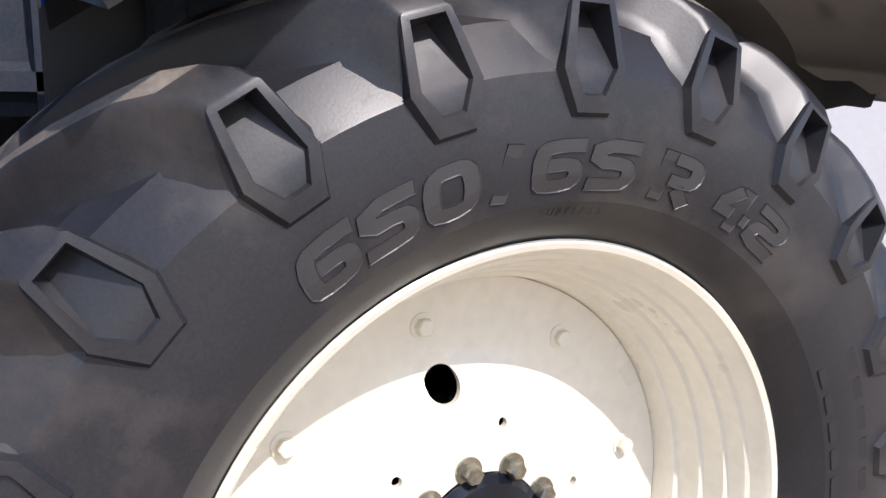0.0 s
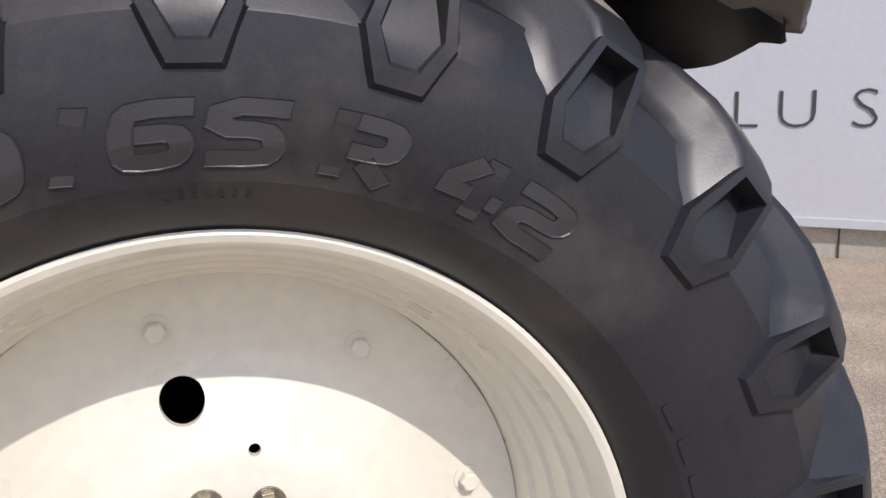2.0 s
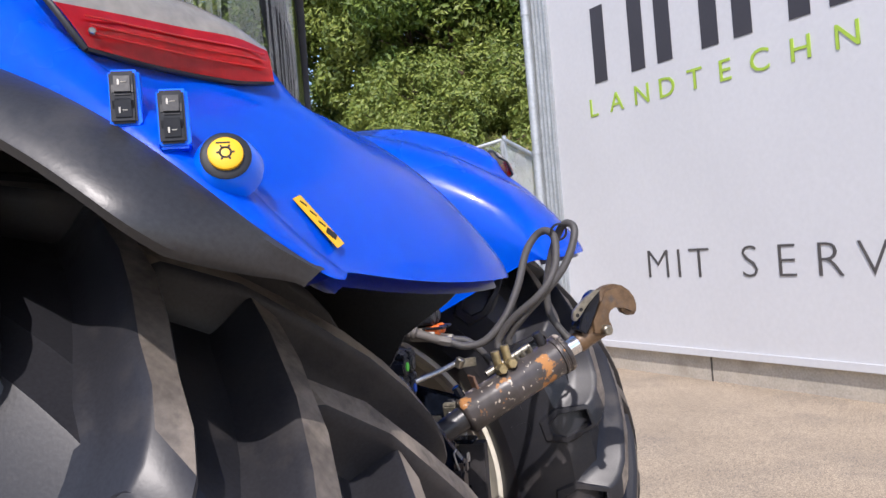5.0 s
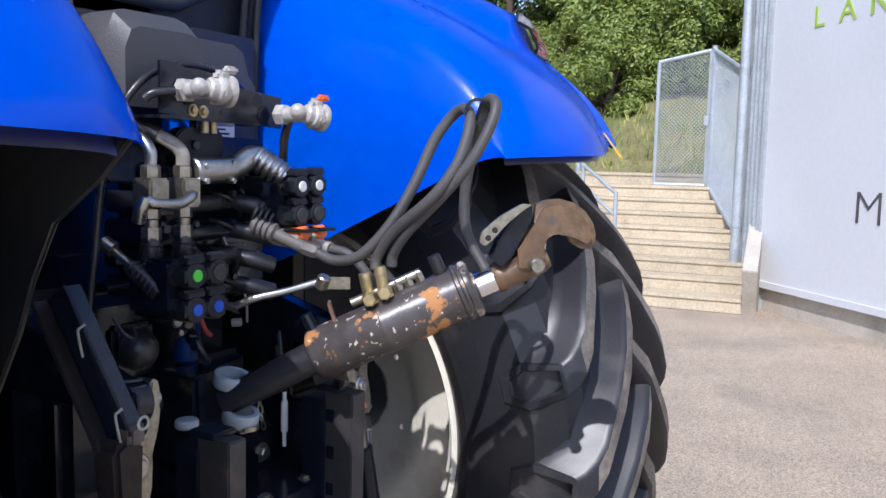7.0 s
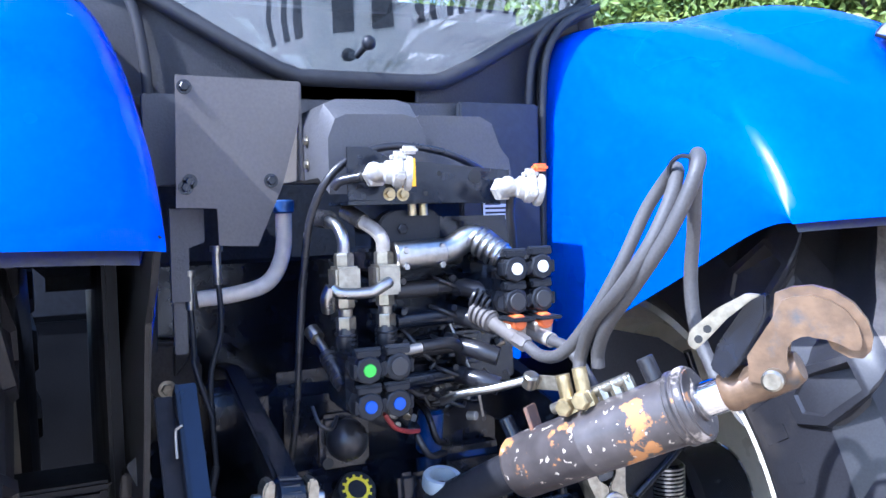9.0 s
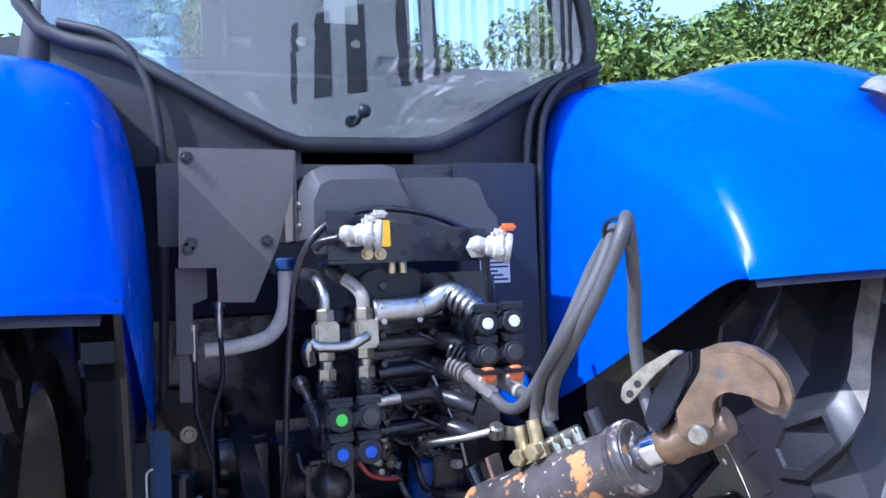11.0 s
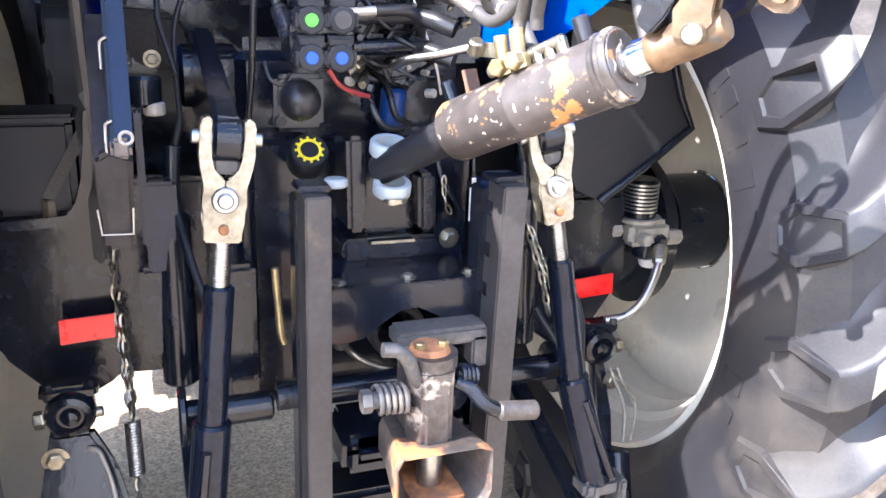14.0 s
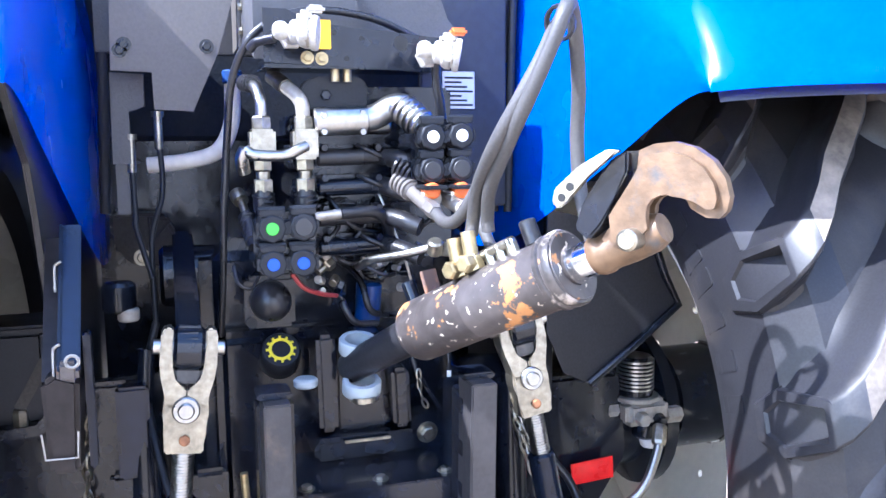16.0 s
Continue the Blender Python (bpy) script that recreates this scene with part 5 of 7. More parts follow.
# moulded cover over the valves
bm = bmesh.new()
sec = [(-0.152, 1.70), (-0.152, 1.79), (-0.138, 1.822), (-0.118, 1.830), (-0.01, 1.832), (0.015, 1.826), (0.032, 1.795), (0.045, 1.70)]
rows = [[Vector((x, y * (1 if x < 0.42 else 0.94) + 0.0, z - max(0, x - 0.41) * 1.3)) for y, z in sec] for x in (0.21, 0.30, 0.40, 0.432)]
vs = add_loft(bm, rows)
bm.faces.new(vs[-1])
cover = part("valve_cover", bm, GREYP, tractor, "moulded dark grey plastic cover", smooth=28)
bm = bmesh.new()
sec = [(0.03, 1.70), (0.03, 1.80), (0.05, 1.812), (0.17, 1.812), (0.195, 1.80), (0.212, 1.755), (0.23, 1.735), (0.235, 1.70)]
vs = add_loft(bm, [[Vector((x, y, z)) for y, z in sec] for x in (0.21, 0.30, 0.365)])
bm.faces.new(vs[-1])
part("cover_wing", bm, GREYP, cover, smooth=28)
for y, z in ((-0.153, 1.765), (-0.153, 1.725)):
    part("screw", add_hex(bmesh.new(), (0.345, y, z), (0.345, y - 0.006, z), 0.007, 0.003), ZINC, cover)
part("side_panel", box((0.205, 0.20, 1.40), (0.225, 0.385, 1.86), 0.004), DARKBLUE, tractor)
part("maker_plate", box((0.226, 0.245, 1.60), (0.228, 0.315, 1.675), 0.001), LABEL, tractor, "small pale metal maker's plate")
for k in range(7):
    part("mark", box((0.2282, 0.25, 1.606 + 0.009 * k), (0.2288, 0.31 - 0.012 * (k % 3), 1.610 + 0.009 * k), 0), INK, tractor)

# coupling bar
bar = part("coupling_bar", plate([(-0.135, 1.66), (0.15, 1.648), (0.15, 1.705), (-0.06, 1.722), (-0.10, 1.742), (-0.135, 1.742)], 0.006, Matrix.Translation((0.497, 0, 0)) @ FACE_X), BLACKM, tractor, "black steel bar carrying air couplings")
part("bar_flange", box((0.40, -0.135, 1.652), (0.50, 0.15, 1.658), 0.001), BLACKM, bar)
# black discs on the bar, painted for the darkness inside its holes
for y, z, r in ((-0.024, 1.708, 0.004), (0.02, 1.70, 0.004), (-0.005, 1.668, 0.004), (0.085, 1.695, 0.012)):
    part("hole_disc", rod((0.5025, y, z), (0.5035, y, z), r), INK, bar)
for y, z in ((-0.068, 1.668), (-0.045, 1.667)):
    part("bolt", add_hex(bmesh.new(), (0.503, y, z), (0.510, y, z), 0.007, 0.004), BRASS, bar, "yellow plated bolt")


def air_coupling(p, d, cap):
    """A cast coupling with a knob at one end and a flange at the other, along d."""
    p, d = Vector(p), Vector(d).normalized()
    m = axis_matrix(p, p + d) @ Matrix.Scale(0.82, 4)
    c = part("air_coupling", add_lathe(bmesh.new(), [(0.017, -0.012), (0.021, -0.008), (0.022, 0.004), (0.026, 0.007), (0.028, 0.014), (0.028, 0.020), (0.024, 0.023), (0.024, 0.026), (0.031, 0.028), (0.032, 0.034), (0.030, 0.039), (0.012, 0.040), (0.0, 0.036)], m, 28), ALLOY, bar, "whitish cast air coupling", smooth=35)
    part("knob", add_lathe(bmesh.new(), [(0.0, -0.044), (0.009, -0.043), (0.015, -0.038), (0.0175, -0.030), (0.016, -0.022), (0.012, -0.017), (0.012, -0.008)], m, 20), ALLOY, c, smooth=60)
    for a in (75, 195, 315):
        part("claw", add_box(bmesh.new(), (0.014, 0.018, 0.022), m @ Matrix.Rotation(radians(a), 4, "Z") @ Matrix.Translation((0.027, 0, 0.018)), 0.004), ALLOY, c)
    q = p + d * 0.014 + Vector((0, 0, 0.023))
    part("lug_block", add_box(bmesh.new(), (0.022, 0.026, 0.018), Matrix.Translation(q), 0.006, 3), ALLOY, c)
    part("cap", add_box(bmesh.new(), (0.016, 0.026, 0.012), Matrix.Translation(q + Vector((0.006, 0.014, 0.010))), 0.004), cap, c)
    part("stem", rod(p - Vector((0, 0, 0.0)), p + Vector((-0.075, 0, 0)), 0.014, bevel=0.002), ALLOY, c, smooth=40)
    part("stem_nut", add_hex(bmesh.new(), p + Vector((-0.070, 0, 0)), p + Vector((-0.052, 0, 0)), 0.020), ALLOY, c)


ALLOY = surf("pale_cast_alloy", (0.46, 0.435, 0.39), 0.48, 0.15, vary=0.25, scale=30, bump=0.3, grain=90, dirt=(0.24, 0.22, 0.19), dirt_at=0.55, dirt_scale=30)
air_coupling((0.575, -0.094, 1.698), (0.30, 0.95, -0.08), ALLOY)
air_coupling((0.592, 0.122, 1.672), (0.30, 0.93, -0.18), CAP["orange"])
part("yellow_tag", box((0.535, -0.062, 1.678), (0.538, -0.036, 1.722), 0.001), YELLOW, bar, "yellow plastic tag")
part("air_pipe", tube([(0.52, -0.12, 1.695), (0.50, -0.145, 1.69), (0.49, -0.155, 1.68)], 0.0075, steps=10), HOSEB, bar, smooth=60)
part("cable", tube([(0.42, -0.20, 1.42), (0.43, -0.19, 1.55), (0.45, -0.178, 1.645), (0.47, -0.14, 1.712), (0.47, -0.06, 1.745), (0.46, 0.04, 1.74), (0.44, 0.12, 1.715), (0.42, 0.17, 1.69)], 0.0065, steps=8), HOSEB, tractor, "black cable looped over the couplings", smooth=60)
part("cable", tube([(0.42, -0.20, 1.42), (0.40, -0.205, 1.30), (0.36, -0.21, 1.2)], 0.006, steps=8), HOSEB, tractor, smooth=60)
part("air_hose", tube([(0.54, 0.133, 1.67), (0.52, 0.14, 1.63), (0.50, 0.155, 1.57), (0.46, 0.165, 1.5)], 0.008, steps=8), HOSEB, tractor, smooth=60)

# valve slices with their pipes
valve = part("valve_block", box((0.30, -0.06, 1.33), (0.42, 0.20, 1.63), 0.008), BLACKM, tractor, "stack of black hydraulic valves")
for k in range(5):
    z = 1.585 - 0.05 * k
    part("valve_slice", box((0.30, -0.09, z - 0.042), (0.45 - 0.006 * (k % 2), 0.12, z - 0.004), 0.006), BLACKM, valve)
    bm = rod((0.462, -0.052, z - 0.025), (0.462, 0.075, z - 0.022), 0.014, bevel=0.004)
    for y in (-0.04, 0.05):
        add_hex(bm, (0.45, y, z - 0.008), (0.482, y, z - 0.008), 0.007)
    if k:
        part("valve_pipe", bm, HOSEB if k % 2 else BLACKM, valve, smooth=35)
        part("valve_pipe", tube([(0.462, 0.06, z - 0.022), (0.50, 0.085, z - 0.03), (0.52, 0.11, z - 0.04)], 0.016, steps=10), HOSEB, valve, smooth=60)
    else:
        part("valve_pipe", bm, STEEL, valve, smooth=35)
lid_line = [(-0.045 + 0.032 * math.cos(radians(a)), 1.612 + 0.030 * math.sin(radians(a))) for a in range(90, 271, 20)] + [(0.02, 1.582), (0.035, 1.595), (0.035, 1.632), (0.022, 1.642)]
part("valve_lid", plate(lid_line, 0.03, Matrix.Translation((0.44, 0, 0)) @ FACE_X, 0.003), BLACKP, valve)
part("valve_lid_bolt", add_hex(bmesh.new(), (0.47, -0.035, 1.612), (0.478, -0.035, 1.612), 0.009), BLACKM, valve)
for y, z in ((-0.02, 1.645), (0.0, 1.645)):
    part("tee", rod((0.48, y, z - 0.012), (0.48, y, z + 0.02), 0.007), BRASS, valve, smooth=40)
bm = rod((0.487, -0.058, 1.568), (0.492, 0.03, 1.572), 0.023, steps=24, bevel=0.003)
add_tube(bm, [(0.492, 0.02, 1.571), (0.494, 0.045, 1.578), (0.497, 0.07, 1.592), (0.505, 0.09, 1.592), (0.53, 0.105, 1.572), (0.55, 0.112, 1.556)], 0.021, steps=16)
for y, z in ((-0.045, 1.578), (-0.045, 1.552), (0.018, 1.582), (0.018, 1.552)):
    add_hex(bm, (0.495, y, z), (0.513, y, z), 0.006)
part("steel_pipe", bm, STEEL, valve, "shiny steel supply pipe with elbow", smooth=40)
for y in (-0.141, -0.074):
    bl = part("fitting_block", add_box(bmesh.new(), (0.045, 0.040, 0.048), Matrix.Translation((0.485, y, 1.533)), 0.004), ZINC, valve, "plated steel fitting block")
    for za, zb, rn in ((1.557, 1.578, 0.016), (1.509, 1.490, 0.015), (1.478, 1.455, 0.016)):
        part("nut", add_hex(bmesh.new(), (0.485, y, za), (0.485, y, zb), rn), ZINC, bl)
    part("stem", rod((0.485, y, 1.495), (0.485, y, 1.47), 0.011), ZINC, bl)
    if y < -0.1:
        part("elbow", tube([(0.485, y, 1.575), (0.485, y, 1.60), (0.465, y - 0.004, 1.622), (0.42, y - 0.01, 1.632)], 0.0095, steps=12), STEEL, valve, smooth=60)
        part("sleeve", rod((0.44, y - 0.007, 1.630), (0.40, y - 0.015, 1.634), 0.015), HOSEB, valve, smooth=40)
    else:
        part("elbow", tube([(0.485, y, 1.575), (0.486, y - 0.002, 1.596), (0.475, y - 0.01, 1.612), (0.45, y - 0.025, 1.628)], 0.0115, steps=12), CAST, valve, smooth=60)
        part("sleeve", rod((0.455, y - 0.022, 1.625), (0.42, y - 0.04, 1.645), 0.0135), ZINC, valve, smooth=40)
    part("hose", tube([(0.485, y, 1.46), (0.485, y - 0.002, 1.435), (0.47, y + 0.004, 1.41)], 0.015, steps=12), HOSEB, valve, smooth=60)
part("link_pipe", tube([(0.505, -0.168, 1.525), (0.512, -0.155, 1.517), (0.513, -0.11, 1.516), (0.513, -0.085, 1.526), (0.508, -0.075, 1.53)], 0.009, steps=12), STEEL, valve, smooth=60)
part("link_pipe", tube([(0.505, -0.168, 1.527), (0.50, -0.174, 1.51), (0.49, -0.17, 1.49)], 0.011, steps=12), STEEL, valve, smooth=60)


def quick_coupler(y, z, cap, x=0.585):
    """One quick coupler with its hinged dust lid and coloured disc."""
    bm = bmesh.new()
    add_rod(bm, (x - 0.13, y, z), (x - 0.014, y, z), 0.019, bevel=0.002)
    add_rod(bm, (x - 0.05, y, z), (x - 0.014, y, z), 0.0225, steps=8)
    q = part("quick_coupler", bm, HOSEB, tractor, "black quick coupler with hinged dust lid", smooth=35)
    bm = bmesh.new()
    add_lathe(bm, [(0.0215, -0.014), (0.0215, -0.002), (0.019, 0.0), (0.0, 0.0)], Matrix.Translation((x, y, z)) @ Matrix.Rotation(radians(90), 4, "Y"), 8)
    add_box(bm, (0.022, 0.038, 0.010), Matrix.Translation((x - 0.012, y, z + 0.024)), 0.002)
    add_rod(bm, (x - 0.01, y - 0.02, z + 0.029), (x - 0.01, y + 0.02, z + 0.029), 0.004, steps=8)
    for s in (-1, 1):
        add_box(bm, (0.02, 0.005, 0.02), Matrix.Translation((x - 0.012, y + s * 0.0215, z)), 0.001)
    part("lid", bm, BLACKP, q, smooth=30)
    part("disc", rod((x - 0.001, y, z), (x + 0.003, y, z), 0.0098 if cap != "black" else 0.014, bevel=0.001), CAP[cap], q, cap + " marking disc", smooth=40)


for y, z, c in ((-0.140, 1.408, "green"), (-0.093, 1.409, "black"), (-0.140, 1.354, "blue"), (-0.095, 1.354, "blue"), (0.113, 1.543, "white"), (0.161, 1.545, "white"), (0.112, 1.491, "black"), (0.160, 1.493, "black")):
    quick_coupler(y, z, c)
part("coupler_body", box((0.46, 0.088, 1.465), (0.555, 0.185, 1.57), 0.01), BLACKM, tractor)
part("coupler_body", box((0.45, -0.165, 1.335), (0.555, -0.07, 1.43), 0.01), BLACKM, tractor)
for y in (0.108, 0.157):
    q = part("hose_coupler", rod((0.50, y, 1.452), (0.59, y, 1.446), 0.017, bevel=0.002), CAST, tractor, "open coupler with orange sleeve", smooth=35)
    part("sleeve", rod((0.565, y, 1.456), (0.600, y, 1.460), 0.013, bevel=0.003), CAP["orange"], q, smooth=40)
    part("lid", box((0.56, y - 0.02, 1.462), (0.615, y + 0.02, 1.468), 0.002), BLACKP, q)
bm = rod((0.50, 0.078, 1.475), (0.545, 0.090, 1.455), 0.016, bevel=0.003)
add_rod(bm, (0.545, 0.09, 1.455), (0.60, 0.10, 1.435), 0.012)
add_hex(bm, (0.60, 0.10, 1.435), (0.63, 0.102, 1.428), 0.013)
part("hose_end", bm, PLATEM, tractor, "worn steel hose end", smooth=35)
bm = rod((0.545, 0.15, 1.44), (0.62, 0.152, 1.43), 0.012)
part("hose_end", bm, CAST, tractor, smooth=35)
bm = rod((0.415, -0.178, 1.452), (0.432, -0.172, 1.440), 0.013)
add_rod(bm, (0.432, -0.172, 1.440), (0.47, -0.166, 1.415), 0.007)
part("hose_end", bm, ZINC, tractor, smooth=35)
part("hose_sleeve", tube([(0.465, -0.168, 1.418), (0.50, -0.162, 1.395), (0.52, -0.158, 1.375)], 0.013, steps=10), HOSEB, tractor, smooth=60)
part("hose_end", rod((0.50, -0.062, 1.416), (0.50, -0.02, 1.42), 0.008), CAST, tractor, smooth=40)
part("hose", tube([(0.50, -0.02, 1.42), (0.49, 0.04, 1.42), (0.46, 0.07, 1.39), (0.42, 0.075, 1.34)], 0.010, steps=10), HOSEB, tractor, smooth=60)
part("red_wire", tube([(0.56, -0.11, 1.335), (0.55, -0.09, 1.31), (0.53, -0.06, 1.295), (0.50, -0.03, 1.285)], 0.004, steps=6), WIRE_RED, tractor, smooth=60)
# tangle of thin hoses and cables
random.seed(11)
for k in range(16):
    y0, z0 = random.uniform(-0.06, 0.16), random.uniform(1.30, 1.50)
    y1, z1 = y0 + random.uniform(-0.14, 0.14), z0 - random.uniform(0.03, 0.14)
    x = random.uniform(0.37, 0.45)
    part("hose", tube([(x - 0.05, y0, z0), (x, y0 + 0.03, z0 - 0.03), (x + 0.02, (y0 + y1) / 2, (z0 + z1) / 2 - 0.03), (x - 0.03, y1, z1)], random.choice((0.004, 0.006, 0.009)), steps=8, n=5), HOSEB, tractor, smooth=60)
for k in range(14):
    y, z = random.uniform(-0.05, 0.16), random.uniform(1.25, 1.42)
    bm = bmesh.new()
    a = Vector((0.40 + random.uniform(-0.02, 0.04), y, z))
    b = a + Vector((random.uniform(-0.01, 0.03), random.uniform(-0.03, 0.03), random.uniform(-0.03, 0.03)))
    add_hex(bm, a, a.lerp(b, 0.5), random.uniform(0.008, 0.014))
    add_rod(bm, a, b, 0.007, steps=10)
    part("fitting", bm, random.choice((ZINC, BLACKM, BLACKM, CAST)), tractor)

# ball head in its square flange, filler cap with a yellow ring
bm = plate([(-0.173, 1.222), (-0.172, 1.312), (-0.088, 1.312), (-0.088, 1.222)], 0.03, Matrix.Translation((0.40, 0, 0)) @ FACE_X, 0.008)
fl = part("ball_flange", bm, BLACKM, tractor)
part("ball", add_lathe(bmesh.new(), [(0.035 * math.sin(math.pi * k / 12) + 1e-5, -0.035 * math.cos(math.pi * k / 12)) for k in range(13)], Matrix.Translation((0.435, -0.130, 1.270)), 24), HOSEB, fl, "glossy black ball", smooth=80)
# black disc painted for the dark of a hole in the flange
part("hole_disc", rod((0.4295, -0.162, 1.234), (0.4315, -0.162, 1.234), 0.009), INK, fl)
m = Matrix.Translation((0.437, -0.116, 1.186)) @ Matrix.Rotation(radians(48), 4, "Y")
cap = part("filler_cap", add_lathe(bmesh.new(), [(0.030, -0.05), (0.034, -0.045), (0.034, -0.004), (0.031, 0.0), (0.0, 0.0)], m, 28), BLACKP, tractor, "black filler cap with yellow ring", smooth=40)
bm = add_lathe(bmesh.new(), [(0.016, 0.0005), (0.021, 0.0005), (0.021, 0.002), (0.016, 0.002)], m, 28, closed=True)
for k in range(12):
    add_box(bm, (0.005, 0.004, 0.0015), m @ Matrix.Rotation(radians(30 * k), 4, "Z") @ Matrix.Translation((0.023, 0, 0.00125)))
part("yellow_ring", bm, surf("yellow_print", (0.72, 0.60, 0.02), 0.5), cap)

# ---- hydraulic top link with its catch hook ----
A, B = Vector((0.654, 0.060, 1.250)), Vector((0.895, 0.201, 1.379))
U = (B - A).normalized()
top = part("top_link", add_lathe(bmesh.new(), [(0.036, 0.0), (0.043, 0.004), (0.047, 0.012), (0.047, 0.135), (0.0475, 0.137), (0.0475, 0.140), (0.047, 0.142), (0.047, (B - A).length - 0.02), (0.049, (B - A).length - 0.018), (0.049, (B - A).length - 0.008), (0.045, (B - A).length), (0.020, (B - A).length)], axis_matrix(A, B), 40), RUSTED, tractor, "black hydraulic top link cylinder with flaking rust", smooth=35)
part("gland", add_lathe(bmesh.new(), [(0.0485, -0.030), (0.051, -0.028), (0.051, -0.022), (0.0485, -0.020), (0.0485, -0.015), (0.0515, -0.013), (0.0515, -0.006), (0.049, -0.002), (0.026, -0.001), (0.026, 0.004), (0.0, 0.004)], axis_matrix(B, B + U), 40), WORN, top, "worn ringed end gland", smooth=35)
part("piston_rod", rod(B - U * 0.005, B + U * 0.045, 0.0235), CHROME, top, "bright chromed piston rod", smooth=40)
part("rod_neck", add_lathe(bmesh.new(), [(0.0245, 0.036), (0.027, 0.042), (0.027, 0.052), (0.0245, 0.058), (0.0255, 0.09), (0.024, 0.12), (0.018, 0.135)], axis_matrix(B, B + U), 24), HOOKM, top, "rusty steel neck", smooth=40)
HD = Vector((0.81, 0.585, 0)).normalized()
hm = Matrix((HD, Vector((0, 0, 1)), Vector((HD.y, -HD.x, 0)))).transposed().to_4x4()
hm.translation = Vector((0.988, 0.244, 1.426)) - Vector((HD.y, -HD.x, 0)) * 0.018


def pix(p):
    return [((1180 + (x - 1180) * 0.93 - 1272) * 0.00084, -(y - 478) * 0.00072) for x, y in p]


def hook_plan(p):
    return [((x - 1258) * 0.00078, -(y - 470) * 0.00075) for x, y in p]


hook_line = hook_plan([(1252, 338), (1275, 328), (1305, 325), (1335, 333), (1362, 352), (1380, 378), (1387, 405), (1384, 425), (1374, 437), (1355, 437), (1332, 424), (1324, 408), (1316, 394), (1302, 389), (1285, 392), (1268, 402), (1258, 418), (1256, 440), (1260, 462), (1270, 480), (1262, 492), (1240, 497), (1210, 495), (1195, 480), (1205, 462), (1222, 450), (1240, 420), (1248, 380)])
across = hm.to_3x3() @ Vector((0, 0, 1))
bm = add_plate(bmesh.new(), hook_line, 0.038, hm)
bmesh.ops.bevel(bm, geom=[e for e in bm.edges if abs((e.verts[0].co - e.verts[1].co).normalized().dot(across)) < 0.5], offset=0.011, segments=4, affect="EDGES", clamp_overlap=True)
part("catch_hook", bm, HOOKM, top, "rust-brown worn steel catch hook", smooth=50)
part("hook_cheek", plate(pix([(1176, 470), (1190, 425), (1236, 352), (1262, 340), (1262, 375), (1240, 420), (1222, 462), (1200, 490)]), 0.044, hm @ Matrix.Translation((0, 0, -0.004)), 0.003), BLACKM, top)
part("hook_lever", plate(pix([(1146, 428), (1150, 404), (1190, 366), (1236, 338), (1258, 340), (1240, 352), (1205, 380), (1172, 424), (1158, 438)]), 0.010, hm @ Matrix.Translation((0, 0, 0.044)), 0.002), ZINC, top, "bright steel release lever")
# black discs on the lever in place of its holes' dark
for x, y in ((1178, 400), (1164, 418)):
    a, b = pix([(x, y)])[0]
    part("hole_disc", rod(hm @ Vector((a, b, 0.0535)), hm @ Vector((a, b, 0.055)), 0.005), INK, top)
a, b = pix([(1272, 482)])[0]
part("hook_pin", rod(hm @ Vector((a, b, -0.01)), hm @ Vector((a, b, 0.058)), 0.013, bevel=0.003), ZINC, top, "steel pin", smooth=40)
# ports, lever and brackets on the cylinder
side_up = (Vector((0, 0, 1)) - U * U.z).normalized()
for d, mat in ((0.135, BRASS), (0.163, BRASS)):
    p = A + U * d + side_up * 0.045 + U.cross(side_up) * 0.012
    bm = bmesh.new()
    add_hex(bm, p, p + side_up * 0.022, 0.014)
    add_hex(bm, p + side_up * 0.012 + U.cross(side_up) * 0.004, p + side_up * 0.012 + U.cross(side_up) * 0.026, 0.013)
    add_rod(bm, p + side_up * 0.02, p + side_up * 0.055 + U * 0.008, 0.0105)
    part("port_fitting", bm, mat, top, "yellow plated hose fitting")
bm = bmesh.new()
for d in (0.185, 0.205, 0.225):
    p = A + U * d + side_up * 0.046
    add_hex(bm, p, p + side_up * 0.02, 0.009)
add_rod(bm, A + U * 0.10 + side_up * 0.06, A + U * 0.23 + side_up * 0.062, 0.008)
part("check_valve", bm, ZINC, top)
p = A + U * 0.262 + side_up * 0.045
part("port_plug", rod(p, p + side_up * 0.035, 0.012, bevel=0.002), HOSEB, top, smooth=40)
p = A + U * 0.055 + side_up * 0.044
part("bracket", add_box(bmesh.new(), (0.006, 0.034, 0.036), Matrix.Translation(p + side_up * 0.016 + U * 0.008) @ Matrix.Rotation(radians(36), 4, "Z") @ Matrix.Rotation(radians(-18), 4, "Y"), 0.001), RUST, top, "rust-orange bracket tab")
part("bracket", rod(A + U * 0.02 + side_up * 0.04, A + U * 0.018 + side_up * 0.075, 0.011, bevel=0.002), BLACKM, top, smooth=40)
lv = Vector((0.640, 0.100, 1.378))
part("lever_arm", tube([(0.53, 0.00, 1.335), (0.56, 0.018, 1.35), (0.60, 0.055, 1.362), lv], 0.007, steps=10), STEEL, top, "bright bent lever rod", smooth=60)
part("lever_pin", rod(lv - Vector((0.0, 0.004, 0.012)), lv + Vector((0.012, -0.006, 0.010)), 0.012, bevel=0.003), ZINC, top, smooth=40)
part("lever_plate", add_box(bmesh.new(), (0.05, 0.004, 0.022), Matrix.Translation(lv + Vector((0.02, 0.016, -0.004))) @ Matrix.Rotation(radians(36), 4, "Z"), 0.001), ZINC, top)
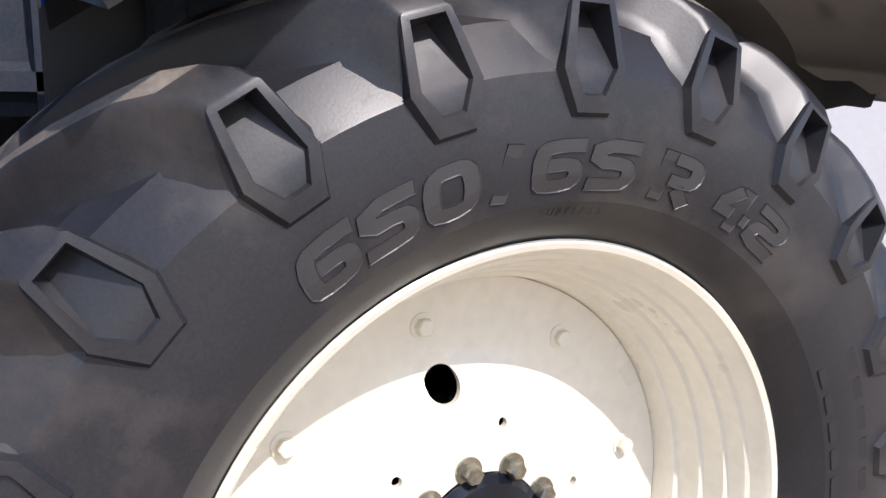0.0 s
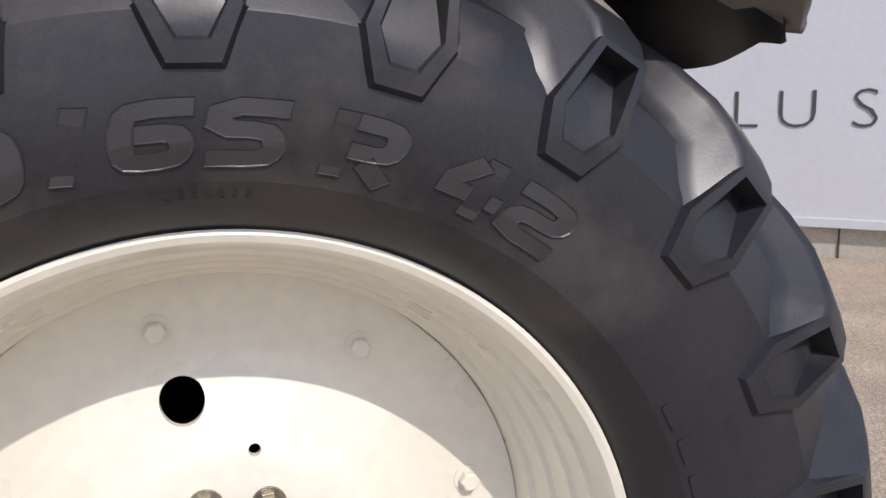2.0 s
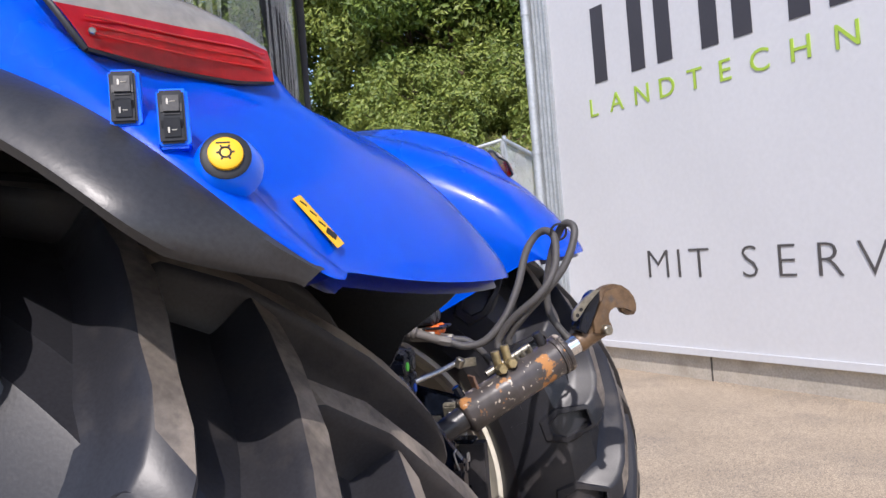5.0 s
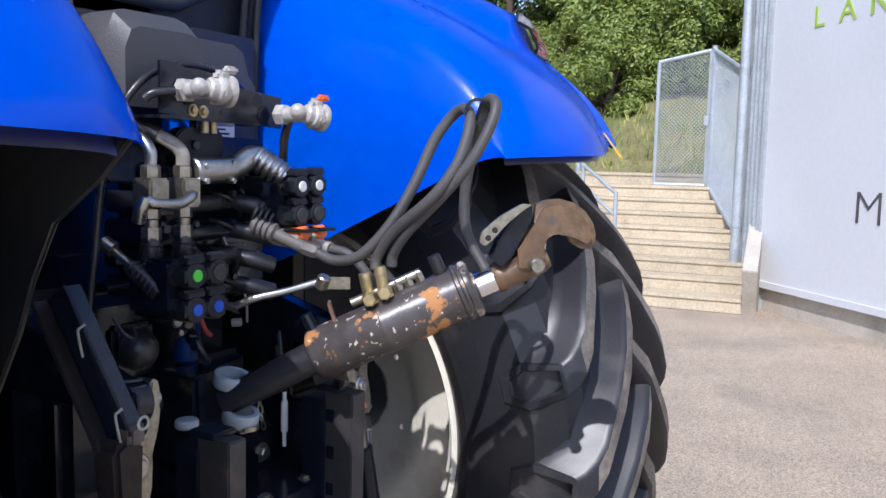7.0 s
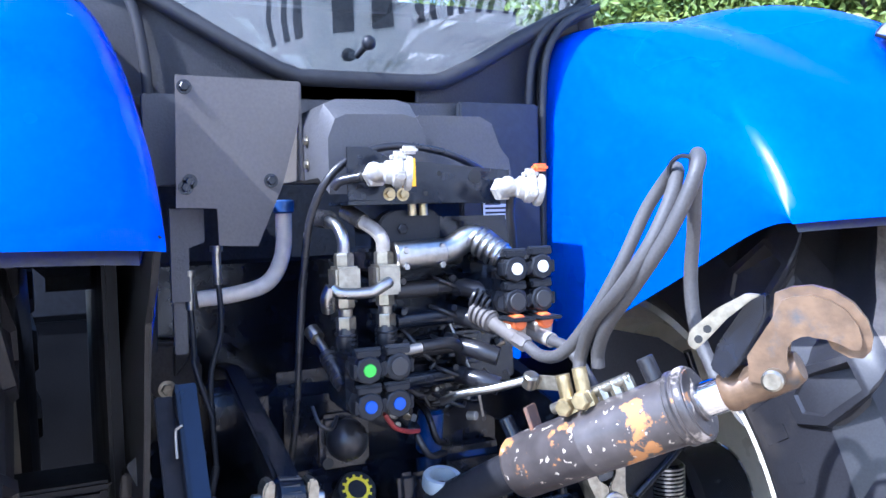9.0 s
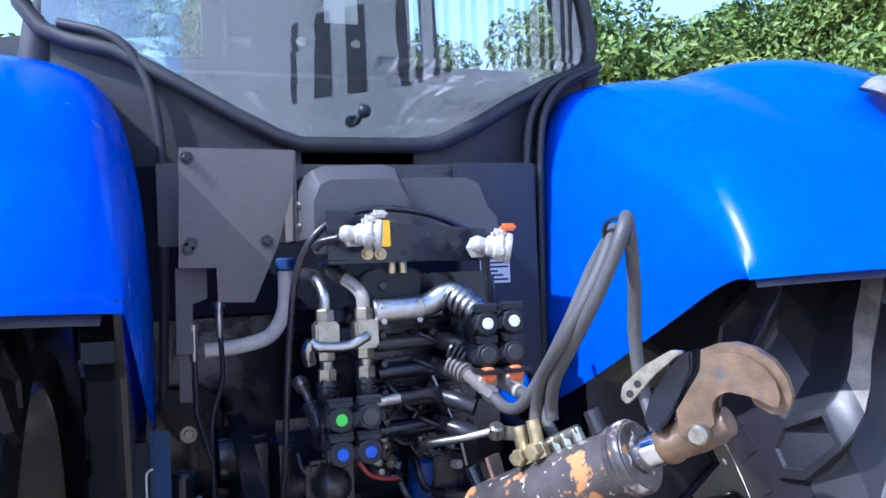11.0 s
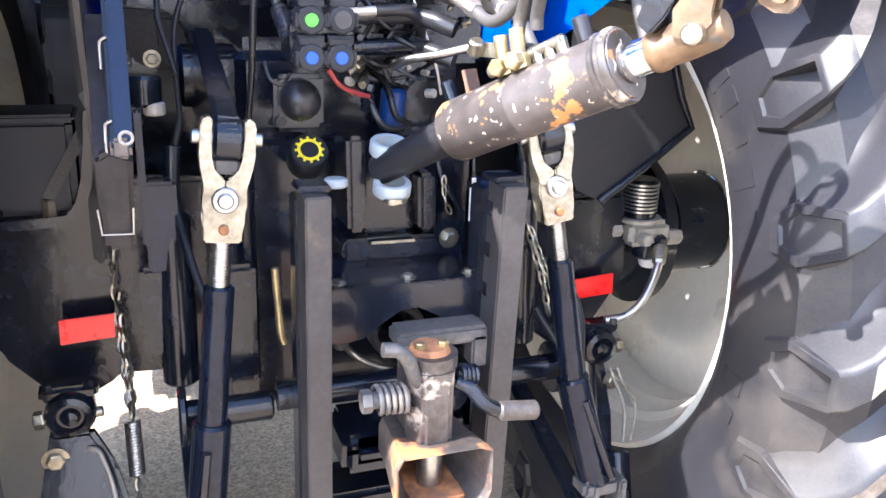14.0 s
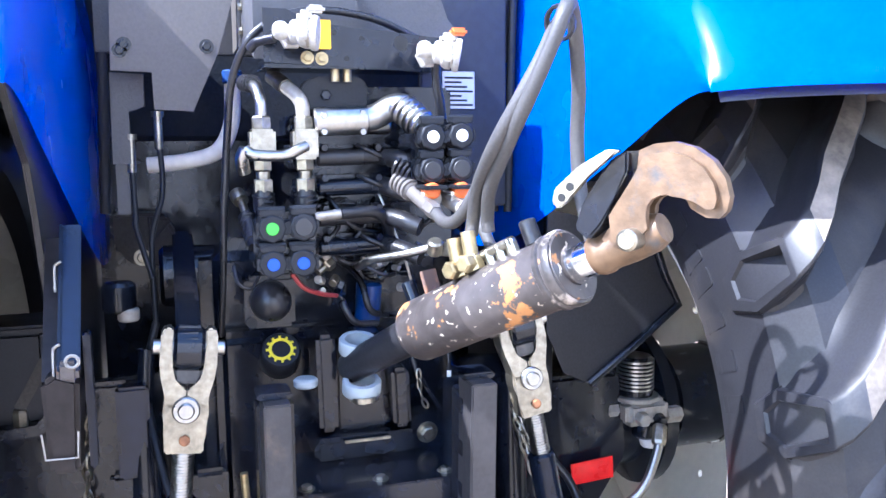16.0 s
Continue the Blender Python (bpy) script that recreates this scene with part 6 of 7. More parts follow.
# front eye of the top link
part("link_shaft", rod((0.515, -0.012, 1.165), A + U * 0.02, 0.026, 0.030), HOSEB, top, smooth=40)
TAPE = surf("pale_blue_grey_plastic", (0.34, 0.375, 0.385), 0.45, vary=0.1, bump=0.1)
for x, z in ((0.520, 1.203), (0.542, 1.140)):
    part("eye_band", add_lathe(bmesh.new(), [(0.030, -0.012), (0.032, -0.009), (0.032, 0.009), (0.030, 0.012), (0.022, 0.012), (0.022, -0.012)], Matrix.Translation((x, 0.0, z)) @ Matrix.Rotation(radians(14), 4, "Y"), 28, closed=True), TAPE, top, "pale grey plastic ring", smooth=40)
bm = rod((0.555, 0.0, 1.12), (0.555, 0.0, 1.128), 0.022)
add_hex(bm, (0.545, 0.0, 1.112), (0.545, 0.0, 1.122), 0.012)
part("washer", bm, ZINC, top)
part("stop_disc", rod((0.50, -0.085, 1.135), (0.50, -0.085, 1.150), 0.020, bevel=0.003), TAPE, tractor, smooth=40)

# hoses to the cylinder: three strands bound together at the loop's top
for pts in (
    [(0.625, 0.102, 1.428), (0.665, 0.106, 1.416), (0.715, 0.110, 1.428), (0.765, 0.125, 1.482), (0.798, 0.152, 1.555), (0.818, 0.182, 1.630), (0.845, 0.196, 1.672), (0.872, 0.188, 1.683), (0.893, 0.170, 1.668), (0.898, 0.150, 1.632), (0.892, 0.125, 1.585), (0.857, 0.108, 1.532), (0.786, 0.112, 1.477), (0.746, 0.120, 1.430), (0.742, 0.118, 1.405)],
    [(0.765, 0.135, 1.412), (0.770, 0.132, 1.435), (0.806, 0.122, 1.476), (0.866, 0.122, 1.533), (0.917, 0.130, 1.593), (0.942, 0.146, 1.650), (0.945, 0.160, 1.686), (0.922, 0.178, 1.696), (0.897, 0.198, 1.664), (0.872, 0.216, 1.60), (0.858, 0.222, 1.535), (0.862, 0.226, 1.47), (0.893, 0.224, 1.42), (0.912, 0.220, 1.400)]):
    part("hose", tube(pts, 0.0095, steps=12, n=6), HOSE, top, "grey-black hydraulic hose", smooth=60)
part("hose_tie", add_lathe(bmesh.new(), [(0.020 + 0.003 * math.cos(a), 0.005 * math.sin(a)) for a in (0, 1.05, 2.1, 3.14, 4.19, 5.24)], axis_matrix((0.906, 0.172, 1.677), (0.94, 0.10, 1.66)), 20, closed=True), HOSEB, top)
part("hose", tube([(0.62, 0.152, 1.43), (0.66, 0.158, 1.42), (0.70, 0.165, 1.38), (0.72, 0.18, 1.33)], 0.009, steps=10), HOSE, tractor, smooth=60)

# ribbed collars and spiral sleeves on the hoses
def ribs(owner, a, b, r, n, mat):
    a, b = Vector(a), Vector(b)
    d = (b - a) / n
    for k in range(n):
        part("rib", rod(a + d * (k + 0.15), a + d * (k + 0.7), r, steps=16, bevel=0.001), mat, owner, smooth=40)


ribs(valve, (0.503, 0.078, 1.594), (0.545, 0.110, 1.560), 0.0245, 5, STEEL)
ribs(valve, (0.50, 0.08, 1.495), (0.53, 0.10, 1.478), 0.021, 4, HOSEB)
for y in (-0.141, -0.074):
    ribs(valve, (0.485, y, 1.455), (0.478, y + 0.002, 1.418), 0.0185, 5, HOSEB)
ribs(valve, (0.468, -0.166, 1.416), (0.515, -0.159, 1.380), 0.0155, 6, HOSEB)
ribs(valve, (0.505, 0.076, 1.472), (0.545, 0.089, 1.456), 0.0185, 4, PLATEM)
part("blue_canister", rod((0.345, 0.055, 1.20), (0.35, 0.06, 1.28), 0.024, bevel=0.006), surf("dark_blue_paint", (0.008, 0.045, 0.2), 0.3, vary=0.2), tractor, "small blue canister among the hoses", smooth=40)
random.seed(23)
for k in range(5):
    z = 1.56 - 0.05 * k
    for y in (-0.085, -0.01, 0.10):
        part("bolt", add_hex(bmesh.new(), (0.448, y, z - 0.002), (0.460, y, z - 0.002), 0.0065, 0.004), random.choice((ZINC, BLACKM, BLACKM)), valve)
    part("plug_lead", tube([(0.45, 0.02, z - 0.03), (0.475, 0.03, z - 0.036), (0.478, 0.06, z - 0.05), (0.44, 0.085, z - 0.055)], 0.0035, steps=6, n=4), HOSEB, valve, smooth=60)
for k in range(12):
    y, z = random.uniform(-0.05, 0.10), random.uniform(1.24, 1.38)
    part("clip", rod((0.43, y, z), (0.445, y + random.uniform(-0.01, 0.01), z + random.uniform(-0.01, 0.01)), random.uniform(0.004, 0.009), bevel=0.001), random.choice((CAST, ZINC, BLACKM)), valve, smooth=40)
part("thin_pipe", tube([(0.44, 0.05, 1.47), (0.455, 0.075, 1.40), (0.46, 0.10, 1.33), (0.45, 0.115, 1.28)], 0.0025, steps=6, n=4), STEEL, valve, "thin steel pipe", smooth=60)
part("thin_pipe", tube([(0.45, -0.19, 1.335), (0.47, -0.185, 1.31), (0.47, -0.165, 1.30), (0.45, -0.15, 1.315)], 0.003, steps=6, n=4), HOSEB, valve, smooth=60)

# ---- rear linkage ----
BLUEBLACK = surf("glossy_black_paint", (0.006, 0.009, 0.018), 0.18, vary=0.2, scale=10, bump=0.03, grain=40, coat=0.15, spec=0.25)
DUSTY = surf("dusty_steel_plate", (0.07, 0.068, 0.068), 0.55, vary=0.25, scale=10, bump=0.2, grain=80, dirt=(0.18, 0.15, 0.12), dirt_at=0.55, dirt_scale=10)


def add_coil(bm, a, b, r, wire, turns):
    a, b = Vector(a), Vector(b)
    m = axis_matrix(a, b)
    h = (b - a).length
    n = int(turns * 10)
    return add_tube(bm, [m @ Vector((r * math.cos(2 * math.pi * turns * k / n), r * math.sin(2 * math.pi * turns * k / n), h * k / n)) for k in range(n + 1)], wire, steps=6, straight=True)


def chain(pts, parent, size=0.016, wire=0.0028, label="small steel safety chain"):
    """Oval links along a line, each turned against the last; all links in one mesh under one part."""
    path = smooth_path(pts, 12)
    length = sum((b - a).length for a, b in zip(path, path[1:]))
    n = max(2, int(length / (size * 1.55)))
    out, acc, i = [], 0.0, 0
    bm = bmesh.new()
    for k in range(n):
        want = length * (k + 0.5) / n
        while i < len(path) - 2 and acc + (path[i + 1] - path[i]).length < want:
            acc += (path[i + 1] - path[i]).length
            i += 1
        p = path[i].lerp(path[i + 1], min(1, (want - acc) / max(1e-6, (path[i + 1] - path[i]).length)))
        d = (path[i + 1] - path[i]).normalized()
        m = Matrix.Translation(p) @ d.to_track_quat("Z", "Y").to_matrix().to_4x4() @ Matrix.Rotation(radians(90 * (k % 2) + 20), 4, "Z")
        ring = [m @ Vector((size * 0.42 * math.cos(t), 0, size * math.sin(t))) for t in [2 * math.pi * j / 14 for j in range(15)]]
        add_tube(bm, ring, wire, steps=5, straight=True)
    return part("chain", bm, ZINC, parent, label, smooth=60)


# upright rails of the hitch ladder, each with an open top and welded side flat
for s in (-1, 1):
    y0, y1, z0 = (-0.172, -0.133, 0.20) if s < 0 else (0.142, 0.184, 0.46)
    bm = box((0.615, y0, z0), (0.68, y1, 1.166), 0.0025)
    if s > 0:
        for v in bm.verts:
            v.co.y -= 0.012 * (1.166 - v.co.z) / 0.7
    r = part("hitch_rail", bm, POSTM, tractor, "dusty black upright hitch rail")
    part("rail_flat", box((0.57, y0 - (0.012 if s > 0 else 0.004), z0 + 0.02), (0.62, y1 + (0.004 if s > 0 else 0.012), 1.150), 0.003), BLACKM, r)
    for k in range(9):
        z = 1.12 - 0.07 * k
        part("notch", box((0.622, (y0 - 0.004 if s > 0 else y1 - 0.001), z - 0.012), (0.640, (y0 + 0.001 if s > 0 else y1 + 0.003), z + 0.012), 0.001), BLACKM, r)
    part("rail_cap", box((0.60, y0 - 0.006, 1.166), (0.655, y1 + 0.006, 1.176), 0.003), BLACKM, r)
part("hitch_side_plate", box((0.40, 0.19, 0.48), (0.60, 0.215, 1.12), 0.006), BLACKM, tractor)

# guard plate over the power take-off
top_edge = [(-0.135, 0.992), (0.16, 0.988)]
low_edge = [(0.16, 0.905), (0.11, 0.905), (0.085, 0.915), (0.06, 0.936), (0.03, 0.951), (0.0, 0.948), (-0.03, 0.928), (-0.06, 0.902), (-0.10, 0.895), (-0.135, 0.905)]
g = part("guard_plate", plate(top_edge + low_edge, 0.008, Matrix.Translation((0.60, 0, 0)) @ FACE_X, 0.002), BLACKM, tractor, "black steel guard plate with wavy lower edge")
part("guard_top", box((0.42, -0.135, 0.985), (0.608, 0.16, 0.993), 0.002), BLACKM, g)
for y in (-0.10, 0.02, 0.13):
    part("bolt", add_hex(bmesh.new(), (0.58, y, 0.993), (0.58, y, 1.0), 0.009, 0.004), ZINC, g)
bm = add_lathe(bmesh.new(), [(0.052, 0), (0.055, 0.008), (0.055, 0.10), (0.048, 0.105), (0.040, 0.10), (0.040, 0.02), (0.0, 0.02)], axis_matrix((0.36, 0.043, 0.84), (0.50, 0.043, 0.84)), 32)
pto = part("pto_housing", bm, DUSTY, tractor, "grey power take-off housing", smooth=35)
bm = bmesh.new()
for k in range(12):
    a = radians(30 * k)
    add_rod(bm, (0.36, 0.043 + 0.017 * math.cos(a), 0.84 + 0.017 * math.sin(a)), (0.50, 0.043 + 0.017 * math.cos(a), 0.84 + 0.017 * math.sin(a)), 0.004, steps=6)
add_rod(bm, (0.36, 0.043, 0.84), (0.498, 0.043, 0.84), 0.017, steps=16)
part("pto_shaft", bm, BLACKM, pto)
for y, z in ((-0.01, 0.885), (0.10, 0.885)):
    part("bolt", add_hex(bmesh.new(), (0.40, y, z), (0.41, y, z), 0.009, 0.004), ZINC, pto)

# lift bracket blocks under the cylinder's front eye
for y0, y1, z0 in ((-0.062, -0.030, 1.05), (0.066, 0.098, 1.045)):
    b = part("lift_bracket", plate([(y0, z0), (y1, z0), (y1 - 0.004, 1.218 if y0 < 0 else 1.15), (y0 - 0.004, 1.218 if y0 < 0 else 1.15)], 0.10, Matrix.Translation((0.40, 0, 0)) @ FACE_X, 0.008), BLACKM, tractor, "black upright bracket lug")
part("lift_base", box((0.36, -0.07, 0.995), (0.49, 0.11, 1.035), 0.008), BLACKM, tractor)
part("lift_base", box((0.36, -0.03, 1.03), (0.455, 0.07, 1.20), 0.01), BLACKM, tractor)
part("stiffener", box((0.488, -0.02, 1.026), (0.494, 0.06, 1.031), 0.001), ZINC, tractor)
b = part("latch_block", plate([(0.105, 0.99), (0.165, 0.99), (0.165, 1.05), (0.15, 1.06), (0.105, 1.05)], 0.05, Matrix.Translation((0.42, 0, 0)) @ FACE_X, 0.003), BLACKM, tractor)
part("nut", add_hex(bmesh.new(), (0.47, 0.133, 1.021), (0.483, 0.133, 1.021), 0.013, 0.004), ZINC, b, "bright hexagon nut")
bm = rod((0.50, 0.165, 1.06), (0.50, 0.165, 1.12), 0.007)
add_rod(bm, (0.50, 0.165, 1.03), (0.50, 0.165, 1.14), 0.004)
part("gas_strut", bm, LABEL, tractor, "thin white-sleeved pull rod", smooth=40)
part("pull_rod", rod((0.50, 0.165, 1.14), (0.49, 0.16, 1.26), 0.004), BLACKM, tractor)
for a, b in (((0.47, 0.115, 1.13), (0.47, 0.16, 1.06)), ((0.47, 0.115, 1.13), (0.46, 0.10, 1.19))):
    part("strut", rod(a, b, 0.006), BLACKM, tractor, smooth=40)
chain([(0.48, 0.115, 1.14), (0.482, 0.118, 1.10), (0.48, 0.13, 1.07)], tractor, 0.010, 0.002)

def add_loft_box(sections, z0, z1):
    """An upright block whose width changes along x."""
    out = [(x, a) for x, a, b in sections] + [(x, b) for x, a, b in reversed(sections)]
    return plate(out, z1 - z0, Matrix.Translation((0, 0, z0)), 0.006)


# automatic drawbar jaw between the rails
JAWM = surf("rust_edged_jaw_steel", (0.085, 0.072, 0.066), 0.38, 0.25, vary=0.3, scale=14, bump=0.3, grain=60, dirt=(0.40, 0.16, 0.06), dirt_at=0.55, dirt_scale=9, soft=0.08)
jaw = part("drawbar_jaw", add_loft_box([(0.70, -0.036, 0.036), (0.775, -0.034, 0.034), (0.800, -0.022, 0.022)], 0.80, 0.925), WORN, tractor, "worn automatic drawbar jaw", smooth=50)
part("jaw_cap", rod((0.752, 0.0, 0.925), (0.752, 0.0, 0.948), 0.037, 0.031, steps=28, bevel=0.004), RUST, jaw, "rusty cap", smooth=40)
for y in (-0.018, 0.018):
    part("bolt", add_hex(bmesh.new(), (0.76, y, 0.947), (0.76, y, 0.957), 0.009), BRASS, jaw)
part("jaw_body", add_lathe(bmesh.new(), [(0.036, 0.0), (0.036, 0.045), (0.040, 0.05), (0.040, 0.062), (0.036, 0.067), (0.035, 0.115), (0.041, 0.12), (0.041, 0.14)], axis_matrix((0.757, 0.0, 0.80), (0.757, 0, 0.94)), 32), WORN, jaw, smooth=30)
# the mouth: a rounded funnel of thick plate, open to the rear
ring = [(-0.064, 0.806), (0.060, 0.806), (0.078, 0.798), (0.080, 0.78), (0.080, 0.722), (0.072, 0.690), (0.052, 0.671), (0.02, 0.663), (-0.01, 0.664), (-0.04, 0.676), (-0.062, 0.700), (-0.072, 0.732), (-0.072, 0.79)]
ring = [(y, z if z > 0.74 else 0.74 + (z - 0.74) * 0.66) for y, z in ring]
mid_y, mid_z = 0.004, 0.748
bm = bmesh.new()
rows = []
for x, s in ((0.68, 0.80), (0.74, 0.86), (0.81, 1.0), (0.828, 1.03), (0.832, 1.0), (0.828, 0.95), (0.81, 0.91), (0.74, 0.77), (0.68, 0.72)):
    rows.append([Vector((x, mid_y + (y - mid_y) * s, mid_z + (z - mid_z) * s)) for y, z in ring])
add_loft(bm, rows, closed=True)
part("jaw_mouth", bm, JAWM, jaw, "rust-edged jaw mouth", smooth=50)
part("jaw_floor", box((0.69, -0.042, 0.704), (0.81, 0.050, 0.712), 0.004), RUST, jaw, "rusty wear plate")
part("coupling_pin", rod((0.755, 0.005, 0.70), (0.755, 0.005, 0.80), 0.020, 0.022, bevel=0.004), STEEL, jaw, smooth=40)
part("jaw_handle", tube([(0.80, -0.088, 0.972), (0.80, -0.066, 0.968), (0.795, -0.048, 0.948), (0.785, -0.034, 0.915), (0.775, -0.02, 0.895)], 0.011, steps=10), DUSTY, jaw, "bent release handle", smooth=60)
part("jaw_spring", add_coil(bmesh.new(), (0.775, -0.090, 0.880), (0.775, -0.042, 0.878), 0.021, 0.004, 5), DUSTY, jaw, "steel coil spring", smooth=60)
part("spring_bolt", add_hex(rod((0.775, -0.10, 0.880), (0.775, -0.04, 0.878), 0.013), (0.775, -0.112, 0.88), (0.775, -0.096, 0.88), 0.018), DUSTY, jaw)
part("pin_lever", tube([(0.78, 0.035, 0.895), (0.79, 0.055, 0.885), (0.80, 0.075, 0.862), (0.80, 0.10, 0.846)], 0.012, steps=10), BLACKM, jaw, smooth=60)
part("pin_grip", rod((0.80, 0.095, 0.846), (0.80, 0.165, 0.838), 0.0155, bevel=0.005), WORN, jaw, "worn metal grip", smooth=40)
part("jaw_spring", add_coil(bmesh.new(), (0.775, 0.042, 0.905), (0.775, 0.07, 0.90), 0.014, 0.003, 4), BLACKM, jaw, smooth=60)
part("jaw_bridge", box((0.60, -0.02, 0.895), (0.66, 0.14, 0.925), 0.006), DUSTY, tractor)
part("jaw_bridge", box((0.62, 0.11, 0.85), (0.66, 0.14, 0.91), 0.004), DUSTY, tractor)
part("cross_tube", rod((0.55, -0.20, 0.785), (0.55, 0.22, 0.785), 0.024), BLACKM, tractor, smooth=40)
part("cross_beam", box((0.48, -0.14, 0.50), (0.60, 0.14, 0.60), 0.01), BLACKM, tractor)
part("drawbar_block", box((0.50, -0.105, 0.66), (0.64, 0.13, 0.735), 0.015, 3), BLACKM, tractor)
part("drawbar_eye", box((0.62, -0.10, 0.685), (0.66, -0.01, 0.735), 0.02, 4), BLACKM, tractor)
part("drawbar_eye", rod((0.60, 0.06, 0.80), (0.66, 0.09, 0.80), 0.03, bevel=0.006), BLACKM, tractor, smooth=40)
part("clip_wire", tube([(0.50, -0.07, 0.845), (0.52, -0.06, 0.835), (0.53, -0.03, 0.815), (0.535, 0.01, 0.80)], 0.006, steps=8), ZINC, tractor, smooth=60)
part("clip_ball", rod((0.50, -0.082, 0.852), (0.515, -0.075, 0.852), 0.014, bevel=0.004), DUSTY, tractor, smooth=40)


# lift rods: forked head, threaded spindle, tube, lower fork
def lift_rod(side, head, mid, end):
    head, mid, end = Vector(head), Vector(mid), Vector(end)
    ax = (mid - head).normalized()
    rod_part = part("lift_rod", rod(head + ax * 0.235, mid, 0.0235, bevel=0.004), BLUEBLACK, tractor, "black lift rod with plated forked head", smooth=40)
    m = axis_matrix(head, mid)
    # m: z down the rod; find the axis across the tractor
    yv = Vector((0, 1, 0))
    yv = (yv - ax * yv.dot(ax)).normalized()
    xv = yv.cross(ax)
    m = Matrix((yv, xv, ax)).transposed().to_4x4()
    m.translation = head
    for s in (-1, 1):
        cheek = [(s * 0.023, -0.022), (s * 0.034, -0.024), (s * 0.040, -0.014), (s * 0.0405, 0.030), (s * 0.038, 0.050), (s * 0.032, 0.074), (s * 0.030, 0.098), (s * 0.001, 0.098), (s * 0.001, 0.066), (s * 0.012, 0.063), (s * 0.020, 0.054), (s * 0.0245, 0.038)]
        mm = m @ Matrix(((1, 0, 0, 0), (0, 0, 1, -0.019), (0, 1, 0, 0), (0, 0, 0, 1)))
        part("fork_arm", plate(cheek, 0.036, mm, 0.003), ZINC, rod_part, "yellowish plated fork arm")
    body = [(-0.031, 0.086), (0.031, 0.086), (0.033, 0.104), (0.030, 0.122), (0.027, 0.134), (0.028, 0.164), (-0.028, 0.164), (-0.027, 0.134), (-0.030, 0.122), (-0.033, 0.104)]
    part("fork_body", plate(body, 0.038, m @ Matrix(((1, 0, 0, 0), (0, 0, 1, -0.019), (0, 1, 0, 0), (0, 0, 0, 1))), 0.003), ZINC, rod_part, "plated fork body")
    f = m @ Vector((0, 0.019, 0.098))
    n = (m.to_3x3() @ Vector((0, 1, 0))).normalized()
    if n.x < 0:
        n = -n
        f = m @ Vector((0, -0.019, 0.098))
    bm = rod(f, f + n * 0.006, 0.020, bevel=0.002)
    add_rod(bm, f + n * 0.005, f + n * 0.012, 0.012, bevel=0.002)
    part("pivot_bolt", bm, STEEL, rod_part, "bright pivot bolt", smooth=40)
    q = f + ax * 0.045
    part("lock_bolt", rod(q, q + n * 0.006, 0.008, bevel=0.002), RUST, rod_part, smooth=40)
    part("arm_end", rod(m @ Vector((-0.022, 0, 0.010)), m @ Vector((0.022, 0, 0.010)), 0.034, bevel=0.005), BLACKM, rod_part, "black lift arm end between the fork arms", smooth=40)
    part("arm_tongue", add_box(bmesh.new(), (0.040, 0.026, 0.085), m @ Matrix.Translation((0, -0.002, 0.018)), 0.005), DUSTY, rod_part)
    part("cross_pin", rod(m @ Vector((-0.052, 0, 0.008)), m @ Vector((0.052, 0, 0.008)), 0.011, bevel=0.002), STEEL, rod_part, smooth=40)
    bm = rod(head + ax * 0.16, head + ax * 0.245, 0.014)
    for k in range(16):
        add_rod(bm, head + ax * (0.166 + 0.0047 * k), head + ax * (0.1685 + 0.0047 * k), 0.0165, steps=14)
    part("thread", bm, STEEL, rod_part, "threaded spindle", smooth=40)
    ax2 = (end - mid).normalized()
    part("lower_tube", rod(mid - ax2 * 0.01, end, 0.031, bevel=0.005), BLUEBLACK, rod_part, smooth=40)
    part("lock_rod", rod(mid + Vector((0.03, 0.012 * side, -0.03)), end + Vector((0.035, 0.012 * side, 0.03)), 0.008), BLACKM, rod_part, smooth=40)
    for s in (-1, 1):
        mm = axis_matrix(end, end + ax2)
        part("lower_fork", add_box(bmesh.new(), (0.052, 0.018, 0.15), Matrix.Translation(end + ax2 * 0.065 + Vector((0, s * 0.030, 0))), 0.005), DUSTY, rod_part)
    part("lower_fork", add_box(bmesh.new(), (0.056, 0.078, 0.036), Matrix.Translation(end + ax2 * 0.002), 0.008), DUSTY, rod_part)
    return rod_part


lift_rod(-1, (0.578, -0.266, 1.245), (0.60, -0.312, 0.775), (0.605, -0.342, 0.47))
lift_rod(1, (0.578, 0.258, 1.238), (0.60, 0.345, 0.765), (0.62, 0.405, 0.545))
for s in (-1, 1):
    y = -0.266 if s < 0 else 0.258
    part("lift_arm", plate([(0.10, 1.20), (0.10, 1.36), (0.20, 1.37), (0.50, 1.29), (0.605, 1.262), (0.61, 1.228), (0.58, 1.215), (0.45, 1.22), (0.25, 1.22)], 0.036, Matrix.Translation((0, y + 0.018, 0)) @ FACE_Y, 0.006), BLACKM, tractor, "black hydraulic lift arm")
    part("rock_shaft", rod((0.16, s * 0.20, 1.28), (0.16, s * 0.31, 1.28), 0.06, bevel=0.008), BLACKM, tractor, smooth=40)
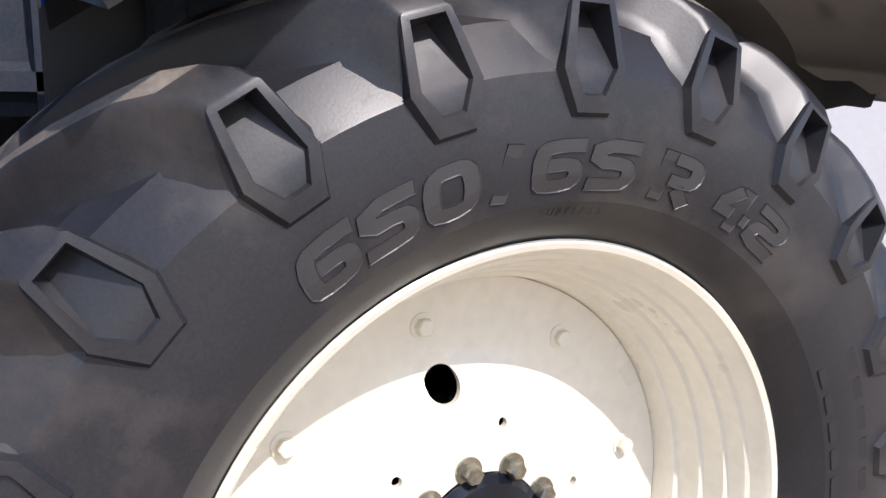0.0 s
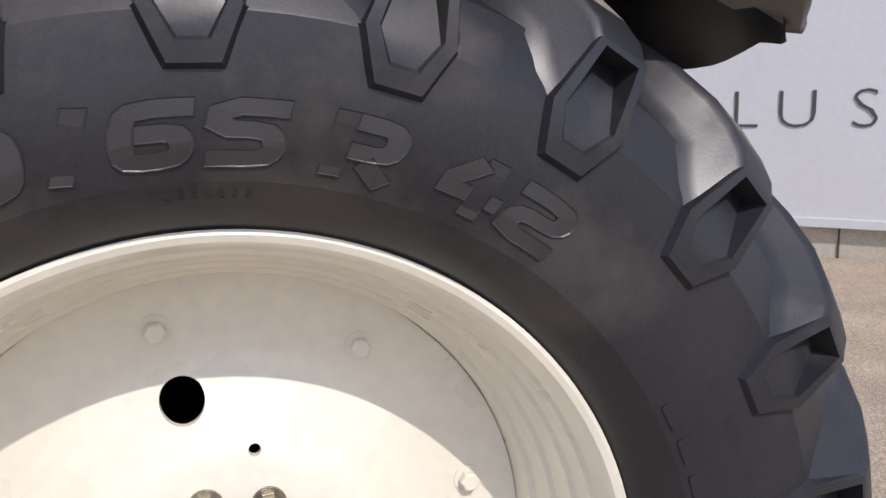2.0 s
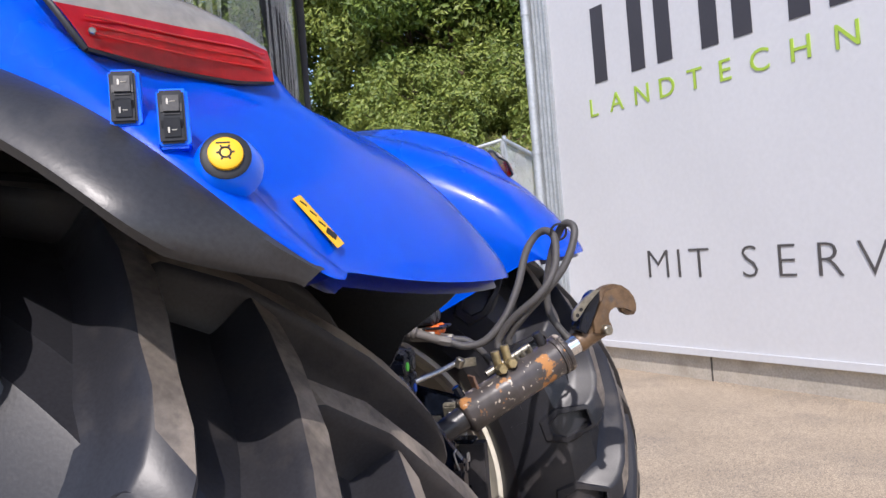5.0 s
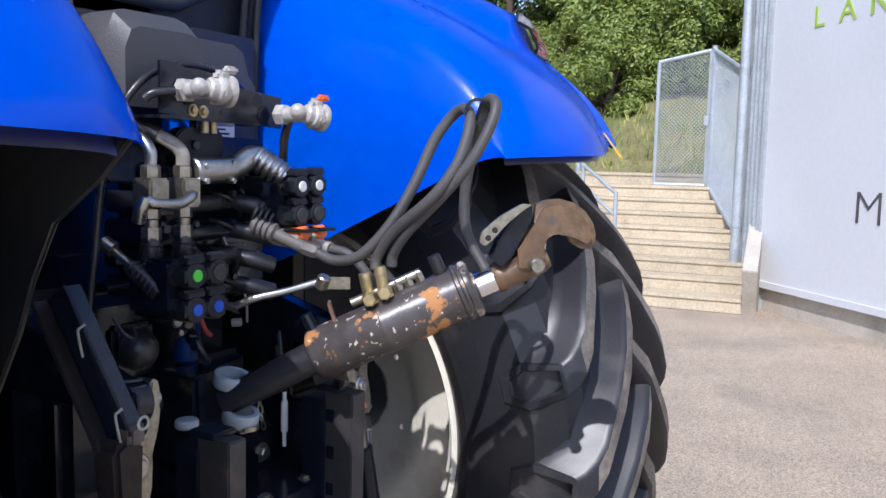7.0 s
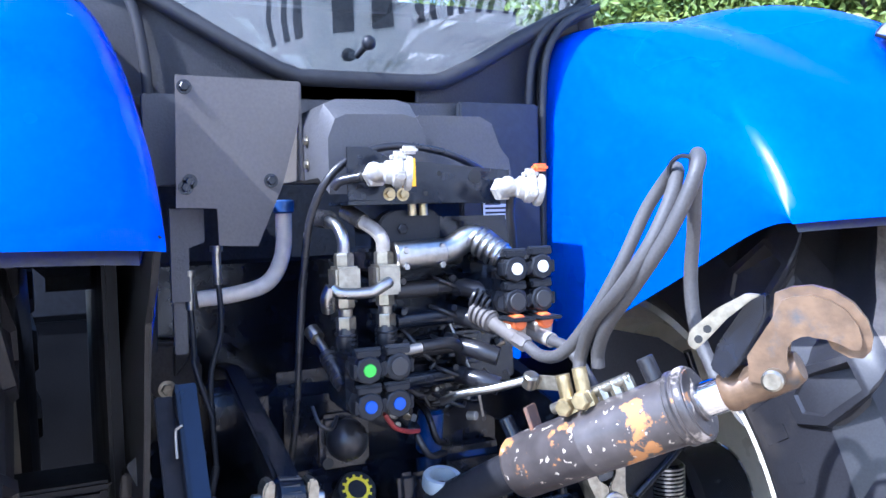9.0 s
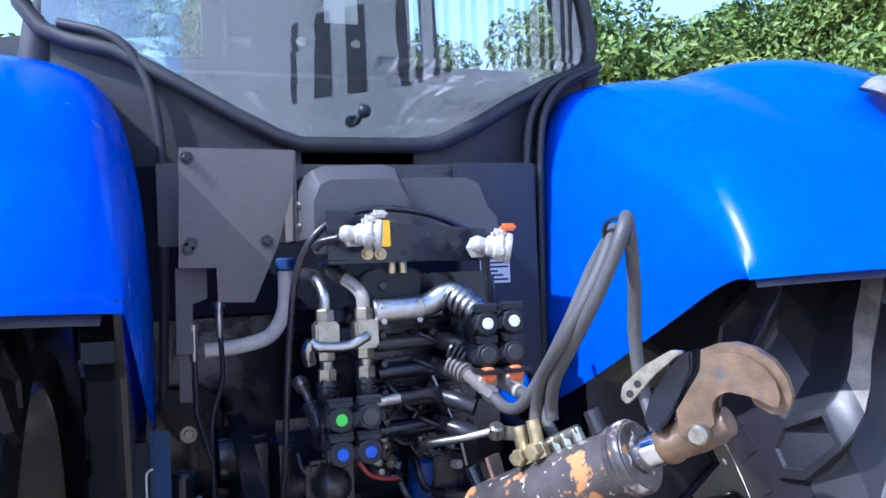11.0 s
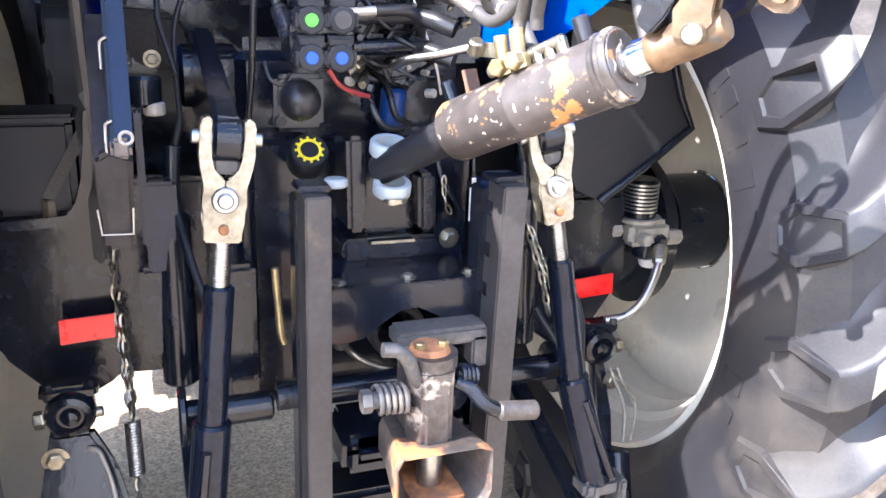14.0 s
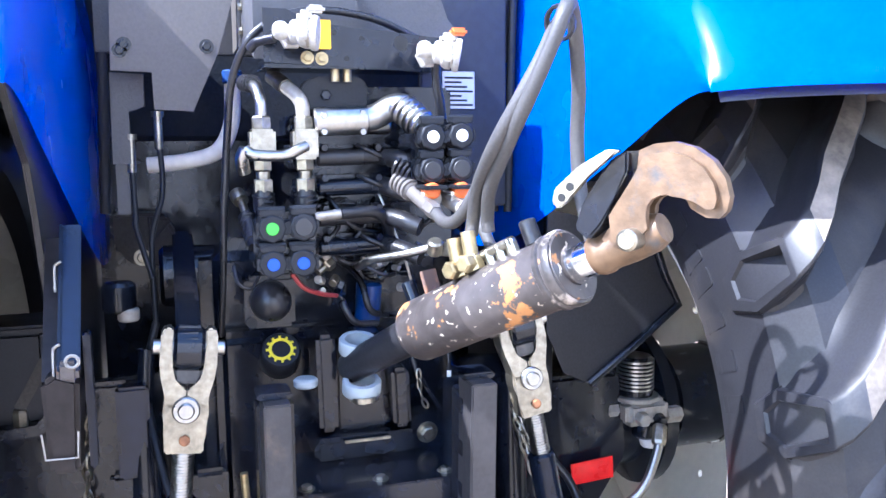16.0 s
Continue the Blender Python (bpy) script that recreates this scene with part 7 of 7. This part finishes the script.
# assist cylinders and inner uprights beside the housing
for s in (-1, 1):
    part("assist_cylinder", rod((0.36, s * 0.345, 0.74), (0.34, s * 0.345, 1.06), 0.033, bevel=0.006), BLACKM, tractor, smooth=40)
    part("assist_rod", rod((0.34, s * 0.345, 1.05), (0.33, s * 0.335, 1.18), 0.014), BLACKM, tractor, smooth=40)
    part("link_bracket", box((0.20, s * 0.24 - 0.03, 0.69), (0.42, s * 0.24 + 0.03, 0.98), 0.01), BLACKM, tractor)
    part("link_pin", rod((0.50, s * 0.20, 0.745), (0.50, s * 0.36, 0.745), 0.026, bevel=0.004), BLACKM, tractor, smooth=40)
    part("pin_flange", rod((0.50, s * 0.345, 0.745), (0.50, s * 0.36, 0.745), 0.052, bevel=0.004), BLACKM, tractor, smooth=40)
part("catch_lever", tube([(0.50, -0.190, 1.0), (0.50, -0.186, 0.94), (0.50, -0.182, 0.88), (0.50, -0.176, 0.86)], 0.007, steps=8), BRASS, tractor, "thin plated catch lever", smooth=60)

# left side: black box on its bent bracket, stowed bar in its holder
outer = [(-0.66, 1.050), (-0.505, 1.056), (-0.480, 1.082), (-0.466, 1.13), (-0.455, 1.25)]
inner = [(-0.470, 1.25), (-0.480, 1.135), (-0.492, 1.094), (-0.510, 1.072), (-0.66, 1.066)]
part("tool_bracket", plate(outer + inner, 0.035, Matrix.Translation((0.335, 0, 0)) @ FACE_X, 0.003), BLACKM, tractor, "bent black flat-bar bracket")
pan = part("tool_box", box((0.24, -0.62, 1.07), (0.35, -0.49, 1.232), 0.012), BLACKP, tractor, "black plastic box")
part("lid", box((0.236, -0.63, 1.226), (0.356, -0.485, 1.240), 0.005), BLACKP, pan)
part("flap", plate([(-0.545, 1.105), (-0.53, 1.095), (-0.478, 1.185), (-0.484, 1.215)], 0.004, Matrix.Translation((0.352, 0, 0)) @ FACE_X, 0.001), BOXM, pan)
for y in (-0.537, -0.63):
    part("bolt", add_hex(bmesh.new(), (0.352, y, 1.066), (0.352, y, 1.100), 0.012, 0.004), ZINC, tractor)
HOLDM = surf("brown_black_holder", (0.020, 0.016, 0.015), 0.35, vary=0.35, scale=12, bump=0.12, grain=70, spec=0.2)
# black paint with the sky's blue reflection put into its base colour
SKYBLACK = surf("glossy_black_sky_tint", (0.004, 0.009, 0.026), 0.2, vary=0.2, scale=8, bump=0.03, grain=30, coat=0.2, spec=0.3)
# channel bar leaning back: web, rear flange, lower side flange
RAIL_TOP, RAIL_END = Vector((0.652, 0, 1.432)), Vector((0.767, 0, 1.265))
lean = (RAIL_TOP - RAIL_END).normalized()
back = Vector((lean.z, 0, -lean.x))


def rail_box(y0, y1, d0, d1, bevel):
    """A box along the leaning bar, between two distances across and two behind its rear face."""
    n = (RAIL_TOP - RAIL_END).length
    m = Matrix((back, Vector((0, 1, 0)), lean)).transposed().to_4x4()
    m.translation = (RAIL_TOP + RAIL_END) / 2 + Vector((0, (y0 + y1) / 2, 0)) + back * (d0 + d1) / 2
    return add_box(bmesh.new(), (abs(d1 - d0), y1 - y0, n), m, bevel, 2)


r = part("stowed_rail", rail_box(-0.418, -0.396, -0.005, 0.0, 0.0015), SKYBLACK, tractor, "slim glossy black channel bar, tinted with sky reflection, in its holder")
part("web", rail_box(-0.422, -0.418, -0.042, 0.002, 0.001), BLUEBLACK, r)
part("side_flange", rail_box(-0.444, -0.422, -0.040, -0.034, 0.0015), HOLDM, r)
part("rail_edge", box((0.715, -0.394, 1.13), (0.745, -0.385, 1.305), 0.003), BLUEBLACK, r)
part("rail_foot", box((0.742, -0.423, 1.250), (0.770, -0.398, 1.276), 0.005, 3), JAWM, r, "rusty foot")
part("foot_ring", add_lathe(bmesh.new(), [(0.0075 + 0.002 * math.cos(a), 0.002 * math.sin(a)) for a in (0, 1.57, 3.14, 4.71)], Matrix.Translation((0.771, -0.404, 1.277)) @ FACE_X, 14, closed=True), CAST, r)
part("holder", plate([(-0.442, 1.252), (-0.425, 1.262), (-0.398, 1.252), (-0.403, 1.135), (-0.437, 1.135)], 0.042, Matrix.Translation((0.726, 0, 0)) @ FACE_X, 0.006), HOLDM, r)
part("holder_strap", tube([(0.772, -0.443, 1.19), (0.772, -0.440, 1.158), (0.772, -0.404, 1.157), (0.772, -0.402, 1.19)], 0.0013, steps=6, straight=True), CAST, r)
# a black sheet; the blue of reflected sky is in its colour
part("sky_tinted_sheet", box((0.34, -0.388, 0.96), (0.375, -0.334, 1.125), 0.006), SKYBLACK, tractor, "black sheet tinted with the blue of reflected sky")
part("stay", box((0.33, -0.405, 0.80), (0.37, -0.36, 0.97), 0.008), BLACKM, tractor)
for z in (1.385, 1.292):
    x = 0.767 - 0.69 * (z - 1.265)
    part("cable_hook", tube([(x + 0.010, -0.427, z - 0.035), (x + 0.002, -0.427, z - 0.006), (x + 0.003, -0.424, z), (x + 0.004, -0.419, z + 0.003)], 0.0018, steps=6), CAST, r, smooth=60)
part("eye_plate", plate([(-0.47, 1.285), (-0.445, 1.305), (-0.435, 1.26), (-0.455, 1.25)], 0.008, Matrix.Translation((0.45, 0, 0)) @ FACE_X, 0.002), DUSTY, tractor)
part("inner_canister", rod((0.34, -0.374, 1.250), (0.34, -0.374, 1.302), 0.028, bevel=0.006), BLACKM, tractor, smooth=40)
part("canister_band", rod((0.35, -0.360, 1.236), (0.35, -0.360, 1.258), 0.018, bevel=0.003), CAST, tractor, smooth=40)
# black plates beside each wheel, with red reflectors and stabiliser arms
for s in (-1, 1):
    body = [(s * 0.40, 1.02), (s * 0.66, 1.02), (s * 0.68, 0.82), (s * 0.60, 0.70), (s * 0.56, 0.66), (s * 0.50, 0.655), (s * 0.44, 0.70), (s * 0.40, 0.80)]
    if s < 0:
        body = [(-0.26, 1.10), (-0.66, 1.10), (-0.68, 0.82), (-0.645, 0.765), (-0.589, 0.70), (-0.56, 0.672), (-0.518, 0.665), (-0.492, 0.676), (-0.478, 0.706), (-0.46, 0.722), (-0.425, 0.724), (-0.37, 0.712), (-0.30, 0.702), (-0.26, 0.70)]
    part("axle_plate", plate(body, 0.05, Matrix.Translation((0.19, 0, 0)) @ FACE_X, 0.01), BLACKM, tractor, "black plate below the axle")
part("reflector", plate([(-0.550, 0.808), (-0.456, 0.814), (-0.454, 0.861), (-0.549, 0.856)], 0.006, Matrix.Translation((0.285, 0, 0)) @ FACE_X, 0.001), RED_REFL, tractor, "red rectangular reflector")
rr = part("reflector", plate([(0.527, 0.782), (0.628, 0.788), (0.625, 0.838), (0.522, 0.830)], 0.006, Matrix.Translation((0.265, 0, 0)) @ FACE_X, 0.001), RED_REFL, tractor, "red rectangular reflector")
chain([(0.30, -0.436, 1.06), (0.29, -0.446, 0.985), (0.28, -0.449, 0.90), (0.30, -0.446, 0.82), (0.36, -0.44, 0.74), (0.40, -0.436, 0.70)], tractor, 0.016, 0.003)
chain([(0.30, -0.440, 0.86), (0.33, -0.438, 0.80), (0.37, -0.434, 0.74), (0.40, -0.434, 0.705)], tractor, 0.014, 0.003)
part("tension_spring", add_coil(bmesh.new(), (0.405, -0.436, 0.695), (0.43, -0.434, 0.60), 0.012, 0.003, 18), STEEL, tractor, "steel tension spring", smooth=60)
chain([(0.43, -0.434, 0.595), (0.45, -0.434, 0.55)], tractor, 0.012, 0.0025)
chain([(0.36, 0.335, 1.03), (0.40, 0.345, 0.96), (0.42, 0.36, 0.90), (0.44, 0.37, 0.83)], tractor, 0.014, 0.0028)
chain([(0.38, 0.345, 1.0), (0.41, 0.365, 0.93), (0.44, 0.385, 0.86), (0.46, 0.39, 0.80)], tractor, 0.012, 0.0025)
# lower links with ball joints and stabilisers
for s in (-1, 1):
    yk = s * 0.552 if s < 0 else 0.56
    yl = -0.332 if s < 0 else 0.37
    c = Vector((0.35, -0.54 if s < 0 else 0.55, 0.70))
    bm = add_lathe(bmesh.new(), [(0.0, -0.05), (0.034, -0.05), (0.042, -0.036), (0.044, -0.012), (0.044, 0.008), (0.038, 0.020), (0.027, 0.024), (0.023, 0.016), (0.018, 0.016), (0.013, 0.026), (0.0, 0.030)], Matrix.Translation(c) @ FACE_X, 28)
    jt = part("stabiliser_joint", bm, BLACKM, tractor, "black cast ball joint", smooth=35)
    part("joint_lug", add_box(bmesh.new(), (0.05, 0.10, 0.028), Matrix.Translation(c + Vector((-0.02, 0, 0.038))), 0.008, 3), BLACKM, jt)
    part("stabiliser_pin", add_hex(rod(c + Vector((0, -0.055, -0.01)), c + Vector((0, 0.055, -0.004)), 0.010, bevel=0.002), c + Vector((0, s * 0.045, -0.007)), c + Vector((0, s * 0.062, -0.008)), 0.017), ZINC, jt)
    for dy in (-0.034, 0.034):
        part("bolt", add_hex(bmesh.new(), c + Vector((0.0, dy, 0.048)), c + Vector((0.0, dy, 0.062)), 0.010), BLACKM, jt)
    if s < 0:
        bm = plate([(-0.578, 0.665), (-0.508, 0.665), (-0.468, 0.60), (-0.452, 0.54), (-0.462, 0.40), (-0.60, 0.40), (-0.60, 0.56)], 0.03, Matrix.Translation((0.33, 0, 0)) @ FACE_X, 0.008)
    else:
        bm = plate([(0.535, 0.665), (0.570, 0.665), (0.572, 0.61), (0.556, 0.56), (0.546, 0.42), (0.522, 0.42), (0.530, 0.56)], 0.025, Matrix.Translation((0.33, 0, 0)) @ FACE_X, 0.008)
    for v in bm.verts:
        v.co.x += 0.55 * (0.665 - v.co.z)
    sb = part("stabiliser", bm, BLACKM, tractor, "black stabiliser arm")
    part("bolt", add_hex(bmesh.new(), c + Vector((0.03, s * 0.03, -0.075)), c + Vector((0.042, s * 0.03, -0.075)), 0.016, 0.006), ZINC, sb)
    if s > 0:
        for dy, r in ((0.012, 0.004), (0.030, 0.0035)):
            part("wire", tube([(0.385, 0.556 + dy, 0.655), (0.41, 0.566 + dy, 0.615), (0.435, 0.564 + dy * 1.6, 0.575), (0.47, 0.552 + dy, 0.52)], r, steps=6), CAST, sb, smooth=60)
        part("clip", tube([(0.40, 0.575, 0.640), (0.42, 0.602, 0.612), (0.43, 0.612, 0.596), (0.43, 0.600, 0.592)], 0.0025, steps=6), ZINC, sb, smooth=60)
        part("sleeve", rod((0.47, 0.548, 0.50), (0.53, 0.530, 0.40), 0.030, bevel=0.006), BLACKM, sb, smooth=40)
    part("stabiliser_screw", rod((0.56, yk - s * 0.05, 0.46), (0.66, yk - s * 0.09, 0.37), 0.017), STEEL, tractor, smooth=40)
    part("lower_link", plate([(0.28, 0.56), (0.28, 0.64), (0.60, 0.52), (0.95, 0.38), (0.99, 0.36), (0.97, 0.30), (0.90, 0.30), (0.60, 0.43)], 0.045, Matrix.Translation((0, yl + 0.0225, 0)) @ FACE_Y, 0.01), BLACKM, tractor, "black lower link arm")
    part("link_eye", rod((0.97, yl - 0.035, 0.335), (0.97, yl + 0.035, 0.335), 0.045, bevel=0.006), ZINC, tractor, smooth=40)
    part("link_bolt", add_hex(bmesh.new(), (0.64, yl + (0.022 if s > 0 else -0.047), 0.47), (0.64, yl + (0.047 if s > 0 else -0.022), 0.47), 0.022, 0.01), ZINC, tractor)
part("stay_wire", tube([(0.40, -0.515, 0.652), (0.41, -0.495, 0.645), (0.44, -0.478, 0.60), (0.47, -0.468, 0.55), (0.48, -0.455, 0.532), (0.48, -0.435, 0.53), (0.475, -0.43, 0.55)], 0.005, steps=8), CAST, tractor, "bent wire stay", smooth=60)

# right side: filter with cast head, elbow pipe, mudguard sheet
fil = part("filter", rod((0.225, 0.705, 0.955), (0.225, 0.705, 1.05), 0.040, bevel=0.005), BLACKM, tractor, "black filter with ribbed top", smooth=40)
bm = bmesh.new()
for k in range(8):
    add_rod(bm, (0.225, 0.705, 0.975 + 0.009 * k), (0.225, 0.705, 0.979 + 0.009 * k), 0.0425, steps=24)
part("rib", bm, STEEL, fil, smooth=40)
part("filter_head", add_box(bmesh.new(), (0.09, 0.11, 0.06), Matrix.Translation((0.23, 0.715, 0.925)), 0.014, 3), CAST, fil, "grey cast filter head")
part("head_flange", rod((0.225, 0.705, 0.95), (0.225, 0.705, 0.96), 0.055, bevel=0.002), CAST, fil, smooth=40)
for p, q, rr_ in (((0.275, 0.69, 0.92), (0.30, 0.69, 0.92), 0.016), ((0.275, 0.735, 0.915), (0.295, 0.735, 0.91), 0.014), ((0.23, 0.655, 0.93), (0.23, 0.63, 0.93), 0.018), ((0.25, 0.77, 0.91), (0.25, 0.81, 0.91), 0.02)):
    part("plug", add_hex(bmesh.new(), p, q, rr_), CAST if rr_ > 0.015 else BLACKM, fil)
part("filter_bowl", rod((0.24, 0.725, 0.86), (0.24, 0.725, 0.90), 0.03, bevel=0.006), BLACKM, fil, smooth=40)
part("drain_cup", rod((0.245, 0.735, 0.838), (0.245, 0.735, 0.862), 0.022, 0.026, bevel=0.004), LABEL, fil, "white drain cup", smooth=40)
part("elbow_pipe", tube([(0.305, 0.72, 0.895), (0.33, 0.70, 0.86), (0.35, 0.66, 0.80), (0.35, 0.62, 0.765), (0.34, 0.57, 0.755)], 0.010, steps=10), STEEL, fil, "bright bent pipe", smooth=60)
part("elbow_nut", add_hex(bmesh.new(), (0.30, 0.725, 0.905), (0.325, 0.706, 0.872), 0.016), ZINC, fil)
sheet = plate([(0.43, 1.40), (0.60, 1.36), (0.675, 1.315), (0.735, 1.188), (0.715, 1.165), (0.525, 1.034), (0.47, 1.06), (0.43, 1.15)], 0.004, Matrix.Translation((0.33, 0, 0)) @ FACE_X)
sh = part("mudguard_sheet", sheet, LIPM, tractor, "dusty black mudguard sheet")
part("sheet_edge", tube([(0.34, 0.672, 1.325), (0.342, 0.70, 1.25), (0.342, 0.735, 1.188), (0.342, 0.63, 1.108), (0.342, 0.525, 1.034)], 0.009, steps=8, straight=True), BLACKM, sh, smooth=60)
part("axle_hose", tube([(0.20, 0.30, 0.95), (0.28, 0.42, 0.90), (0.33, 0.50, 0.80), (0.42, 0.47, 0.70), (0.50, 0.44, 0.62)], 0.009, steps=8), HOSEB, tractor, smooth=60)
part("axle_hose", tube([(0.38, 0.37, 0.82), (0.42, 0.40, 0.76), (0.44, 0.43, 0.70), (0.46, 0.45, 0.60)], 0.006, steps=8), HOSEB, tractor, smooth=60)
part("joint_bolt", add_hex(bmesh.new(), (0.42, 0.42, 0.72), (0.45, 0.42, 0.72), 0.018, 0.01), ZINC, tractor)

# black inner guards between the fenders and the housing
for s in (-1, 1):
    part("inner_guard", box((-0.60, s * 0.47 - 0.012, 0.95), (0.26, s * 0.47 + 0.012, 1.86), 0.006), BLACKP, tractor, "black inner guard beside the housing")
out = [(-0.55, 1.30), (0.10, 1.36), (0.38, 1.46), (0.61, 1.57), (0.78, 1.62)] + [(0.831, 1.619), (0.768, 1.566), (0.683, 1.513), (0.639, 1.44), (0.614, 1.373)] + [(0.45, 1.10), (0.30, 0.98), (-0.55, 0.98)]
# the lip's paler plastic stands in for this smooth liner's sheen
part("hanging_liner", plate(out, 0.008, Matrix.Translation((0, -0.448, 0)) @ FACE_Y, 0.002), LIPM, tractor, "smooth black liner hanging below the fender")
